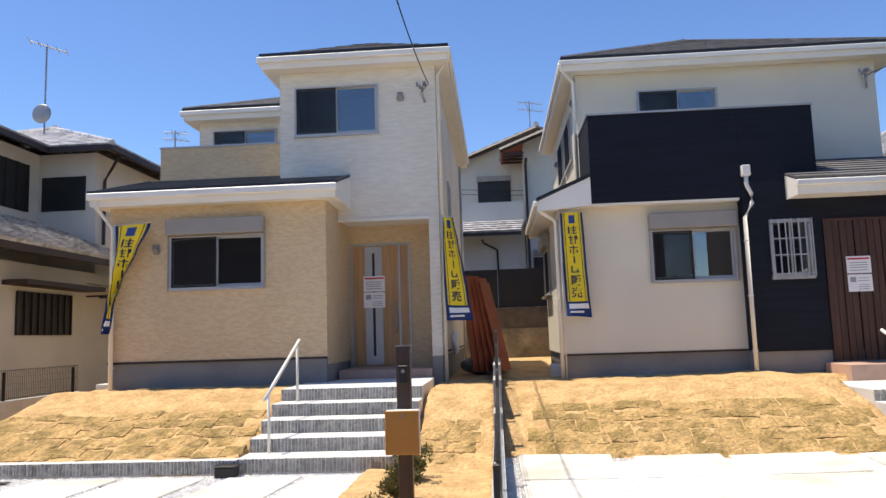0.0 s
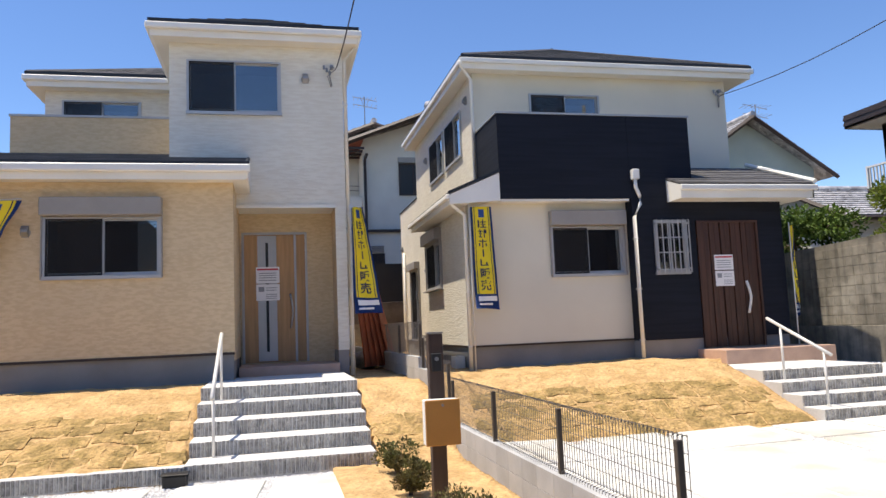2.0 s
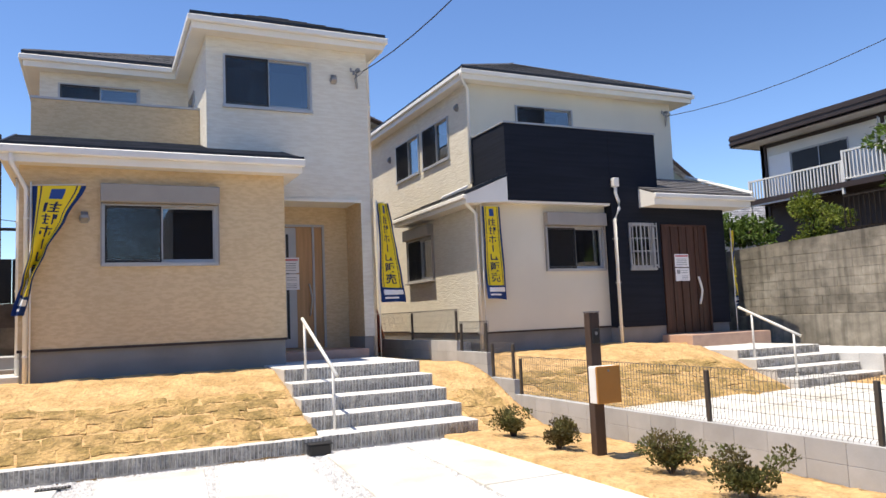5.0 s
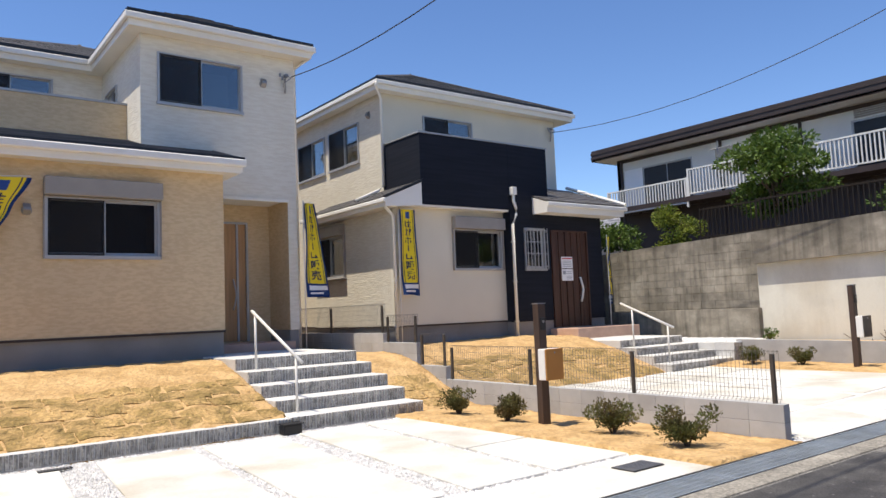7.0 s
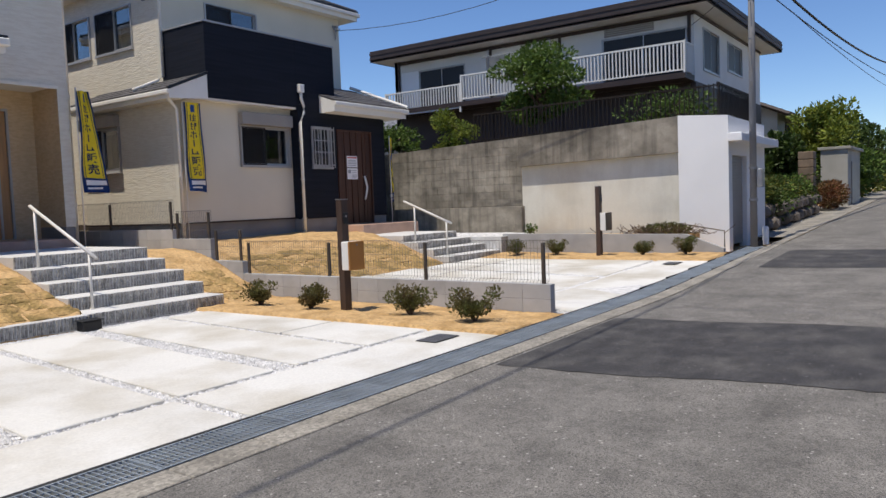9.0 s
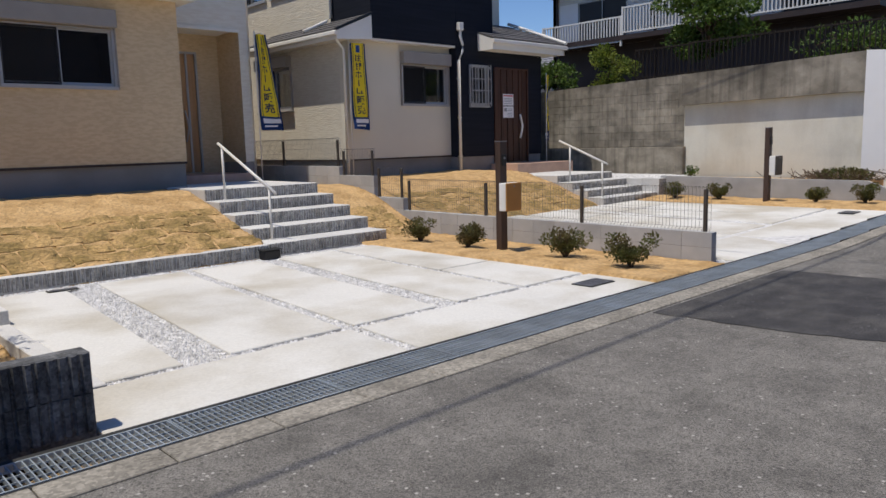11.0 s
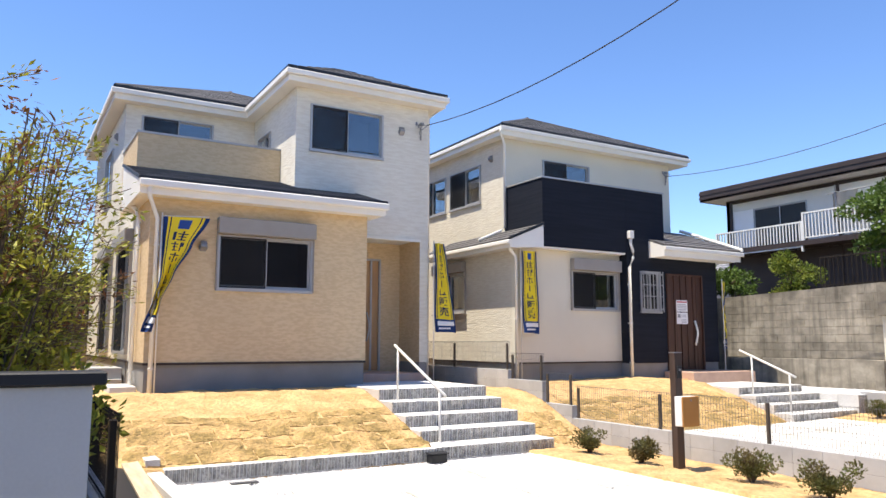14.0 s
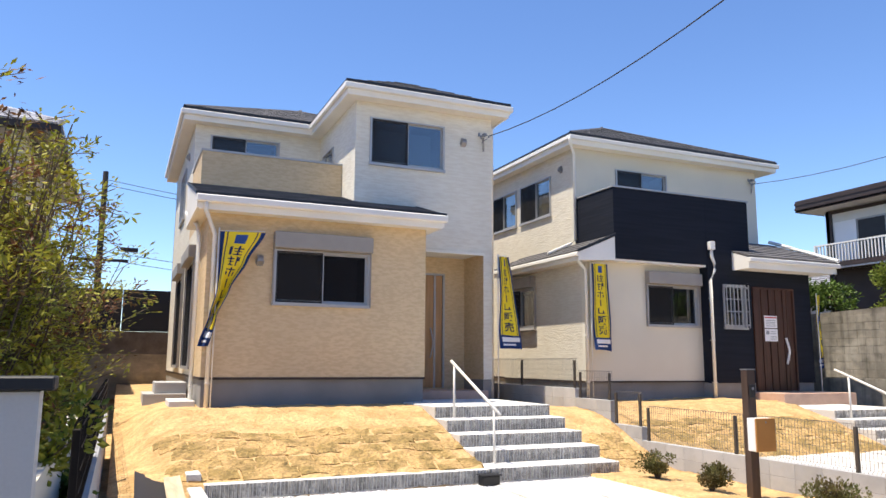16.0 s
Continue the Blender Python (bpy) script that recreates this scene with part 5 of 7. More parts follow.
def slab_b(x0, x1, y0, y1, lean0=LEAN, lean1=LEAN):
    """A cast slab that follows the lie of the forecourt; x0, x1 hold at y 5.12."""
    bm = bmesh.new()
    v = box(bm, x0, x1, y0, y1, -0.1, 0.0)
    for k, q in enumerate(v):
        q.co.x += (lean0 if k in (0, 3, 4, 7) else lean1) * (q.co.y - 5.12)
        if k > 3:
            q.co.z = zb(q.co.x, q.co.y)
    bmesh.ops.bevel(bm, geom=[e for e in bm.edges if e.verts[0].co.z > -0.09 and e.verts[1].co.z > -0.09], offset=0.008, segments=1, affect='EDGES')
    solid("concrete_slab", bm, M_CONC, "pale cast concrete parking slab with faint stains", "slab", GB)


for a, b, l0, l1, end in ((0.14, 0.88, 0.0, LEAN, 9.9), (1.15, 2.20, LEAN, LEAN, 9.66), (2.27, 3.50, LEAN, LEAN, 9.52), (3.75, 4.75, LEAN, LEAN, 9.36), (4.84, 6.15, LEAN, 0.0, 9.36)):
    slab_b(a, b, 5.17, 8.28, l0, l1)
    slab_b(a, b, 8.35, end, l0, l1)
slab_b(0.14, 2.20, 4.07, 5.07, 0.0, LEAN)
slab_b(2.27, 6.15, 4.07, 5.07, LEAN, 0.0)
bm = bmesh.new()
for q in box(bm, -0.036, 6.17, 4.07, 9.36, -0.15, 0.0)[4:]:
    q.co.z = zb(q.co.x, q.co.y) - 0.03
solid("gravel_bed", bm, M_GRAVEL, "pale gravel bed under the parking slabs", "gravel", kind="structure")
gravel("joint_gravel", [(0.88, 1.15, 5.1, 9.6), (2.20, 2.27, 4.1, 9.4), (3.50, 3.75, 5.1, 9.3), (4.75, 4.84, 5.1, 9.3)], lambda x, y: zb(x, y) - 0.020, 4, 0.020, 1700, lean=LEAN, y_lean=5.12)
gravel("joint_gravel", [(-0.03, 0.14, 4.1, 9.8), (0.14, 6.15, 5.07, 5.17), (0.14, 6.15, 8.28, 8.35)], lambda x, y: zb(x, y) - 0.020, 14, 0.020, 1700)
mound("planting_strip", lambda x, y: zb(x, y) + 0.03 + bumps(x, y), 6.15, 7.42, 4.07, 9.25, 0.1, "yellow sand planting strip beside the parking")
stair("entrance_steps", 4.93, 7.10, [9.30, 9.72, 10.14, 10.56], 0.085, 0.155, 12.15, "four pale concrete steps with grey split-face risers")
handrail(5.18, (9.38, 0.96), (10.70, 1.49), (9.52, 0.24), (10.40, 0.55), "white tubular handrail beside the steps of the cream house")
bm = bmesh.new()
box(bm, 7.63, 8.80, 12.243, 24.0, 0.0, 0.55)
solid("side_passage", bm, M_STEP, "pale gravelled passage along the house wall", "path", kind="structure")
bm = bmesh.new()
box(bm, 7.105, 8.80, 9.73, 12.24, 0.0, 0.55, 0.01)
box(bm, 7.105, 8.59, 9.26, 9.727, 0.0, 0.55)
solid("side_terrace", bm, M_STEP, "pale concrete terrace beside the steps", "terrace", kind="structure")
gravel("terrace_gravel", [(7.2, 8.55, 9.4, 12.2), (8.55, 8.78, 9.8, 12.2), (7.66, 8.78, 12.2, 16.0)], 0.555, 8, 0.03, 900, "pale gravel spread on the terrace")
bm = ribbed_fast(7.105, 8.59, 9.26, 0.10, 0.54, 91, 0.05)
solid("terrace_face", bm, M_RIB, "grey split-face block front of the terrace", "wall", kind="structure")


def block_wall(x, y0, y1, z0, courses, th, label, length=0.40, height=0.19):
    """A wall of concrete blocks along y, its mortar core slightly behind the block faces."""
    w = thing("block_wall", (x, (y0 + y1) / 2, z0), label, "wall", "", "structure")
    bm = bmesh.new()
    box(bm, x + 0.004, x + th - 0.004, y0 + 0.004, y1 - 0.004, z0 - 0.1, z0 + courses * height - 0.005)
    part("mortar", bm, M_FOUND, w)
    shared = {}
    for c in range(courses):
        y = y0
        off = length
        while y < y1 - 0.02:
            e = min(y1, y + off)
            off = length
            key = round(e - y, 3)
            if key not in shared:
                bm = bmesh.new()
                box(bm, 0, th, 0.002, key - 0.002, 0.002, height - 0.002, 0.002)
                shared[key] = mesh_of("block", bm, M_BLOCK)
            ob = new("block", shared[key])
            ob.parent = w
            ob.matrix_parent_inverse = w.matrix_basis.inverted()
            ob.matrix_basis = Matrix.Translation((x, y, z0 + c * height))
            y = e
    return w


def mesh_fence(x, y0, y1, z0, h, posts, label, post_mat=M_BRONZE, wire_mat=M_WIRE):
    """A welded wire fence along y on steel posts, its top edge bent over."""
    f = thing("wire_fence", (x, y0, z0), label, "fence", "wire fences on the boundary wall")
    for y in posts:
        bm = bmesh.new()
        box(bm, x - 0.02, x + 0.02, y - 0.022, y + 0.022, z0 - 0.05, z0 + h - 0.035, 0.004)
        part("post", bm, post_mat, f)
    bm = bmesh.new()
    n = int((y1 - y0) / 0.05)
    for i in range(n + 1):
        y = y0 + (y1 - y0) * i / n
        box(bm, x + 0.022, x + 0.027, y - 0.0013, y + 0.0013, z0 + 0.03, z0 + h)
    k = int(h / 0.11)
    for i in range(k + 1):
        z = z0 + 0.04 + (h - 0.05) * i / k
        box(bm, x + 0.0275, x + 0.032, y0, y1, z - 0.0017, z + 0.0017)
    for i in range(n + 1):
        y = y0 + (y1 - y0) * i / n
        for q in (0.03, h):
            for a, b, c, d in ((0.0, 0.022, -0.003, 0.0), (-0.012, 0.001, -0.012, -0.003), (-0.014, -0.011, -0.034, -0.012)):
                box(bm, x + a, x + b, y - 0.0014, y + 0.0014, z0 + q + c, z0 + q + d)
    tagged(part("wire_mesh", bm, wire_mat, f, "welded wire mesh panel"), kind="stuff")


LW = "grey concrete block boundary wall between the two plots"
block_wall(-0.16, 4.24, 10.0, -0.02, 2, 0.12, LW)
block_wall(-0.16, 10.0, 10.82, 0.0, 3, 0.12, LW)
block_wall(-0.16, 10.82, 11.9, 0.19, 4, 0.12, LW)
block_wall(-0.16, 11.9, 22.0, 0.55, 3, 0.12, LW)
LF = "low wire mesh fence on dark bronze posts on a block wall"
mesh_fence(-0.10, 4.30, 9.95, 0.36, 0.55, (4.36, 6.2, 8.05, 9.90), LF)
mesh_fence(-0.10, 10.06, 10.78, 0.57, 0.55, (10.1, 10.74), LF)
mesh_fence(-0.10, 10.88, 11.86, 0.95, 0.50, (10.92, 11.82), LF)
mesh_fence(-0.10, 11.95, 19.9, 1.12, 0.55, (12.0, 14.0, 16.0, 18.0, 19.85), LF)


def mail_post(x, y, z, front=M_ORANGE, tone="tan"):
    p = thing("mailbox_post", (x, y, z), "dark brown intercom post with a %s mailbox on it" % tone, "mailbox", "mailbox posts by the road")
    bm = bmesh.new()
    box(bm, x - 0.065, x + 0.065, y - 0.05, y + 0.05, z - 0.1, z + 1.49, 0.005)
    part("post", bm, M_BROWN, p)
    bm = bmesh.new()
    box(bm, x - 0.069, x + 0.069, y - 0.054, y + 0.054, z + 1.492, z + 1.505)
    part("post_cap", bm, M_METALGREY, p)
    bm = bmesh.new()
    box(bm, x - 0.045, x + 0.045, y - 0.068, y - 0.051, z + 1.16, z + 1.32, 0.006)
    ic = part("intercom", bm, M_BLACK, p, "black intercom unit")
    bm = bmesh.new()
    tube(bm, [(x, y - 0.067, z + 1.27), (x, y - 0.073, z + 1.27)], 0.018, 12)
    part("lens_cover", bm, M_METALGREY, ic)
    bm = bmesh.new()
    box(bm, x - 0.15, x + 0.15, y - 0.21, y - 0.09, z + 0.55, z + 0.93, 0.008)
    b = part("mailbox", bm, M_BOXWHITE, p, "white mailbox body")
    bm = bmesh.new()
    box(bm, x - 0.152, x + 0.152, y - 0.235, y - 0.212, z + 0.548, z + 0.932, 0.006)
    dr_ = part("mailbox_door", bm, front, b, "%s mailbox front" % tone)
    bm = bmesh.new()
    tube(bm, [(x + 0.0, y - 0.234, z + 0.885), (x + 0.0, y - 0.243, z + 0.885)], 0.012, 10)
    part("lock", bm, M_METALGREY, b)
    bm = bmesh.new()
    box(bm, x - 0.05, x + 0.05, y - 0.09, y - 0.05, z + 0.62, z + 0.86)
    part("bracket", bm, M_BROWN, p)


mail_post(-0.94, 6.95, 0.02)
mail_post(6.6, 6.5, 0.15, M_BRONZE, "white and brown")
for i, (x, y, r, h) in enumerate(((-1.05, 8.55, 0.20, 0.38), (-1.12, 7.45, 0.22, 0.36), (-1.0, 5.80, 0.26, 0.42), (-1.15, 4.72, 0.27, 0.42), (-0.6, 6.2, 0.0, 0.0))):
    if r:
        shrub(x, y, 0.02, r * 1.12, h * 0.88, 20 + i)
for i, (x, y, r, h) in enumerate(((6.7, 8.6, 0.24, 0.34), (6.75, 7.6, 0.24, 0.34), (6.75, 5.6, 0.22, 0.34), (6.9, 4.75, 0.24, 0.36))):
    shrub(x, y, zb(x, y) + 0.03, r, h, 40 + i)
# small black box and drain covers on the paving
bm = bmesh.new()
box(bm, -3.52, -3.27, 8.98, 9.14, -0.02, 0.11, 0.012)
bx = solid("water_meter_box", bm, M_BLACK, "small black plastic box against the kerb", "box")
bm = bmesh.new()
box(bm, -3.54, -3.25, 8.96, 9.16, 0.112, 0.125, 0.004)
part("lid", bm, M_BLACK, bx)
for x, y, w, d, z in ((-2.15, 4.55, 0.42, 0.26, 0.0), (-6.15, 8.82, 0.32, 0.12, 0.0), (5.6, 4.6, 0.42, 0.26, zb(5.6, 4.6) + 0.004)):
    c = thing("drain_cover", (x, y, z), "dark metal grid drain cover set in the paving", "drain cover")
    bm = bmesh.new()
    box(bm, x - w / 2, x + w / 2, y - d / 2, y + d / 2, z + 0.004, z + 0.010)
    part("frame", bm, M_PIT, c)
    bm = bmesh.new()
    for k in range(int(w / 0.03)):
        box(bm, x - w / 2 + 0.03 * k + 0.008, x - w / 2 + 0.03 * k + 0.022, y - d / 2 + 0.01, y + d / 2 - 0.01, z + 0.010, z + 0.016)
    tagged(part("grid", bm, M_METALGREY, c), kind="stuff")

# ---------------------------------------------------------------- banners
def word_shape(body):
    """A word of two characters as flat corner points and faces, each character in a cell of its own."""
    cu = bpy.data.curves.new("word", 'FONT')
    cu.body = body
    cu.resolution_u = 3
    cu.offset = 0.022
    ob = bpy.data.objects.new("word", cu)
    scene.collection.objects.link(ob)
    me = ob.evaluated_get(bpy.context.evaluated_depsgraph_get()).to_mesh()
    out = [(v.co.x, v.co.y) for v in me.vertices], [tuple(p.vertices) for p in me.polygons]
    ob.evaluated_get(bpy.context.evaluated_depsgraph_get()).to_mesh_clear()
    bpy.data.objects.remove(ob)
    return out


WORD = word_shape("\u8ca9\u58f2")
# plain bar shapes in cells of 1 x 1
MARKS = [
    [(0.0, 0.2, 0.1, 1.0), (0.3, 1.0, 0.25, 0.37), (0.38, 0.95, 0.55, 0.66), (0.3, 1.0, 0.88, 1.0), (0.58, 0.72, 0.0, 0.88)],
    [(0.0, 0.55, 0.2, 0.32), (0.1, 0.5, 0.5, 0.6), (0.1, 0.5, 0.88, 1.0), (0.2, 0.32, 0.0, 0.9), (0.68, 0.8, 0.0, 1.0), (0.8, 1.0, 0.05, 0.5)],
    [(0.05, 0.95, 0.2, 0.32), (0.43, 0.57, 0.0, 1.0), (0.05, 0.2, 0.5, 0.85), (0.8, 0.95, 0.5, 0.85)],
    [(0.42, 0.58, 0.05, 0.95)],
    [(0.1, 0.26, 0.1, 0.9), (0.1, 0.95, 0.8, 0.94), (0.7, 0.86, 0.5, 0.9)],
]


def along(row_, v):
    """A value along evenly spaced stations, v from 0 to 1."""
    k = min(len(row_) - 1.0001, max(0.0, v * (len(row_) - 1)))
    i = int(k)
    a = k - i
    a = a * a * (3 - 2 * a) * 0.5 + a * 0.5
    return row_[i] + (row_[i + 1] - row_[i]) * a


def banner(x, y, ztop, h, near, far, seed, turn=0.0, crease=0.03):
    """A tall cloth sales banner on a thin pole. near, far: how far its two edges lie from the pole at even steps from
    top to foot; turn: degrees out of the wall's plane; crease: depth of its folds."""
    b = thing("sales_banner", (x, y, 0.85), "tall yellow cloth sales banner with blue border on a pole", "banner", "sales banners at the house corners")
    bm = bmesh.new()
    tube(bm, [(x, y, 0.75), (x, y, ztop + 0.06)], 0.012, 8)
    part("pole", bm, M_RAIL, b, "thin white pole", True)
    ct, st_ = math.cos(radians(turn)), math.sin(radians(turn))
    bm = bmesh.new()
    tube(bm, [(x, y, ztop + 0.01), (x + far[0] * ct, y - far[0] * st_, ztop + 0.03)], 0.007, 6)
    part("top_rod", bm, M_RAIL, b, "", True)
    full = max(a - c for a, c in zip(far, near))
    def at(u, v):
        """u across from the pole, v down from the top."""
        a, c = along(near, v), along(far, v)
        slack = 1 - (c - a) / full
        wave = crease * math.sin(u * 4 + v * 7 + seed) * (0.3 + v) + slack * 0.09 * math.sin(u * 8 + 5 * v + seed)
        d = a + (c - a) * u
        return Vector((x + 0.015 + d * ct + wave * st_, y - 0.02 - d * st_ + wave * ct, ztop - h * v - 0.03 * u * v + 0.012 * math.sin(v * 16 + seed + 3 * u) * v))
    def out(u, v, off):
        p = at(u, v)
        n = (at(u + 0.01, v) - p).cross(at(u, v + 0.01) - p).normalized()
        return p + (n if n.y <= 0 else -n) * off
    def sheet(bm, u0, u1, v0, v1, off, k, l):
        g = [[bm.verts.new(out(u0 + (u1 - u0) * i / k, v0 + (v1 - v0) * j / l, off)) for j in range(l + 1)] for i in range(k + 1)]
        for i in range(k):
            for j in range(l):
                bm.faces.new((g[i][j], g[i + 1][j], g[i + 1][j + 1], g[i][j + 1]))
        return bm
    bm = sheet(bmesh.new(), 0, 1, 0, 1, 0.0, 18, 48)
    bmesh.ops.solidify(bm, geom=bm.faces[:], thickness=0.002)
    cloth = part("cloth", bm, M_BLUE, b, "blue edged cloth", True)
    for off in (0.004, -0.006):
        o2 = off * 1.8
        part("yellow_field", sheet(bmesh.new(), 0.10, 0.90, 0.0, 0.85, off, 14, 40), M_YELLOW, cloth, "yellow field", True)
        for u in (0.155, 0.815):
            part("border_line", sheet(bmesh.new(), u, u + 0.03, 0.0, 0.85, o2, 1, 40), M_NAVYINK, cloth, "dark border line")
        part("emblem", sheet(bmesh.new(), 0.36, 0.64, 0.025, 0.105, o2, 4, 4), M_BLUE, cloth, "blue emblem as a plain shape")
        for i, bars in enumerate(MARKS):
            bm = bmesh.new()
            for a, c, e, f in bars:
                sheet(bm, 0.30 + 0.40 * a, 0.30 + 0.40 * c, 0.125 + 0.095 * i + 0.082 * e, 0.125 + 0.095 * i + 0.082 * f, o2, 3, 2)
            part("bar_mark", bm, M_NAVYINK, cloth, "dark plain bar marks")
        bm = bmesh.new()
        vs = [bm.verts.new(out(0.28 + 0.44 * (px - int(px >= 1.0)), 0.605 + 0.112 * int(px >= 1.0) + 0.10 * (0.86 - pz), o2)) for px, pz in WORD[0]]
        for f in WORD[1]:
            bm.faces.new([vs[i] for i in f])
        part("word", bm, M_NAVYINK, cloth, "dark word for sale")
        part("white_bar", sheet(bmesh.new(), 0.14, 0.92, 0.872, 0.922, o2, 8, 2), M_WHITEINK, cloth, "plain white bar")
        part("small_print", sheet(bmesh.new(), 0.16, 0.70, 0.945, 0.965, o2, 8, 1), M_WHITEINK, cloth)


banner(-6.62, 12.36, 3.66, 1.84, (0.0, 0.0, 0.0, -0.10, -0.26), (0.72, 0.46, 0.20, 0.01, -0.09), 1, 10)
banner(-1.0, 13.36, 3.72, 1.85, (0.0, 0.0, 0.0, 0.0, 0.02), (0.20, 0.28, 0.36, 0.43, 0.50), 2, 5)
banner(1.10, 13.14, 3.68, 1.82, (0.0, 0.0, 0.01, 0.02, 0.03), (0.38, 0.40, 0.41, 0.43, 0.46), 3, 5)
banner(7.47, 12.92, 3.25, 1.75, (0.0, 0.0, 0.0, 0.0, 0.0), (0.10, 0.12, 0.14, 0.16, 0.18), 4, -44)

# ---------------------------------------------------------------- side passage between the houses
g = "red-brown formwork boards leaning on the wall"
for i in range(5):
    bm = bmesh.new()
    x = -0.72 + 0.14 * i
    v = box(bm, 0, 0.03, 0, 0.55, 0, 2.0 - 0.08 * (i % 3))
    bmesh.ops.transform(bm, matrix=pose(x + 0.12, 15.3 + 0.09 * i, 0.84, 0, -7 - 1.5 * i, -38 + 4 * i), verts=bm.verts[:])
    solid("formwork_board", bm, M_RUST, "red-brown formwork board leaning on the house wall", "board", g)
bm = bmesh.new()
bmesh.ops.create_icosphere(bm, subdivisions=3, radius=0.3)
for v in bm.verts:
    v.co *= 1 + 0.25 * noise.noise(v.co * 5)
    v.co = Vector((v.co.x * 1.2 - 0.50, v.co.y + 16.0, 0.96 + v.co.z * 0.6))
solid("sand_sack", bm, M_TARP, "pale crumpled sack lying by the boards", "sack", smooth=True)
bm = bmesh.new()
bmesh.ops.create_icosphere(bm, subdivisions=3, radius=0.14)
for v in bm.verts:
    v.co *= 1 + 0.3 * noise.noise(v.co * 9)
    v.co = Vector((v.co.x * 0.6 - 0.93, v.co.y + 15.2, 1.45 + v.co.z * 1.7))
solid("plastic_bag", bm, M_CLOTH, "white plastic bag hanging on the rain pipe", "bag", smooth=True)

# small boxes on the house walls
bm = bmesh.new()
box(bm, XR + 0.014, XR + 0.13, 14.2, 14.45, 2.45, 2.80, 0.01)
mb = solid("electric_meter", bm, M_SHUTTER, "grey electric meter box on the side of the tan house", "meter")
bm = bmesh.new()
box(bm, XR + 0.132, XR + 0.145, 14.24, 14.41, 2.58, 2.76, 0.004)
part("dial_cover", bm, M_BLACK, mb, "dark dial cover")
bm = bmesh.new()
box(bm, BL - 0.20, BL - 0.014, 13.75, 14.1, 0.72, 1.02, 0.01)
gb = solid("gas_meter", bm, M_OLDWALL, "pale gas meter box at the foot of the cream house", "meter")
bm = bmesh.new()
tube(bm, [(BL - 0.1, 13.82, 0.70), (BL - 0.1, 13.82, 0.6)], 0.02, 8)
part("pipe", bm, M_METALGREY, gb)

# side step of the tan house
bm = bmesh.new()
box(bm, -7.55, -6.80, 14.6, 15.8, 0.6, 0.98, 0.01)
box(bm, -7.35, -6.80, 14.7, 15.7, 0.98, 1.18, 0.01)
solid("garden_step", bm, M_BLOCK, "grey block step under the sliding garden door", "step")
bm = bmesh.new()
box(bm, -7.2, -6.8, 12.9, 13.9, 0.6, 0.93, 0.01)
solid("concrete_plinth", bm, M_STEP, "pale concrete plinth at the house corner", "plinth")

# ---------------------------------------------------------------- plot edge beside the tan house's parking
pl = thing("planter_wall", (-7.7, 4.2, 0.0), "dark split-face block wall holding a small sandy bed", "wall", "", "structure")
bm = bmesh.new()
box(bm, -8.05, -7.33, 4.16, 4.30, -0.1, 0.45, 0.006)
part("core", bm, M_RIB_DARK, pl)
for k, (a, b) in enumerate(((0.0, 0.222), (0.226, 0.45))):
    tagged(part("ribbed_course", ribbed_fast(-8.05, -7.33, 4.16, a, b, 61 + k, 0.056, 0.025), M_RIB_DARK, pl, "dark split-face blocks"), kind="stuff")
for k, (y0, y1, z1) in enumerate(((4.945, 7.40, 0.012), (7.40, 9.36, 0.14), (9.36, 12.2, 0.27))):
    bm = bmesh.new()
    box(bm, -7.17, -7.004, y0, y1, -0.15, z1, 0.008)
    solid("edge_kerb", bm, M_STEP, "pale stepped concrete edging along the parking", "kerb", kind="structure")
mound("bed_soil", lambda x, y: -0.10 + 0.30 * smooth(5.4, 4.3, y) * smooth(-7.25, -7.42, x) + 0.22 * smooth(6.5, 9.2, y) + bumps(x * 2, y * 2), -8.0, -7.17, 4.3, 9.3, 0.1, "yellow sand bed inside the kerb")
bm = bmesh.new()
rng = random.Random(9)
for _ in range(160):
    x, y = rng.uniform(-7.95, -7.40), rng.uniform(4.35, 5.0)
    a = rng.uniform(0, 3.1)
    l_ = rng.uniform(0.03, 0.10)
    z = -0.07 + 0.30 * smooth(5.4, 4.3, y)
    tube(bm, [(x, y, z), (x + l_ * math.cos(a), y + l_ * math.sin(a), z + rng.uniform(-0.01, 0.04))], 0.006, 4)
solid("dry_litter", bm, M_BARK, "dry dark twigs and litter on the sand", "litter", kind="stuff")
bm = bmesh.new()
v = box(bm, -0.09, 0.09, 0, 4.0, 0, 0.035)
bmesh.ops.transform(bm, matrix=Matrix.Translation((-7.36, 7.05, 0.05)) @ Matrix.Rotation(radians(3.5), 4, 'X') @ Matrix.Rotation(radians(-1.0), 4, 'Z') @ Matrix.Rotation(radians(-8), 4, 'Y'), verts=bm.verts[:])
solid("timber_plank", bm, M_PLANK, "long weathered plank laid along the boundary", "plank")
# flat black strip that fills the gap left of the plank
bm = bmesh.new()
v = box(bm, -0.17, 0.17, 0, 3.6, 0, 0.02)
bmesh.ops.transform(bm, matrix=Matrix.Translation((-7.60, 7.0, 0.03)) @ Matrix.Rotation(radians(3.5), 4, 'X') @ Matrix.Rotation(radians(-1), 4, 'Z') @ Matrix.Rotation(radians(6), 4, 'Y'), verts=bm.verts[:])
solid("dark_board", bm, M_BLACK, "flat black strip filling the gap beside the plank", "board")
block_wall(-8.21, 4.20, 14.0, 0.0, 4, 0.12, "grey block wall under the dark wire fence")
mesh_fence(-8.15, 4.3, 13.9, 0.76, 0.5, (4.36, 6.2, 8.0, 9.9, 11.8, 13.8), "dark wire mesh fence on iron posts on a block wall", M_IRON, M_IRON)

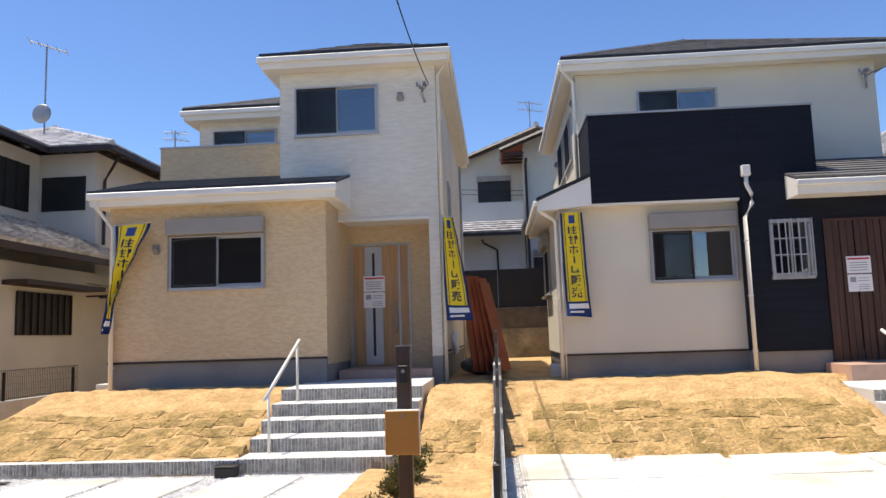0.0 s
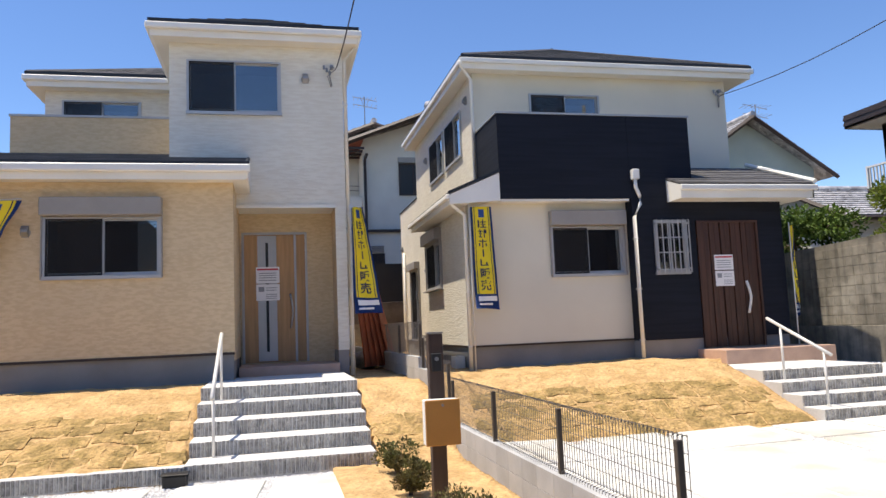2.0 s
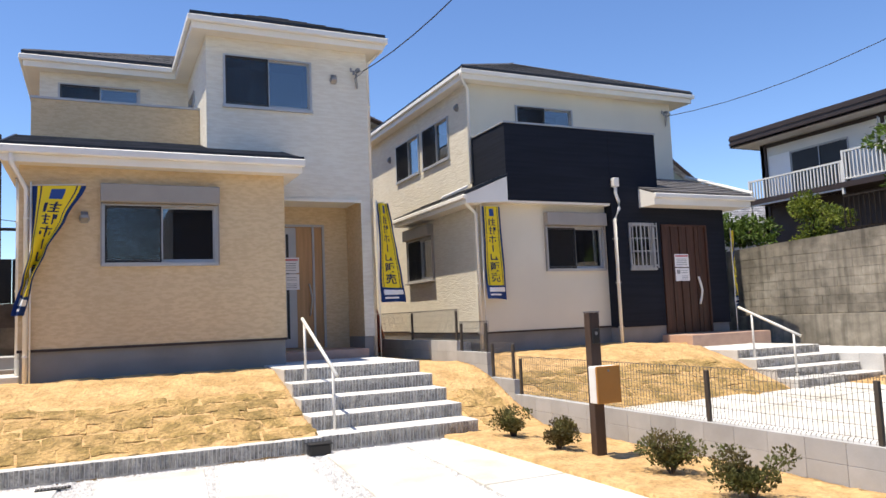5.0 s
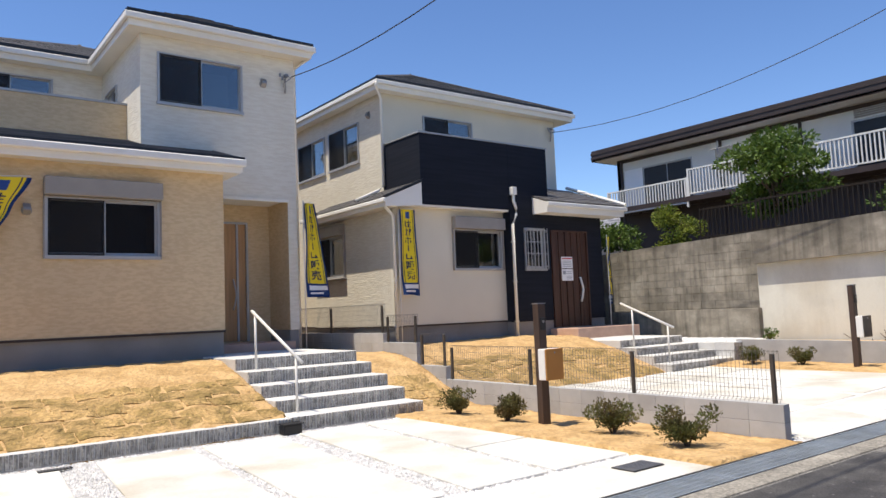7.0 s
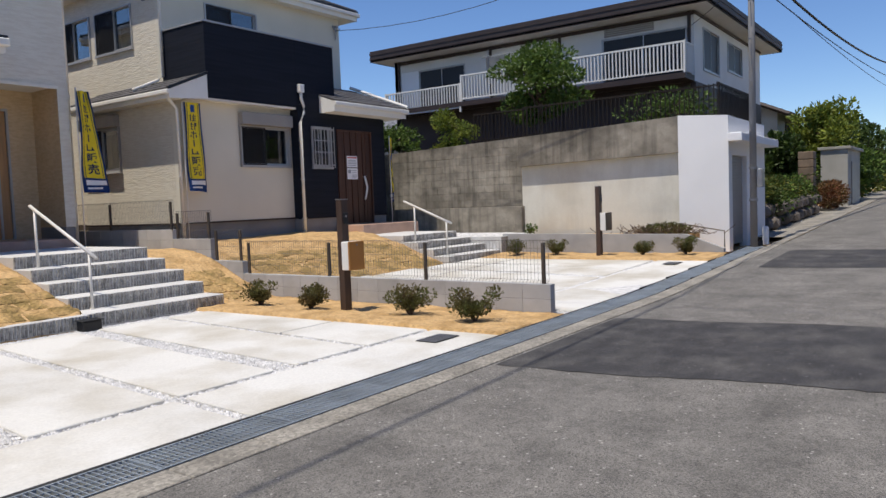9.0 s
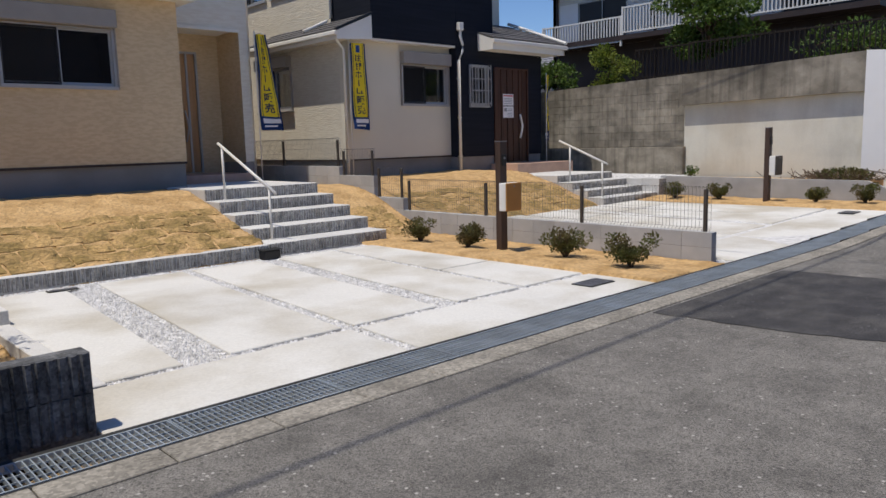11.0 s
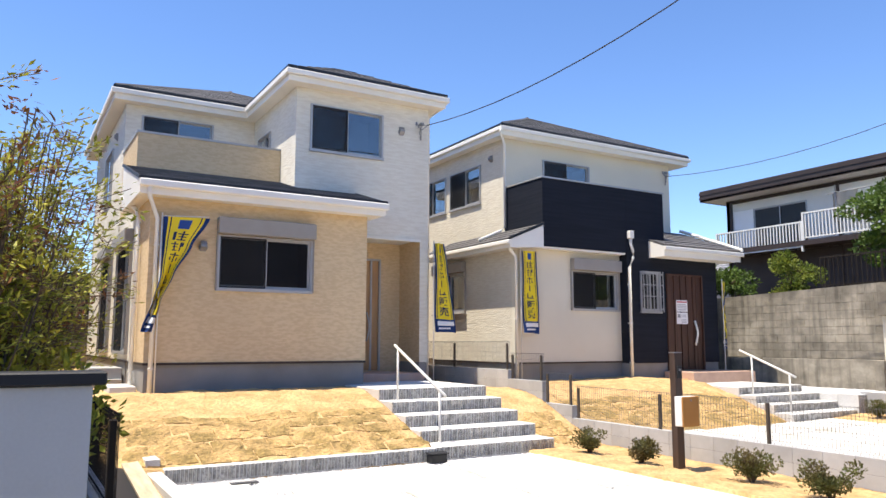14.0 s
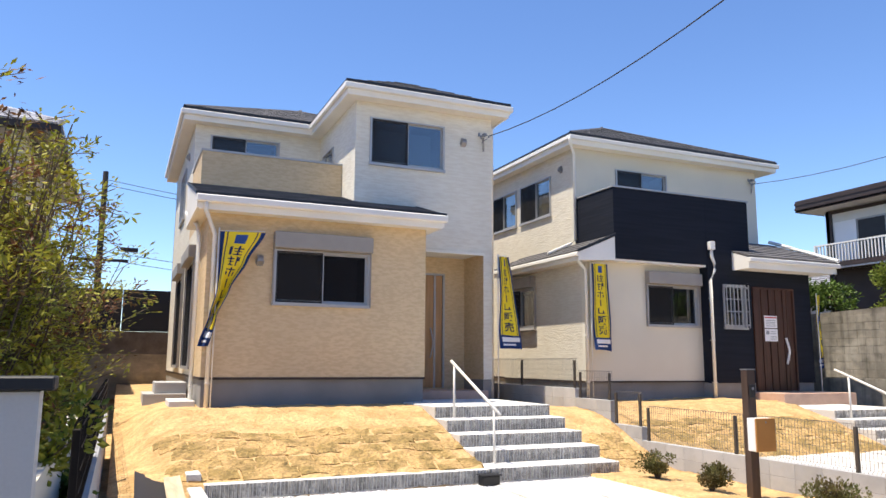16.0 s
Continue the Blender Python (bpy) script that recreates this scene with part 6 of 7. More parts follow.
# neighbour's white wall and the tall bush behind it
nw = thing("garden_wall", (-10.2, 4.2, 0), "greyed white rendered garden wall with a dark coping", "wall", "", "structure")
bm = bmesh.new()
box(bm, -13.5, -8.30, 3.95, 4.15, -0.1, 1.43)
part("wall", bm, M_NEIGHBOUR, nw)
bm = bmesh.new()
box(bm, -13.5, -8.24, 3.92, 4.18, 1.435, 1.50, 0.008)
part("coping", bm, M_BLACKFENCE, nw, "dark coping")
bm = bmesh.new()
box(bm, -8.44, -8.30, 4.15, 9.0, -0.1, 1.0)
part("return_wall", bm, M_OLDWALL, nw)


def nandina(x, y, z, h, spread, stems, seed):
    """A clump of upright canes with feathery leaves, greener above and reddish inside."""
    rng = random.Random(seed)
    ob = thing("bamboo_like_bush", (x, y, z), "tall bush of thin upright canes with feathery yellow-green leaves", "bush")
    bm = bmesh.new()
    bmg, bmr = bmesh.new(), bmesh.new()
    for i in range(stems):
        a = rng.uniform(0, 6.28)
        r0, r1 = spread * 0.45 * rng.random(), spread * rng.uniform(0.3, 1.0)
        hh = h * rng.uniform(0.55, 1.0)
        p0 = Vector((x + r0 * math.cos(a), y + r0 * math.sin(a), z))
        p2 = Vector((x + r1 * math.cos(a + 0.3), y + r1 * math.sin(a + 0.3), z + hh))
        p1 = p0.lerp(p2, 0.5) - Vector((0.06 * math.cos(a), 0.06 * math.sin(a), -0.1))
        tube(bm, [p0, p1, p2], 0.010, 5, 0.004)
        for k in range(13):
            s = rng.uniform(0.22, 1.0)
            q = p0.lerp(p1, s * 2) if s < 0.5 else p1.lerp(p2, s * 2 - 1)
            d = Vector((rng.uniform(-1, 1), rng.uniform(-1, 1), rng.uniform(-0.1, 0.7))).normalized()
            ln = rng.uniform(0.18, 0.42)
            e = q + d * ln
            tube(bm, [q, e], 0.003, 3)
            target = bmg if rng.random() < 0.78 else bmr
            for t in range(26):
                c = q.lerp(e, rng.uniform(0.3, 1.05)) + Vector((rng.uniform(-0.05, 0.05), rng.uniform(-0.05, 0.05), rng.uniform(-0.05, 0.05)))
                dd = (d + Vector((rng.uniform(-1, 1), rng.uniform(-1, 1), rng.uniform(-0.7, 0.5)))).normalized()
                ss = dd.cross(Vector((rng.uniform(-1, 1), rng.uniform(-1, 1), 1))).normalized()
                l_ = rng.uniform(0.03, 0.072)
                v = [target.verts.new(w) for w in (c, c + dd * l_ * 0.5 + ss * l_ * 0.16, c + dd * l_, c + dd * l_ * 0.5 - ss * l_ * 0.16)]
                target.faces.new(v[:3])
                target.faces.new((v[0], v[2], v[3]))
    part("cane_clump", bm, M_BARK, ob, "thin brown canes")
    part("leaves", bmg, M_LEAF_YEL, ob, "yellow-green leaves")
    part("young_leaves", bmr, M_LEAF_RED, ob, "reddish young leaves")


nandina(-8.98, 5.1, 0.4, 2.85, 0.80, 70, 5)
nandina(-9.60, 6.1, 0.4, 3.2, 0.9, 70, 6)
nandina(-8.8, 6.7, 0.4, 2.8, 0.85, 60, 7)
nandina(-8.75, 5.7, 0.4, 2.7, 0.60, 40, 8)
shrub(-8.42, 4.9, 0.6, 0.34, 1.0, 71, "hedge_bush", "low leafy bush growing over the wall", 0.07, M_LEAF_YEL, 900)
shrub(-8.36, 6.2, 0.2, 0.32, 1.1, 72, "hedge_bush", "low leafy bush growing by the fence", 0.07, M_LEAF, 900)

# ---------------------------------------------------------------- retaining wall, garage and house beyond
CX, CB = 8.6, 8.93
rw = thing("retaining_wall", (9.0, 10.0, 0.2), "tall stained concrete retaining wall with a recessed cream panel", "wall", "", "structure")
bm = bmesh.new()
prism(bm, [(9.55, 0.1), (22.5, 0.1), (22.5, 2.66), (9.55, 3.07)], 'x', CB + 0.02, CB + 0.4)
part("core", bm, M_OLDCONC, rw)
bm = bmesh.new()
prism(bm, [(5.40, 2.36), (9.55, 2.28), (9.55, 3.03), (5.40, 3.18)], 'x', CX, CX + 0.4)
part("lintel_beam", bm, M_OLDCONC, rw, "stained concrete beam")
bm = bmesh.new()
box(bm, CX + 0.16, CX + 0.4, 5.40, 9.55, 0.1, 2.40)
part("panel", bm, M_PANEL, rw, "smooth cream infill panel")
bm = bmesh.new()
box(bm, CB - 0.12, CB + 0.02, 9.50, 22.5, 0.1, 1.26, 0.01)
box(bm, CX + 0.003, CB - 0.12, 9.50, 9.72, 0.1, 1.26, 0.01)
part("footing_wall", bm, M_OLDCONC, rw, "stained lower course")
rng = random.Random(4)
shared = {}
for c in range(9):
    z0 = 1.27 + 0.195 * c
    y = 9.62 + (0.2 if c % 2 else 0.0)
    while y < 21.5:
        if z0 + 0.19 < 3.04 - 0.032 * (y - 9.6):
            if "b" not in shared:
                bm = bmesh.new()
                box(bm, 0, 0.03, 0.005, 0.395, 0.005, 0.190, 0.003)
                shared["b"] = mesh_of("block", bm, M_OLDCONC)
            ob = new("block", shared["b"])
            ob.parent = rw
            ob.matrix_parent_inverse = rw.matrix_basis.inverted()
            ob.matrix_basis = Matrix.Translation((CB + 0.010 + rng.uniform(0, 0.006), y, z0))
        y += 0.40
ga = thing("garage", (10.4, 5.0, 0.2), "white painted concrete garage with a grey roller shutter", "garage")
bm = bmesh.new()
prism(bm, [(4.30, 0.1), (5.40, 0.1), (5.40, 3.19), (4.30, 3.10)], 'x', CX, CX + 0.3)
part("wall", bm, M_GARAGE, ga, "white painted side wall")
wall_x(ga, CX + 0.3, 12.24, 0.1, 3.10, 4.32, M_GARAGE, [(8.98, 10.32, 0.05, 2.25)], 0.18, "front_wall")
bm = bmesh.new()
box(bm, 8.98, 10.32, 4.44, 4.47, 0.2, 2.25)
rs = part("roller_shutter", bm, M_SHUTTER, ga, "grey roller shutter")
row("slat", (1.33, 0.015, 0.06), [(9.65, 4.432, 0.22 + 0.075 * k) for k in range(27)], M_SHUTTER, rs, 0.004)
bm = bmesh.new()
box(bm, CX - 0.12, 12.3, 3.99, 4.30, 2.52, 2.70, 0.01)
part("canopy", bm, M_GARAGE, ga, "white concrete canopy")
bm = bmesh.new()
box(bm, 12.06, 12.24, 4.5, 9.0, 0.1, 3.0)
part("side_wall", bm, M_GARAGE, ga)
# raised garden on top
bm = bmesh.new()
box(bm, CB + 0.4, 12.05, 4.5, 30, 0.3, 2.95)
box(bm, CX + 0.4, CB + 0.4, 4.5, 9.55, 0.3, 2.95)
box(bm, 12.05, 40, 7.0, 30, 0.3, 2.95)
solid("terrace_soil", bm, M_SOIL, "raised garden ground behind the retaining wall", "ground", kind="structure")
low = thing("low_block_wall", (7.5, 6.5, 0.2), "low grey concrete block wall along a narrow bed", "wall", "", "structure")
bm = bmesh.new()
prism(bm, [(4.12, 0.0), (9.4, 0.0), (9.4, 0.60), (4.9, 0.56), (4.12, 0.26)], 'x', 7.42, 7.54)
part("wall", bm, M_BLOCK, low)
bm = bmesh.new()
box(bm, 7.54, CX, 4.95, 9.5, 0.0, 0.53)
solid("bed_soil", bm, M_SAND, "narrow sandy bed at the foot of the retaining wall", "soil", kind="structure")
bm = bmesh.new()
tube(bm, [(7.48, 4.12, 0.28), (7.48, 4.12, 0.62), (7.48, 5.0, 0.78)], 0.015, 6)
solid("bed_rail", bm, M_BRONZE, "short dark bent rail at the end of the bed", "rail")
rng = random.Random(12)
bm = bmesh.new()
for _ in range(260):
    y = rng.gauss(5.6, 0.45)
    x = rng.uniform(7.65, 8.4)
    a = rng.uniform(0, 6.3)
    tube(bm, [(x, y, 0.54), (x + 0.16 * math.cos(a), y + 0.22 * math.sin(a), 0.56 + rng.uniform(0.02, 0.2))], 0.008, 3)
solid("cut_branches", bm, M_BARK, "heap of dry cut branches on the bed", "branches", kind="stuff")
bm = bmesh.new()
leaves(bm, rng, (8.0, 5.5, 0.64), (0.4, 0.55, 0.13), 900, 0.07)
solid("cut_foliage", bm, M_LEAF_AZ, "fading leaves on the cut branches", "foliage", kind="stuff")
shrub(8.1, 9.0, 0.53, 0.16, 0.26, 66, "weed_plant", "small green weed at the wall foot", 0.06, M_LEAF, 240)


def iron_fence(x, y0, y1, z, h, along='y'):
    f = thing("iron_fence", (x, y0, z), "dark metal picket fence on top of the wall", "fence", "iron fences on the retaining wall")
    n = int((y1 - y0) / 0.11)
    qs_ = [y0 + (y1 - y0) * i / n for i in range(n + 1)]
    row("picket", (0.02, 0.02, h), [(x, q, z) if along == 'y' else (q, x, z) for q in qs_], M_IRON, f)
    for zz in (z + 0.08, z + h - 0.06):
        bm = bmesh.new()
        if along == 'y':
            box(bm, x - 0.018, x + 0.018, y0, y1, zz, zz + 0.035)
        else:
            box(bm, y0, y1, x - 0.018, x + 0.018, zz, zz + 0.035)
        part("rail", bm, M_IRON, f)


iron_fence(8.85, 4.55, 9.5, 3.0, 0.85)
iron_fence(9.1, 9.55, 11.2, 3.0, 0.85)
iron_fence(4.6, 8.9, 12.2, 3.05, 0.85, 'x')
C = thing("house", (20, 14, 3), "older white two-storey house with dark brown fascia and long balcony", "house")
CW = 17.0
# the shade below the balcony, painted as dark brown sheets over the lower wall
boxes("ground_floor_cladding", [(CW - 0.03, CW - 0.003, 7.46, 20.0, 2.95, 5.15), (CW, 26.6, 7.42, 7.457, 2.95, 5.15)], M_BROWNTRIM, C, "dark brown sheet standing in for the shade on the ground floor")
wall_y(C, 7.46, 20.2, 2.9, 7.5, CW, 0.2, M_CWHITE, [(7.7, 10.7, 5.4, 7.0), (16.6, 18.9, 5.4, 7.0)], label="old white mortar wall")
wall_x(C, CW + 0.2, 26.6, 2.9, 7.5, 7.46, M_CWHITE, [(18.0, 20.0, 5.65, 7.1), (21.2, 23.4, 6.0, 7.1)], 0.2)
for q in ((CW, 26.6, 20.0, 20.2), (26.4, 26.6, 7.66, 20.0)):
    bm = bmesh.new()
    box(bm, *q, 2.9, 7.5)
    part("wall", bm, M_CWHITE, C)
for y, w in ((9.2, 3.0), (17.75, 2.3)):
    window(C, pose(CW, y, 5.4, 0, 0, -90), w, 1.6, 0, False, pane=M_BLACK)
window(C, face_front(19.0, 7.46, 5.65), 2.0, 1.45, 0, False, pane=M_BLACK)
window(C, face_front(22.3, 7.46, 6.0), 2.2, 1.1, 0, False, pane=M_BLACK)
bm = bmesh.new()
box(bm, 16.1, 27.6, 6.74, 20.8, 7.50, 7.56)
part("soffit", bm, M_CWHITE, C, "white eave underside")
for k in range(5):
    e = 0.02 * (k % 2)
    boxes("fascia", [(*a, 7.49 + 0.09 * k, 7.58 + 0.09 * k) for a in ((16.1 - e, 27.6 + e, 6.74 - e, 6.80), (16.1 - e, 27.6 + e, 20.74, 20.8 + e), (16.1 - e, 16.16, 6.80, 20.74), (27.54, 27.6 + e, 6.80, 20.74))], M_BROWNTRIM, C, "deep dark brown ribbed fascia")
bm = bmesh.new()
box(bm, 16.16, 27.54, 6.80, 20.74, 7.80, 7.92)
part("roof", bm, M_BROWNTRIM, C, "low flat roof")
boxes("wall_plate", [(CW - 0.05, CW - 0.003, 7.44, 20.0, 7.34, 7.47), (CW, 26.6, 7.41, 7.457, 7.38, 7.47)], M_BROWNTRIM, C, "dark timber under the eave")
boxes("transom_louvre", [(CW - 0.05, CW - 0.003, 8.8, 10.6, 7.06 + 0.07 * k, 7.11 + 0.07 * k) for k in range(4)], M_SHUTTER, C, "grey louvre slat over the window")
boxes("side_door_panel", [(CW - 0.04, CW - 0.003, 18.9, 19.8, 5.35, 7.0)], M_GARAGE, C, "white shutter panel")
bm = bmesh.new()
box(bm, 16.0, CW, 7.46, 20.0, 5.16, 5.34)
part("balcony_slab", bm, M_BROWNTRIM, C, "dark brown balcony edge")
for y0, y1, z1 in ((7.46, 16.2, 6.36), (16.2, 20.0, 6.05)):
    z0 = z1 - 1.0
    bm = bmesh.new()
    box(bm, 16.02, 16.08, y0, y1, z1 - 0.06, z1)
    box(bm, 16.02, 16.08, y0, y1, z0 + 0.05, z0 + 0.10)
    for y in (y0, y1 - 0.07):
        box(bm, 16.01, 16.09, y, y + 0.07, z0 - 0.1, z1 + 0.01)
    rl = part("balcony_rail", bm, M_CWHITE, C, "white balcony railing")
    n = int((y1 - y0) / 0.13)
    row("baluster", (0.04, 0.044, 0.84), [(16.05, y0 + (y1 - y0) * i / n, z0 + 0.10) for i in range(1, n)], M_CWHITE, rl)
bm = bmesh.new()
box(bm, 16.08, CW, 7.48, 7.54, 6.30, 6.36)
rail = part("balcony_rail", bm, M_CWHITE, C)
row("baluster", (0.05, 0.04, 0.90), [(16.175 + 0.14 * i, 7.51, 5.40) for i in range(6)], M_CWHITE, rail)
for y in (7.56, 12.3, 15.3, 19.9):
    bm = bmesh.new()
    box(bm, CW - 0.06, CW - 0.003, y, y + 0.10, 3.0, 7.48)
    part("downspout", bm, M_BROWNTRIM, C)
for y in (12.4, 15.0):
    bm = bmesh.new()
    tube(bm, [(CW - 0.05, y, 6.9), (CW - 0.84, y, 6.95)], 0.03, 6)
    tube(bm, [(CW - 0.78, y, 7.2), (CW - 0.78, y, 6.2)], 0.025, 6)
    part("laundry_bracket", bm, M_METALGREY, C)
bm = bmesh.new()
tube(bm, [(CW - 0.78, 12.2, 6.92), (CW - 0.78, 15.3, 6.92)], 0.018, 6)
solid("laundry_pole", bm, M_METALGREY, "metal laundry pole under the eave of the white house", "pole")
bm = bmesh.new()
n = 12
vs = [[bm.verts.new((CW - 0.78 + 0.04 * math.sin(i * 1.3), 14.2 + 0.9 * i / n, 6.9 - 1.0 * j)) for j in (0, 1)] for i in range(n + 1)]
for i in range(n):
    bm.faces.new((vs[i][0], vs[i + 1][0], vs[i + 1][1], vs[i][1]))
bmesh.ops.solidify(bm, geom=bm.faces[:], thickness=0.01)
solid("laundry_sheet", bm, M_CLOTH, "white cloth hung out on the balcony", "laundry", smooth=True)
tree("garden_tree", 10.6, 9.95, 2.9, 2.8, (1.2, 1.4, 1.12), 31, "broad green garden tree on the raised garden", M_LEAF, 0.07, 6500, 0.14, 30, 0.22, 0.5)
tree("garden_bush", 9.7, 14.2, 2.7, 1.2, (0.6, 0.9, 0.5), 36, "low green bush behind the wall", M_LEAF, 0.04, 1500, 0.12, 12, 0.05)
tree("garden_bush", 9.9, 17.2, 2.6, 2.0, (0.9, 1.5, 0.8), 38, "dark green bush at the far end of the wall", M_LEAF, 0.05, 2400, 0.13, 14, 0.05)
tree("garden_bush", 9.6, 12.4, 2.7, 1.5, (0.7, 0.8, 0.62), 32, "yellow-green flowering bush behind the wall", M_LEAF_CITRUS, 0.04, 3400, 0.09, 14, 0.05)
tree("garden_bush", 9.5, 15.4, 2.6, 1.4, (0.8, 1.3, 0.6), 33, "dark green bush behind the wall", M_LEAF, 0.04, 2000, 0.12, 12, 0.05)
tree("garden_bush", 9.9, 6.1, 2.9, 1.3, (0.5, 1.15, 0.45), 34, "green climbing bush behind the iron fence", M_LEAF, 0.04, 1300, 0.12, 14, 0.05)

# ---------------------------------------------------------------- along the road beyond
up = thing("utility_pole", (8.95, 3.87, 0.2), "grey concrete utility pole with step irons and boxes", "pole")
bm = bmesh.new()
tube(bm, [(8.95, 3.87, 0.0), (8.95, 3.87, 9.5)], 0.078, 14, 0.06)
part("shaft", bm, M_POLE, up, "", True)
bm = bmesh.new()
for k in range(12):
    s = 1 if k % 2 else -1
    tube(bm, [(8.95 + s * 0.1, 3.87, 2.0 + 0.45 * k), (8.95 + s * 0.26, 3.87, 2.0 + 0.45 * k)], 0.012, 5)
part("step_irons", bm, M_METALGREY, up)
for z in (1.9, 1.2, 5.6):
    bm = bmesh.new()
    tube(bm, [(8.95, 3.87, z), (8.95, 3.87, z + 0.05)], 0.09, 14)
    part("band", bm, M_METALGREY, up)
bm = bmesh.new()
box(bm, 8.84, 9.06, 3.66, 3.77, 1.5, 1.9, 0.01)
part("meter_box", bm, M_METALGREY, up, "grey steel box")
bm = bmesh.new()
box(bm, 9.25, 9.45, 3.66, 3.76, 0.2, 0.62, 0.02)
solid("white_marker", bm, M_GARAGE, "small white marker board at the kerb", "marker")


def cable(a, b, sag, r, name="overhead_wire", label="thin black overhead service wire"):
    a, b = Vector(a), Vector(b)
    bm = bmesh.new()
    tube(bm, [a.lerp(b, k / 24) - Vector((0, 0, sag * 4 * (k / 24) * (1 - k / 24))) for k in range(25)], r, 5)
    solid(name, bm, M_CABLE, label, "wire", "overhead wires")


cable((-1.17, 13.40, 6.27), (-1.39, -7.0, 10.99), 1.90, 0.010)
cable((7.22, 14.42, 6.33), (8.18, -7.0, 13.73), 2.51, 0.009)
cable((8.95, 3.87, 6.4), (36, 2.6, 7.4), 0.55, 0.035, "power_cable", "thick black power cable along the road")
cable((8.95, 3.87, 6.0), (44, 2.0, 7.0), 0.5, 0.014)
cable((8.95, 3.87, 6.2), (17.2, 7.9, 6.9), 0.1, 0.010)
cable((8.95, 3.87, 8.6), (-30, 2.4, 9.2), 0.6, 0.016, "power_cable", "thick black power cable along the road")
for k, (r, ln) in ((0.04, (0.10, 0.45)), (0.085, (0.14, 0.55))):
    p = Vector((8.95, 3.87, 6.4)).lerp(Vector((36, 2.6, 7.4)), k) - Vector((0, 0, 0.55 * 4 * k * (1 - k) + r))
    bm = bmesh.new()
    tube(bm, [p - Vector((ln / 2, 0, 0)), p - Vector((ln / 4, 0, 0)), p, p + Vector((ln / 4, 0, 0)), p + Vector((ln / 2, 0, 0))], r, 10)
    for v in bm.verts:
        a = abs(v.co.x - p.x) / (ln / 2)
        v.co = Vector((v.co.x, p.y + (v.co.y - p.y) * (1 - 0.6 * a * a), p.z + (v.co.z - p.z) * (1 - 0.6 * a * a)))
    solid("splice_case", bm, M_CABLE, "black cable splice case hung on the power cable", "splice case", smooth=True)
cable((14.0, 3.9, 6.2), (60, 3.0, 8.0), 0.5, 0.012)

bm = bmesh.new()
strip(bm, [9.62, 10.4, 11.2], 3.405, 3.62, 0.018)
strip(bm, [11.2, 13, 16, 20, 26, 34, 40, 80], 3.405, 5.2, 0.018)
solid("pavement", bm, M_KERB, "worn concrete verge along the road", "pavement", kind="structure")
# front gardens, hedges and houses further up the road
zr = road_z
bm = bmesh.new()
for i, x in enumerate(np.arange(13.0, 21.0, 0.55)):
    for k in range(2):
        rr = random.Random(i * 7 + k)
        c = Vector((x + rr.uniform(-0.1, 0.1), 4.4 + rr.uniform(-0.05, 0.1), zr(x) + 0.2 + 0.36 * k))
        r = bmesh.ops.create_icosphere(bm, subdivisions=1, radius=0.26)
        for v in r["verts"]:
            v.co = Vector((v.co.x * 1.1, v.co.y * 0.8, v.co.z * 0.8)) * rr.uniform(0.85, 1.15) + c
solid("stone_wall", bm, M_STONE, "rough natural stone garden wall along the road", "wall", kind="structure")
for i, (x, y, w, d, h, mt, lb) in enumerate(((16.5, 5.0, 3.4, 0.7, 0.45, M_LEAF_HEDGE, "clipped olive-green hedge on the stone wall"), (23.6, 4.3, 1.3, 0.5, 0.5, M_LEAF_RED, "low reddish hedge by the road"))):
    rng = random.Random(80 + i)
    bm = bmesh.new()
    for k in range(9):
        leaves(bm, rng, (x - w + 2 * w * (k + 0.5) / 9, y, zr(x) + (1.0 if i == 0 else 0.6)), (w / 7, d, h), 330, 0.12, 0.3, 0.5)
    hd = solid("hedge", bm, mt, lb, "hedge", kind="stuff")
tree("street_tree", 32.5, 5.7, 0.8, 5.3, (1.9, 1.75, 1.7), 51, "rounded yellow-green tree beyond a garden wall", M_LEAF_CITRUS, 0.14, 5600, 0.24, 26, 0.25)
tree("street_tree", 22.5, 5.9, 0.5, 3.0, (1.6, 0.9, 1.15), 52, "dense dark green garden tree", M_LEAF_FAR, 0.12, 4200, 0.22, 22, 0.2)
tree("street_tree", 15.5, 5.9, 0.4, 2.8, (1.4, 0.9, 1.0), 53, "green garden shrubbery above the stone wall", M_LEAF_FAR, 0.08, 3000, 0.18, 16, 0.1)
tree("street_tree", 25.0, 5.7, 0.6, 2.9, (0.9, 0.8, 1.1), 57, "dark green shrub beside the gate building", M_LEAF_FAR, 0.06, 2200, 0.16, 14, 0.1)
tree("street_tree", 17.5, 6.6, 0.4, 3.6, (1.8, 0.9, 1.2), 58, "dark green garden tree behind the hedge", M_LEAF_FAR, 0.08, 2600, 0.18, 16, 0.15)
tree("street_tree", 39.0, 6.4, 0.9, 4.2, (2.6, 2.2, 1.8), 54, "green tree further up the road", M_LEAF_FAR, 0.12, 3000, 0.25, 18, 0.2)
tree("street_tree", 46.0, 7.0, 1.0, 4.5, (4.0, 3.0, 2.0), 55, "green trees at the end of the road", M_LEAF_FAR, 0.12, 2600, 0.35, 18, 0.2)
tree("street_tree", 40.0, -6.5, 1.0, 4.5, (4.0, 2.0, 2.0), 56, "green trees across the road", M_LEAF_FAR, 0.12, 2600, 0.35, 18, 0.2)
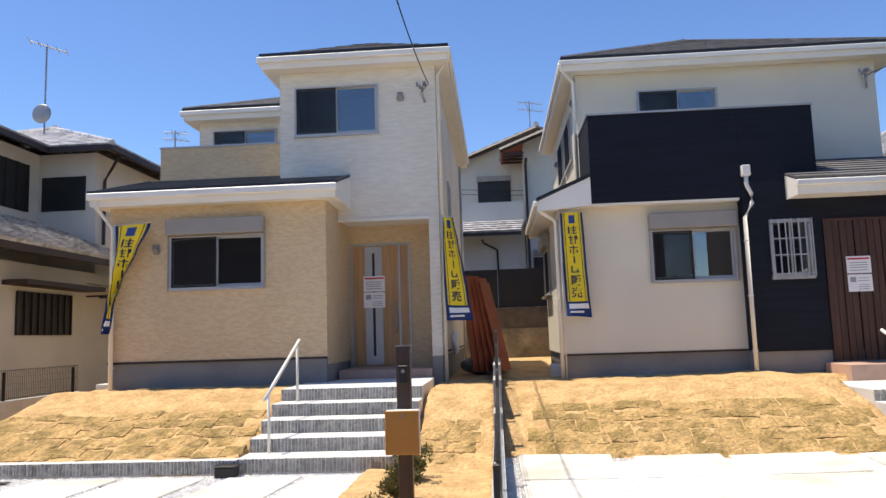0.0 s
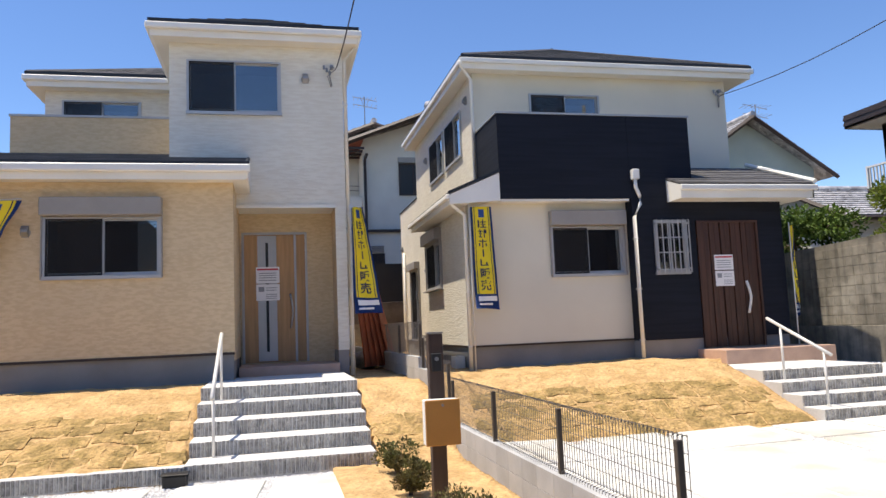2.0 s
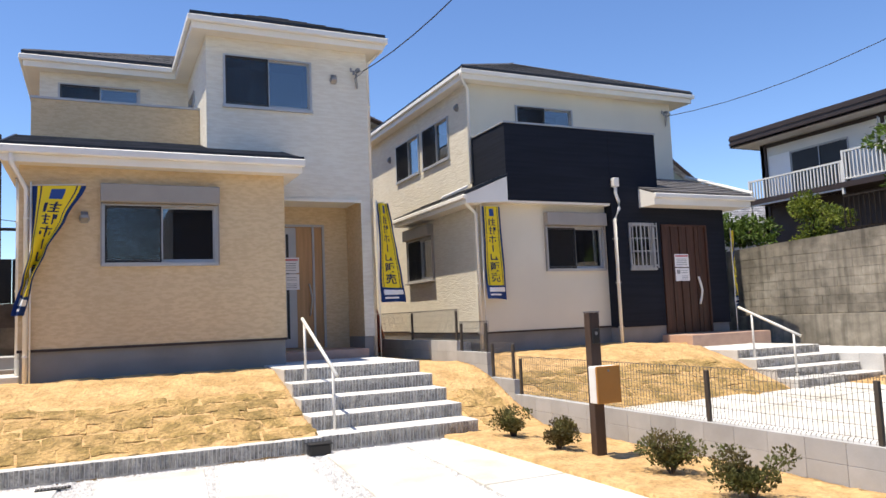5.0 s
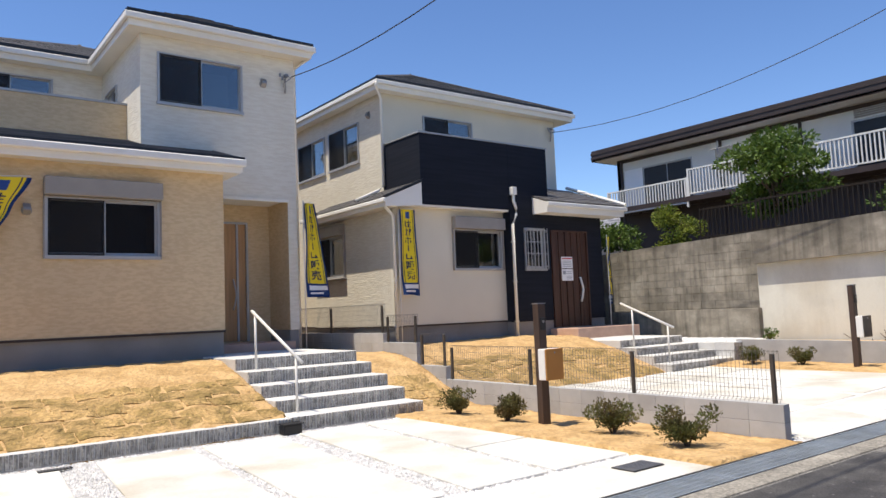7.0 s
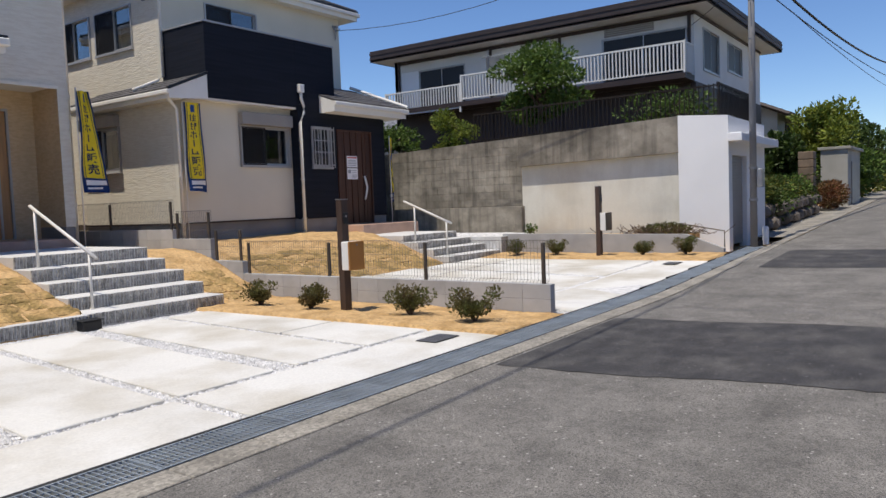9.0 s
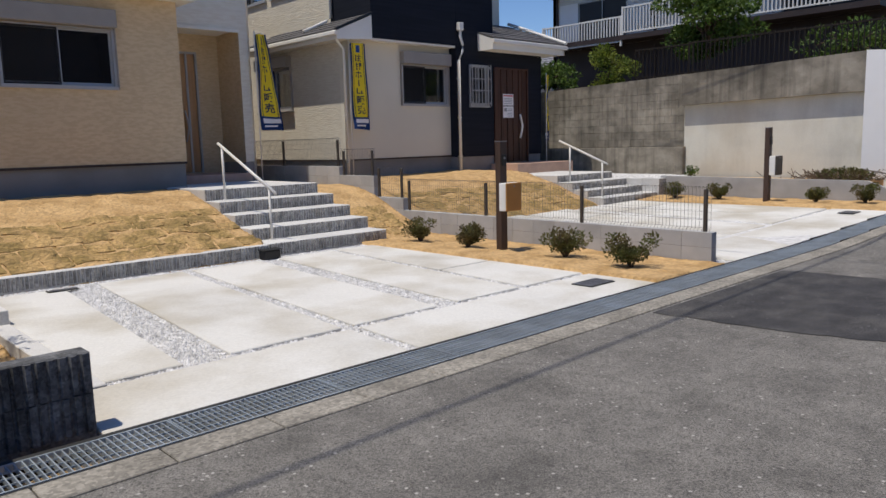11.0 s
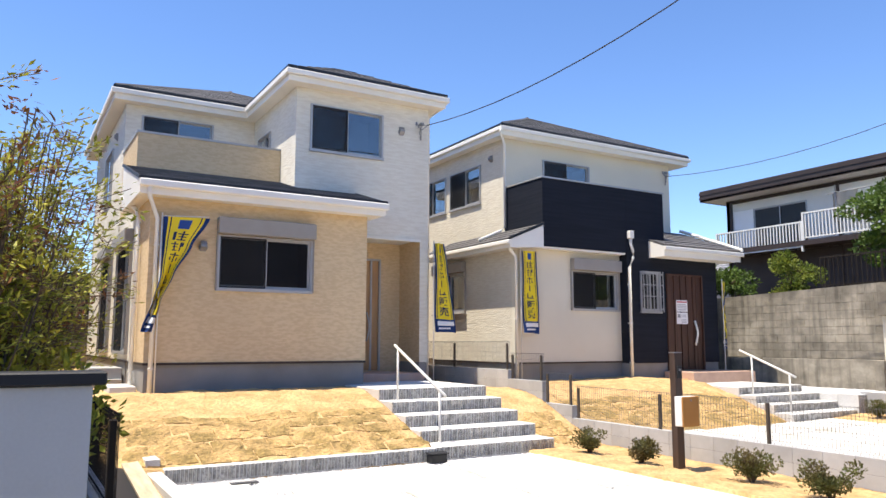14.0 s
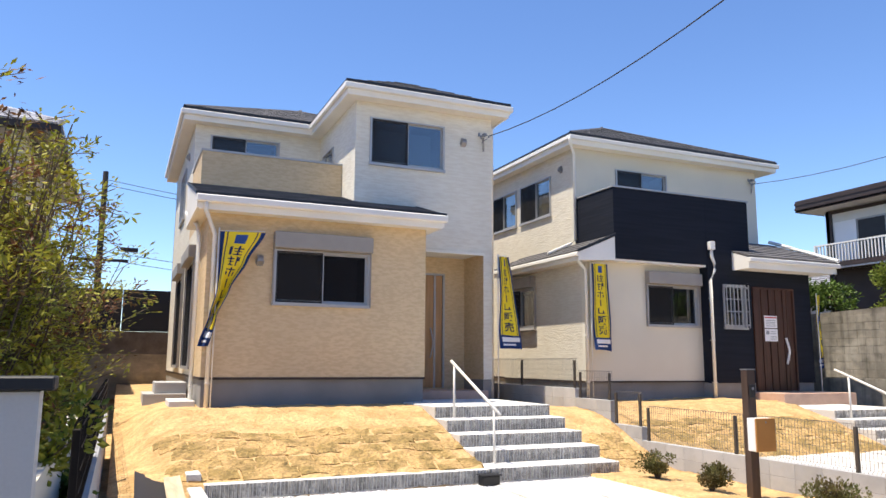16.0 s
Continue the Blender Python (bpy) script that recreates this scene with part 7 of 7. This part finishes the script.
for i, (x, y, z, r) in enumerate(((13.6, 4.75, 0.75, 0.85), (15.2, 4.75, 0.8, 0.9), (16.9, 4.8, 0.8, 0.9), (18.6, 4.8, 0.8, 0.9), (20.4, 4.8, 0.8, 0.9))):
    rng = random.Random(130 + i)
    bm = bmesh.new()
    for k in range(10):
        leaves(bm, rng, (x + rng.uniform(-0.6, 0.6), y + rng.uniform(-0.3, 0.3), zr(x) + z + rng.uniform(-0.25, 0.45)), (0.45, 0.4, 0.3), 130, 0.11, 0.3, 0.5)
    solid("garden_bush", bm, M_LEAF if i % 2 else M_LEAF_FAR, "green garden bush hanging over the stone wall", "bush", "bushes on the stone wall")
for i, (x, y) in enumerate(((31.6, 4.7), (37.0, 4.6), (46.0, 4.6), (56.0, 4.2), (66.0, 2.6))):
    tree("street_tree", x, y, 0.9, (2.4, 3.8, 4.4, 4.8, 5.2)[i], ((1.2, 2.3, 2.8, 3.3, 3.8)[i], 1.5, (1.0, 1.65, 1.9, 2.1, 2.3)[i]), 140 + i, "green tree beside the road further up", M_LEAF_FAR if i % 2 else M_LEAF, 0.1, 1900, 0.24, 14, 0.12)
rng = random.Random(151)
bm = bmesh.new()
for k in range(34):
    x = 33.0 + 0.9 * k
    leaves(bm, rng, (x, 4.6 + rng.uniform(-0.2, 0.2), zr(x) + 0.75 + rng.uniform(-0.1, 0.3)), (0.8, 0.6, 0.85), 90, 0.22, 0.3, 0.5)
solid("roadside_hedge", bm, M_LEAF_HEDGE, "uneven green hedge along the road further up", "hedge")
gp = thing("gate_house", (28, 4.9, 0.6), "small weathered grey-white gate building with a flat cap roof", "gatehouse")
bm = bmesh.new()
box(bm, 26.0, 30.2, 4.0, 5.0, 0.4, 3.0)
part("wall", bm, M_GATEWALL, gp)
bm = bmesh.new()
box(bm, 25.93, 30.3, 3.86, 5.1, 3.0, 3.11, 0.01)
part("roof", bm, M_GATEWALL, gp)
bm = bmesh.new()
box(bm, 27.0, 29.6, 3.95, 3.997, 0.6, 2.5)
part("door", bm, M_SHUTTER, gp, "grey gate door")
bm = bmesh.new()
for k in range(8):
    box(bm, 20.3, 20.9, 4.4, 4.9, 0.5 + 0.28 * k, 0.77 + 0.28 * k, 0.02)
solid("stone_gate_post", bm, M_GATEPOST, "stacked stone gate post", "gate post")


def gable_house(name, x0, x1, y0, y1, z0, ze, zr_, wall, roof, label, ridge='y', over=0.6, windows=()):
    """A plain older house far off: walls, tiled gable roof with courses, windows."""
    h = thing(name, ((x0 + x1) / 2, (y0 + y1) / 2, z0), label, "house")
    bm = bmesh.new()
    if ridge == 'y':
        prism(bm, [(x0, z0), (x1, z0), (x1, ze), ((x0 + x1) / 2, zr_ - 0.15), (x0, ze)], 'y', y0, y1)
    else:
        prism(bm, [(y0, z0), (y1, z0), (y1, ze), ((y0 + y1) / 2, zr_ - 0.15), (y0, ze)], 'x', x0, x1)
    part("wall", bm, wall, h)
    qs = []
    if ridge == 'y':
        m_, s = (x0 + x1) / 2, (zr_ - ze) / ((x1 - x0) / 2)
        qs.append([(x0 - over, y1 + over, ze - over * s), (x0 - over, y0 - over, ze - over * s), (m_, y0 - over, zr_), (m_, y1 + over, zr_)])
        qs.append([(x1 + over, y0 - over, ze - over * s), (x1 + over, y1 + over, ze - over * s), (m_, y1 + over, zr_), (m_, y0 - over, zr_)])
        ends = [(m_, y0 - over, zr_ + 0.08), (m_, y1 + over, zr_ + 0.08)]
        rakes = [((x0 - over, y0 - over, ze - over * s), (m_, y0 - over, zr_)), ((x1 + over, y0 - over, ze - over * s), (m_, y0 - over, zr_))]
    else:
        m_, s = (y0 + y1) / 2, (zr_ - ze) / ((y1 - y0) / 2)
        qs.append([(x0 - over, y0 - over, ze - over * s), (x1 + over, y0 - over, ze - over * s), (x1 + over, m_, zr_), (x0 - over, m_, zr_)])
        qs.append([(x1 + over, y1 + over, ze - over * s), (x0 - over, y1 + over, ze - over * s), (x0 - over, m_, zr_), (x1 + over, m_, zr_)])
        ends = [(x0 - over, m_, zr_ + 0.08), (x1 + over, m_, zr_ + 0.08)]
        rakes = [((x0 - over, y0 - over, ze - over * s), (x0 - over, m_, zr_)), ((x0 - over, y0 - over, ze - over * s), (x1 + over, y0 - over, ze - over * s))]
    rf = deck(h, "roof", qs, roof, "tiled roof")
    for q in qs:
        slope(rf, q, 12, 0.03, 0.08, roof, "tile_course")
    bm = bmesh.new()
    tube(bm, ends, 0.13, 8)
    part("ridge", bm, roof, rf)
    for a, b in rakes:
        bm = bmesh.new()
        tube(bm, [Vector(a) - Vector((0, 0, 0.08)), Vector(b) - Vector((0, 0, 0.08))], 0.11, 4)
        part("fascia", bm, M_BROWNTRIM, rf)
    for side, a, z, w, hh in windows:
        bm = bmesh.new()
        bf = bmesh.new()
        if side == 'f':
            box(bm, a, a + w, y0 - 0.03, y0 - 0.004, z, z + hh)
            for q in ((a - 0.06, a, z - 0.06, z + hh + 0.06), (a + w, a + w + 0.06, z - 0.06, z + hh + 0.06), (a, a + w, z - 0.06, z), (a, a + w, z + hh, z + hh + 0.06), (a + w / 2 - 0.03, a + w / 2 + 0.03, z, z + hh)):
                box(bf, q[0], q[1], y0 - 0.07, y0 - 0.002, q[2], q[3])
        else:
            xx = x1 if side == 'r' else x0
            sgn = 1 if side == 'r' else -1
            box(bm, min(xx + sgn * 0.004, xx + sgn * 0.03), max(xx + sgn * 0.004, xx + sgn * 0.03), a, a + w, z, z + hh)
            for q in ((a - 0.06, a, z - 0.06, z + hh + 0.06), (a + w, a + w + 0.06, z - 0.06, z + hh + 0.06), (a, a + w, z - 0.06, z), (a, a + w, z + hh, z + hh + 0.06), (a + w / 2 - 0.03, a + w / 2 + 0.03, z, z + hh)):
                box(bf, min(xx + sgn * 0.002, xx + sgn * 0.07), max(xx + sgn * 0.002, xx + sgn * 0.07), q[0], q[1], q[2], q[3])
        wn_ = part("window", bf, M_BROWNTRIM, h, "dark framed window")
        part("pane", bm, M_BLACK, wn_)
    return h


D = gable_house("house", 1.25, 6.55, 30.0, 36.0, 2.2, 9.30, 10.32, M_OLDWALL, M_KAWARA, "older cream gabled house with dark tiled roof on a terrace", 'y', 0.95,
                [('f', 2.78, 7.05, 1.1, 1.2), ('f', 1.55, 4.05, 0.42, 0.5)])
boxes("shutter_box", [(2.70, 3.96, 29.84, 29.997, 8.33, 8.55)], M_SHUTTER, D, "grey shutter box over the window")
boxes("string_course", [(1.25, 6.55, 29.86, 29.997, 5.48, 5.58)], M_BROWNTRIM, D, "dark ledge between the storeys")
boxes("shade_louvre", [(1.50, 2.0, 29.9, 29.997, 4.66 + 0.07 * k, 4.71 + 0.07 * k) for k in range(4)], M_SHUTTER, D)
boxes("window_bar", [(1.55 + 0.085 * k, 1.57 + 0.085 * k, 29.90, 29.927, 4.05, 4.55) for k in range(1, 5)], M_BROWNTRIM, D)
boxes("downspout", [(1.28, 1.38, 29.86, 29.997, 2.4, 8.45), (1.28, 1.38, 29.2, 29.86, 8.45, 8.55)], M_BROWNTRIM, D, "dark rain pipe")
bm = bmesh.new()
prism(bm, [(0.36, 8.86), (1.25, 9.20), (1.25, 9.16), (0.36, 8.82)], 'y', 29.1, 36.0)
part("eave_boarding", bm, M_RUST, D, "red-brown boards under the eave")
boxes("rafter_end", [(0.42, 1.24, 29.2 + 0.55 * k, 29.28 + 0.55 * k, 8.72, 8.81) for k in range(4)], M_BROWNTRIM, D)
bm = bmesh.new()
tube(bm, [(3.9, 29.0, 10.42), (3.9, 28.86, 10.52)], 0.22, 8)
part("ridge_end_tile", bm, M_KAWARA, D, "round ridge end tile")
D2 = gable_house("house_wing", -3.0, 6.8, 31.5, 37.0, 2.2, 8.41, 10.30, M_OLDWALL, M_KAWARA, "cream wing of the older house with a balcony and dark eaves", 'y', 0.6,
                 [('f', -0.62, 7.22, 1.28, 0.86)])
boxes("shutter_box", [(-0.72, 0.74, 31.32, 31.497, 8.10, 8.32)], M_SHUTTER, D2, "grey shutter box over the window")
boxes("balcony", [(-3.0, 1.235, 30.3, 30.42, 6.04, 7.0), (1.12, 1.235, 30.42, 31.497, 6.04, 7.0), (-3.0, 1.12, 30.42, 31.497, 6.04, 6.14)], M_OLDWALL, D2, "cream balcony")
q = [(-3.2, 29.1, 5.62), (0.98, 29.1, 5.62), (1.235, 30.297, 6.22), (-3.2, 30.297, 6.22)]
slope(deck(D2, "lower_roof", [q], M_KAWARA, "silver tiled lower roof"), q, 5, 0.03, 0.06, M_KAWARA, "tile_course")
boxes("lower_eave", [(-3.2, 1.0, 29.06, 29.16, 5.46, 5.58)], M_BROWNTRIM, D2, "dark eave board")
boxes("lower_wall", [(-3.0, 1.2, 30.3, 31.497, 2.2, 6.03)], M_OLDWALL, D2)
bm = bmesh.new()
tube(bm, [(-0.55, 30.2, 5.45), (-0.5, 30.24, 5.3), (0.05, 30.24, 5.0), (0.08, 30.24, 2.4)], 0.045, 6)
part("downspout", bm, M_BROWNTRIM, D2)
gable_house("house", 15.5, 22.5, 30.0, 38.0, 2.2, 8.25, 10.55, M_GREENWALL, M_KAWARA, "pale green house with grey gable roof behind the plots", 'y', 0.7, [('f', 18.4, 5.4, 1.6, 1.2)])
gable_house("house", 20.6, 27.5, 26.0, 32.0, 2.5, 5.6, 7.0, M_OLDWALL, M_KAWARA, "low house with a grey tiled roof behind the plots", 'x', 0.6)
gable_house("house", 33.0, 40.0, 8.0, 16.0, 1.0, 5.6, 7.4, M_OLDWALL, M_BROWNTRIM, "older house with a dark gable roof up the road", 'x', 0.7, [('f', 35, 4, 1.4, 1.0)])
gable_house("house", 52.0, 60.0, 9.0, 18.0, 1.0, 5.2, 7.0, M_OLDWALL, M_KAWARA, "distant house with a grey roof", 'x', 0.7)
# traditional house beside the tan one
E_ = thing("house", (-13, 19, 0.3), "traditional cream house with silver tiled roofs and dark windows", "house")
boxes("wall", [(-17.0, -10.2, 18.1, 26.0, 3.4, 6.57), (-17.0, -11.75, 13.0, 18.1, 3.4, 6.57), (-17.0, -10.0, 12.5, 26.0, 0.1, 3.4)], M_OLDWALL, E_)
hip_roof(E_, -17.6, -9.45, 17.45, 26.6, 6.62, 0.42, 14, M_KAWARA, "silver grey tiled roof", 0.14)
hip_roof(E_, -17.6, -11.1, 12.4, 19.2, 6.625, 0.40, 12, M_KAWARA, "silver grey tiled roof", 0.12)
boxes("eave_board", [(-11.1, -9.45, 17.45, 17.55, 6.46, 6.60), (-9.55, -9.45, 17.55, 26.6, 6.46, 6.60), (-11.2, -11.1, 12.4, 17.45, 6.46, 6.60), (-17.6, -11.1, 12.3, 12.4, 6.46, 6.60)], M_BROWNTRIM, E_, "dark timber eave board")
q = [(-9.3, 12.0, 3.68), (-9.3, 26.0, 3.68), (-10.095, 26.0, 4.12), (-10.095, 12.0, 4.12)]
q2 = [(-17.0, 12.0, 3.68), (-9.3, 12.0, 3.68), (-10.1, 12.9, 4.12), (-17.0, 12.9, 4.12)]
q3 = [(-10.1, 13.0, 4.12), (-10.1, 18.1, 4.12), (-11.74, 18.1, 4.8), (-11.74, 13.0, 4.8)]
rf = deck(E_, "skirt_roof", [q, q2, q3], M_KAWARA, "tiled skirt roof over the ground floor")
for w in (q, q2, q3):
    slope(rf, w, 6, 0.03, 0.06, M_KAWARA, "tile_course")
boxes("skirt_board", [(-9.42, -9.3, 12.0, 26.0, 3.52, 3.66), (-17.0, -9.42, 12.0, 12.1, 3.52, 3.66)], M_BROWNTRIM, E_, "dark timber eave board")
for x, y0, y1, z0, z1 in ((-11.75, 14.2, 17.6, 5.0, 6.2), (-10.0, 14.76, 16.7, 1.88, 2.80), (-10.0, 19.5, 20.6, 1.0, 2.8)):
    boxes("window", [(x, x + 0.03, y0, y1, z0, z1)], M_BLACK, E_, "dark window")
    boxes("window_bar", [(x + 0.03, x + 0.07, y0 + (y1 - y0) * k / 8 - 0.015, y0 + (y1 - y0) * k / 8 + 0.015, z0, z1) for k in range(9)], M_BROWNTRIM, E_)
boxes("window", [(-11.64, -10.48, 18.06, 18.1, 5.08, 5.96)], M_BLACK, E_, "dark window")
boxes("window_hood", [(-10.0, -9.45, 14.3, 17.3, 2.90, 3.0)], M_BROWNTRIM, E_, "dark timber hood")
bm = bmesh.new()
tube(bm, [(-9.55, 18.0, 6.42), (-9.95, 18.3, 6.1), (-10.14, 18.4, 5.9), (-10.14, 18.4, 4.2)], 0.04, 6)
part("downspout", bm, M_BROWNTRIM, E_)
an = thing("tv_antenna", (-13.0, 20.2, 7.9), "thin television antenna with a grey satellite dish", "antenna")
bm = bmesh.new()
tube(bm, [(-13.0, 20.2, 7.6), (-13.0, 20.2, 10.45)], 0.025, 6)
tube(bm, [(-13.4, 20.0, 10.55), (-12.5, 20.4, 10.3)], 0.02, 5)
for k in range(5):
    c = Vector((-13.4, 20.0, 10.55)).lerp(Vector((-12.5, 20.4, 10.3)), k / 4)
    tube(bm, [c + Vector((0.1, -0.25, 0)), c - Vector((0.1, -0.25, 0))], 0.012, 4)
part("mast", bm, M_METALGREY, an)
bm = bmesh.new()
r = bmesh.ops.create_uvsphere(bm, u_segments=20, v_segments=10, radius=0.29)
for v in bm.verts:
    v.co = Vector((v.co.x, v.co.y * 0.18, v.co.z))
    v.co += Vector((-13.0, 20.05, 8.35))
part("dish", bm, M_METALGREY, an, "round grey dish", True)
for x, y, z, k in ((1.75, 32.8, 10.0, 0.75), (20.4, 31.0, 9.3, 1.0), (-11.0, 24.5, 7.2, 0.55)):
    an = thing("tv_antenna", (x, y, z), "thin rooftop television antenna", "antenna", "rooftop antennas")
    bm = bmesh.new()
    tube(bm, [(x, y, z - 0.4), (x, y, z + 2.3 * (0.5 + 0.5 * k))], 0.025, 5)
    part("mast", bm, M_METALGREY, an)
    bm = bmesh.new()
    top = z + 2.2 * (0.5 + 0.5 * k)
    for q in (0.0, -0.45 * k):
        tube(bm, [(x - 0.7 * k, y, top + q + 0.1 * k), (x + 0.8 * k, y + 0.2, top + q - 0.06 * k)], 0.016, 4)
        for i in range(6):
            a = -0.62 * k + 0.26 * k * i
            tube(bm, [(x + a, y - 0.3 * k, top + q), (x + a, y + 0.35 * k, top + q)], 0.010, 4)
    tube(bm, [(x - 0.25 * k, y, top + 0.1), (x, y, top - 0.6 * k), (x + 0.3 * k, y, top)], 0.012, 4)
    part("aerial_grid", bm, M_METALGREY, an)

# rear boundary: old wall with a black screen fence
bm = bmesh.new()
box(bm, -14, 12, 25.0, 25.4, 0.4, 1.77)
bw = solid("rear_wall", bm, M_OLDCONC, "old stained retaining wall behind the plots", "wall", kind="structure")
bm = bmesh.new()
box(bm, -14, 12, 25.02, 25.35, 1.774, 2.46)
part("stone_courses", bm, M_STONE, bw, "dark stone upper courses")
sf = thing("screen_fence", (0, 25.1, 2.46), "black panel screen fence on the rear wall", "fence")
for i in range(13):
    bm = bmesh.new()
    box(bm, -14 + 2 * i + 0.01, -12 + 2 * i - 0.01, 25.12, 25.16, 2.47, 3.76)
    part("panel", bm, M_BLACKFENCE, sf)
bm = bmesh.new()
box(bm, -14, 12, 25.4, 42, 0.5, 2.20)
solid("rear_terrace", bm, M_SOIL, "raised ground behind the rear wall", "ground", kind="structure")
tp = thing("utility_pole", (-8.9, 30.0, 1.0), "dark utility pole with cross arms behind the plots", "pole")
bm = bmesh.new()
tube(bm, [(-8.9, 30.0, 0.5), (-8.9, 30.0, 8.6)], 0.14, 10, 0.10)
box(bm, -9.9, -7.9, 29.95, 30.05, 5.2, 5.3)
part("shaft", bm, M_BROWNTRIM, tp)
bm = bmesh.new()
box(bm, -8.2, -7.6, 29.9, 30.1, 5.6, 5.75)
part("lamp_box", bm, M_BROWNTRIM, tp)
for z in (8.3, 8.1, 5.6, 5.3):
    cable((-8.9, 30, z), (12, 33, z - 0.3), 0.5, 0.012)
ca = thing("door_canopy", (-9.5, 18.2, 2.8), "small yellowish translucent canopy on the neighbour's wall", "canopy")
bm = bmesh.new()
prism(bm, [(-9.995, 3.12), (-8.95, 2.84), (-8.95, 2.87), (-9.995, 3.15)], 'y', 17.4, 19.2)
part("sheet", bm, M_PLANK, ca, "yellowed sheet")
boxes("rib", [(-9.995, -8.95, 17.4 + 0.6 * k - 0.02, 17.4 + 0.6 * k + 0.02, 2.79, 2.83) for k in range(4)], M_BROWNTRIM, ca)
boxes("post", [(-9.0, -8.94, 17.42, 17.48, 0.3, 2.79), (-9.0, -8.94, 19.1, 19.16, 0.3, 2.79)], M_BROWNTRIM, ca)
# plain wall across the road, behind the camera
bm = bmesh.new()
box(bm, -40, 40, -5.2, -5.0, -0.2, 1.8)
solid("wall_opposite", bm, M_OLDWALL, "plain wall along the other side of the road", "wall", kind="structure")
for x0, x1 in ((-3.0, 7.4), (-15.0, -7.6), (10.8, 27.0)):
    bm = bmesh.new()
    box(bm, x0, x1, -12.0, -6.5, -0.2, 6.6)
    solid("wall_opposite", bm, M_BROWNTRIM, "plain dark building wall across the road", "wall", kind="structure")
bm = bmesh.new()
for i, x in enumerate(range(60, 400, 34)):
    v = bm.verts
    prism(bm, [(x, -1), (x + 60, -1), (x + 30, 10 + 6 * math.sin(i * 1.7))], 'y', 150 + 10 * i, 152 + 10 * i)
solid("distant_hill", bm, M_LEAF_FAR, "dark green wooded hill far off", "hill", kind="structure")

# ---------------------------------------------------------------- turf mats last
bank_a = thing("turf_bank", (-5, 10.4, 0.4), "yellowed turf mats laid in rows on the sloping bank", "turf")
turf(bank_a, h_a, -7.55, -0.30, 9.37, 10.56, lambda x, y: -3.42 < x < -1.08 or (x > -1.1 and y > 10.3), 5)
bank_b = thing("turf_bank", (2.3, 9.8, 0.4), "yellowed turf mats laid in rows on the sloping bank", "turf")
turf(bank_b, h_b, 0.2, 4.85, 9.90, 11.1, lambda x, y: False, 6, -0.105)
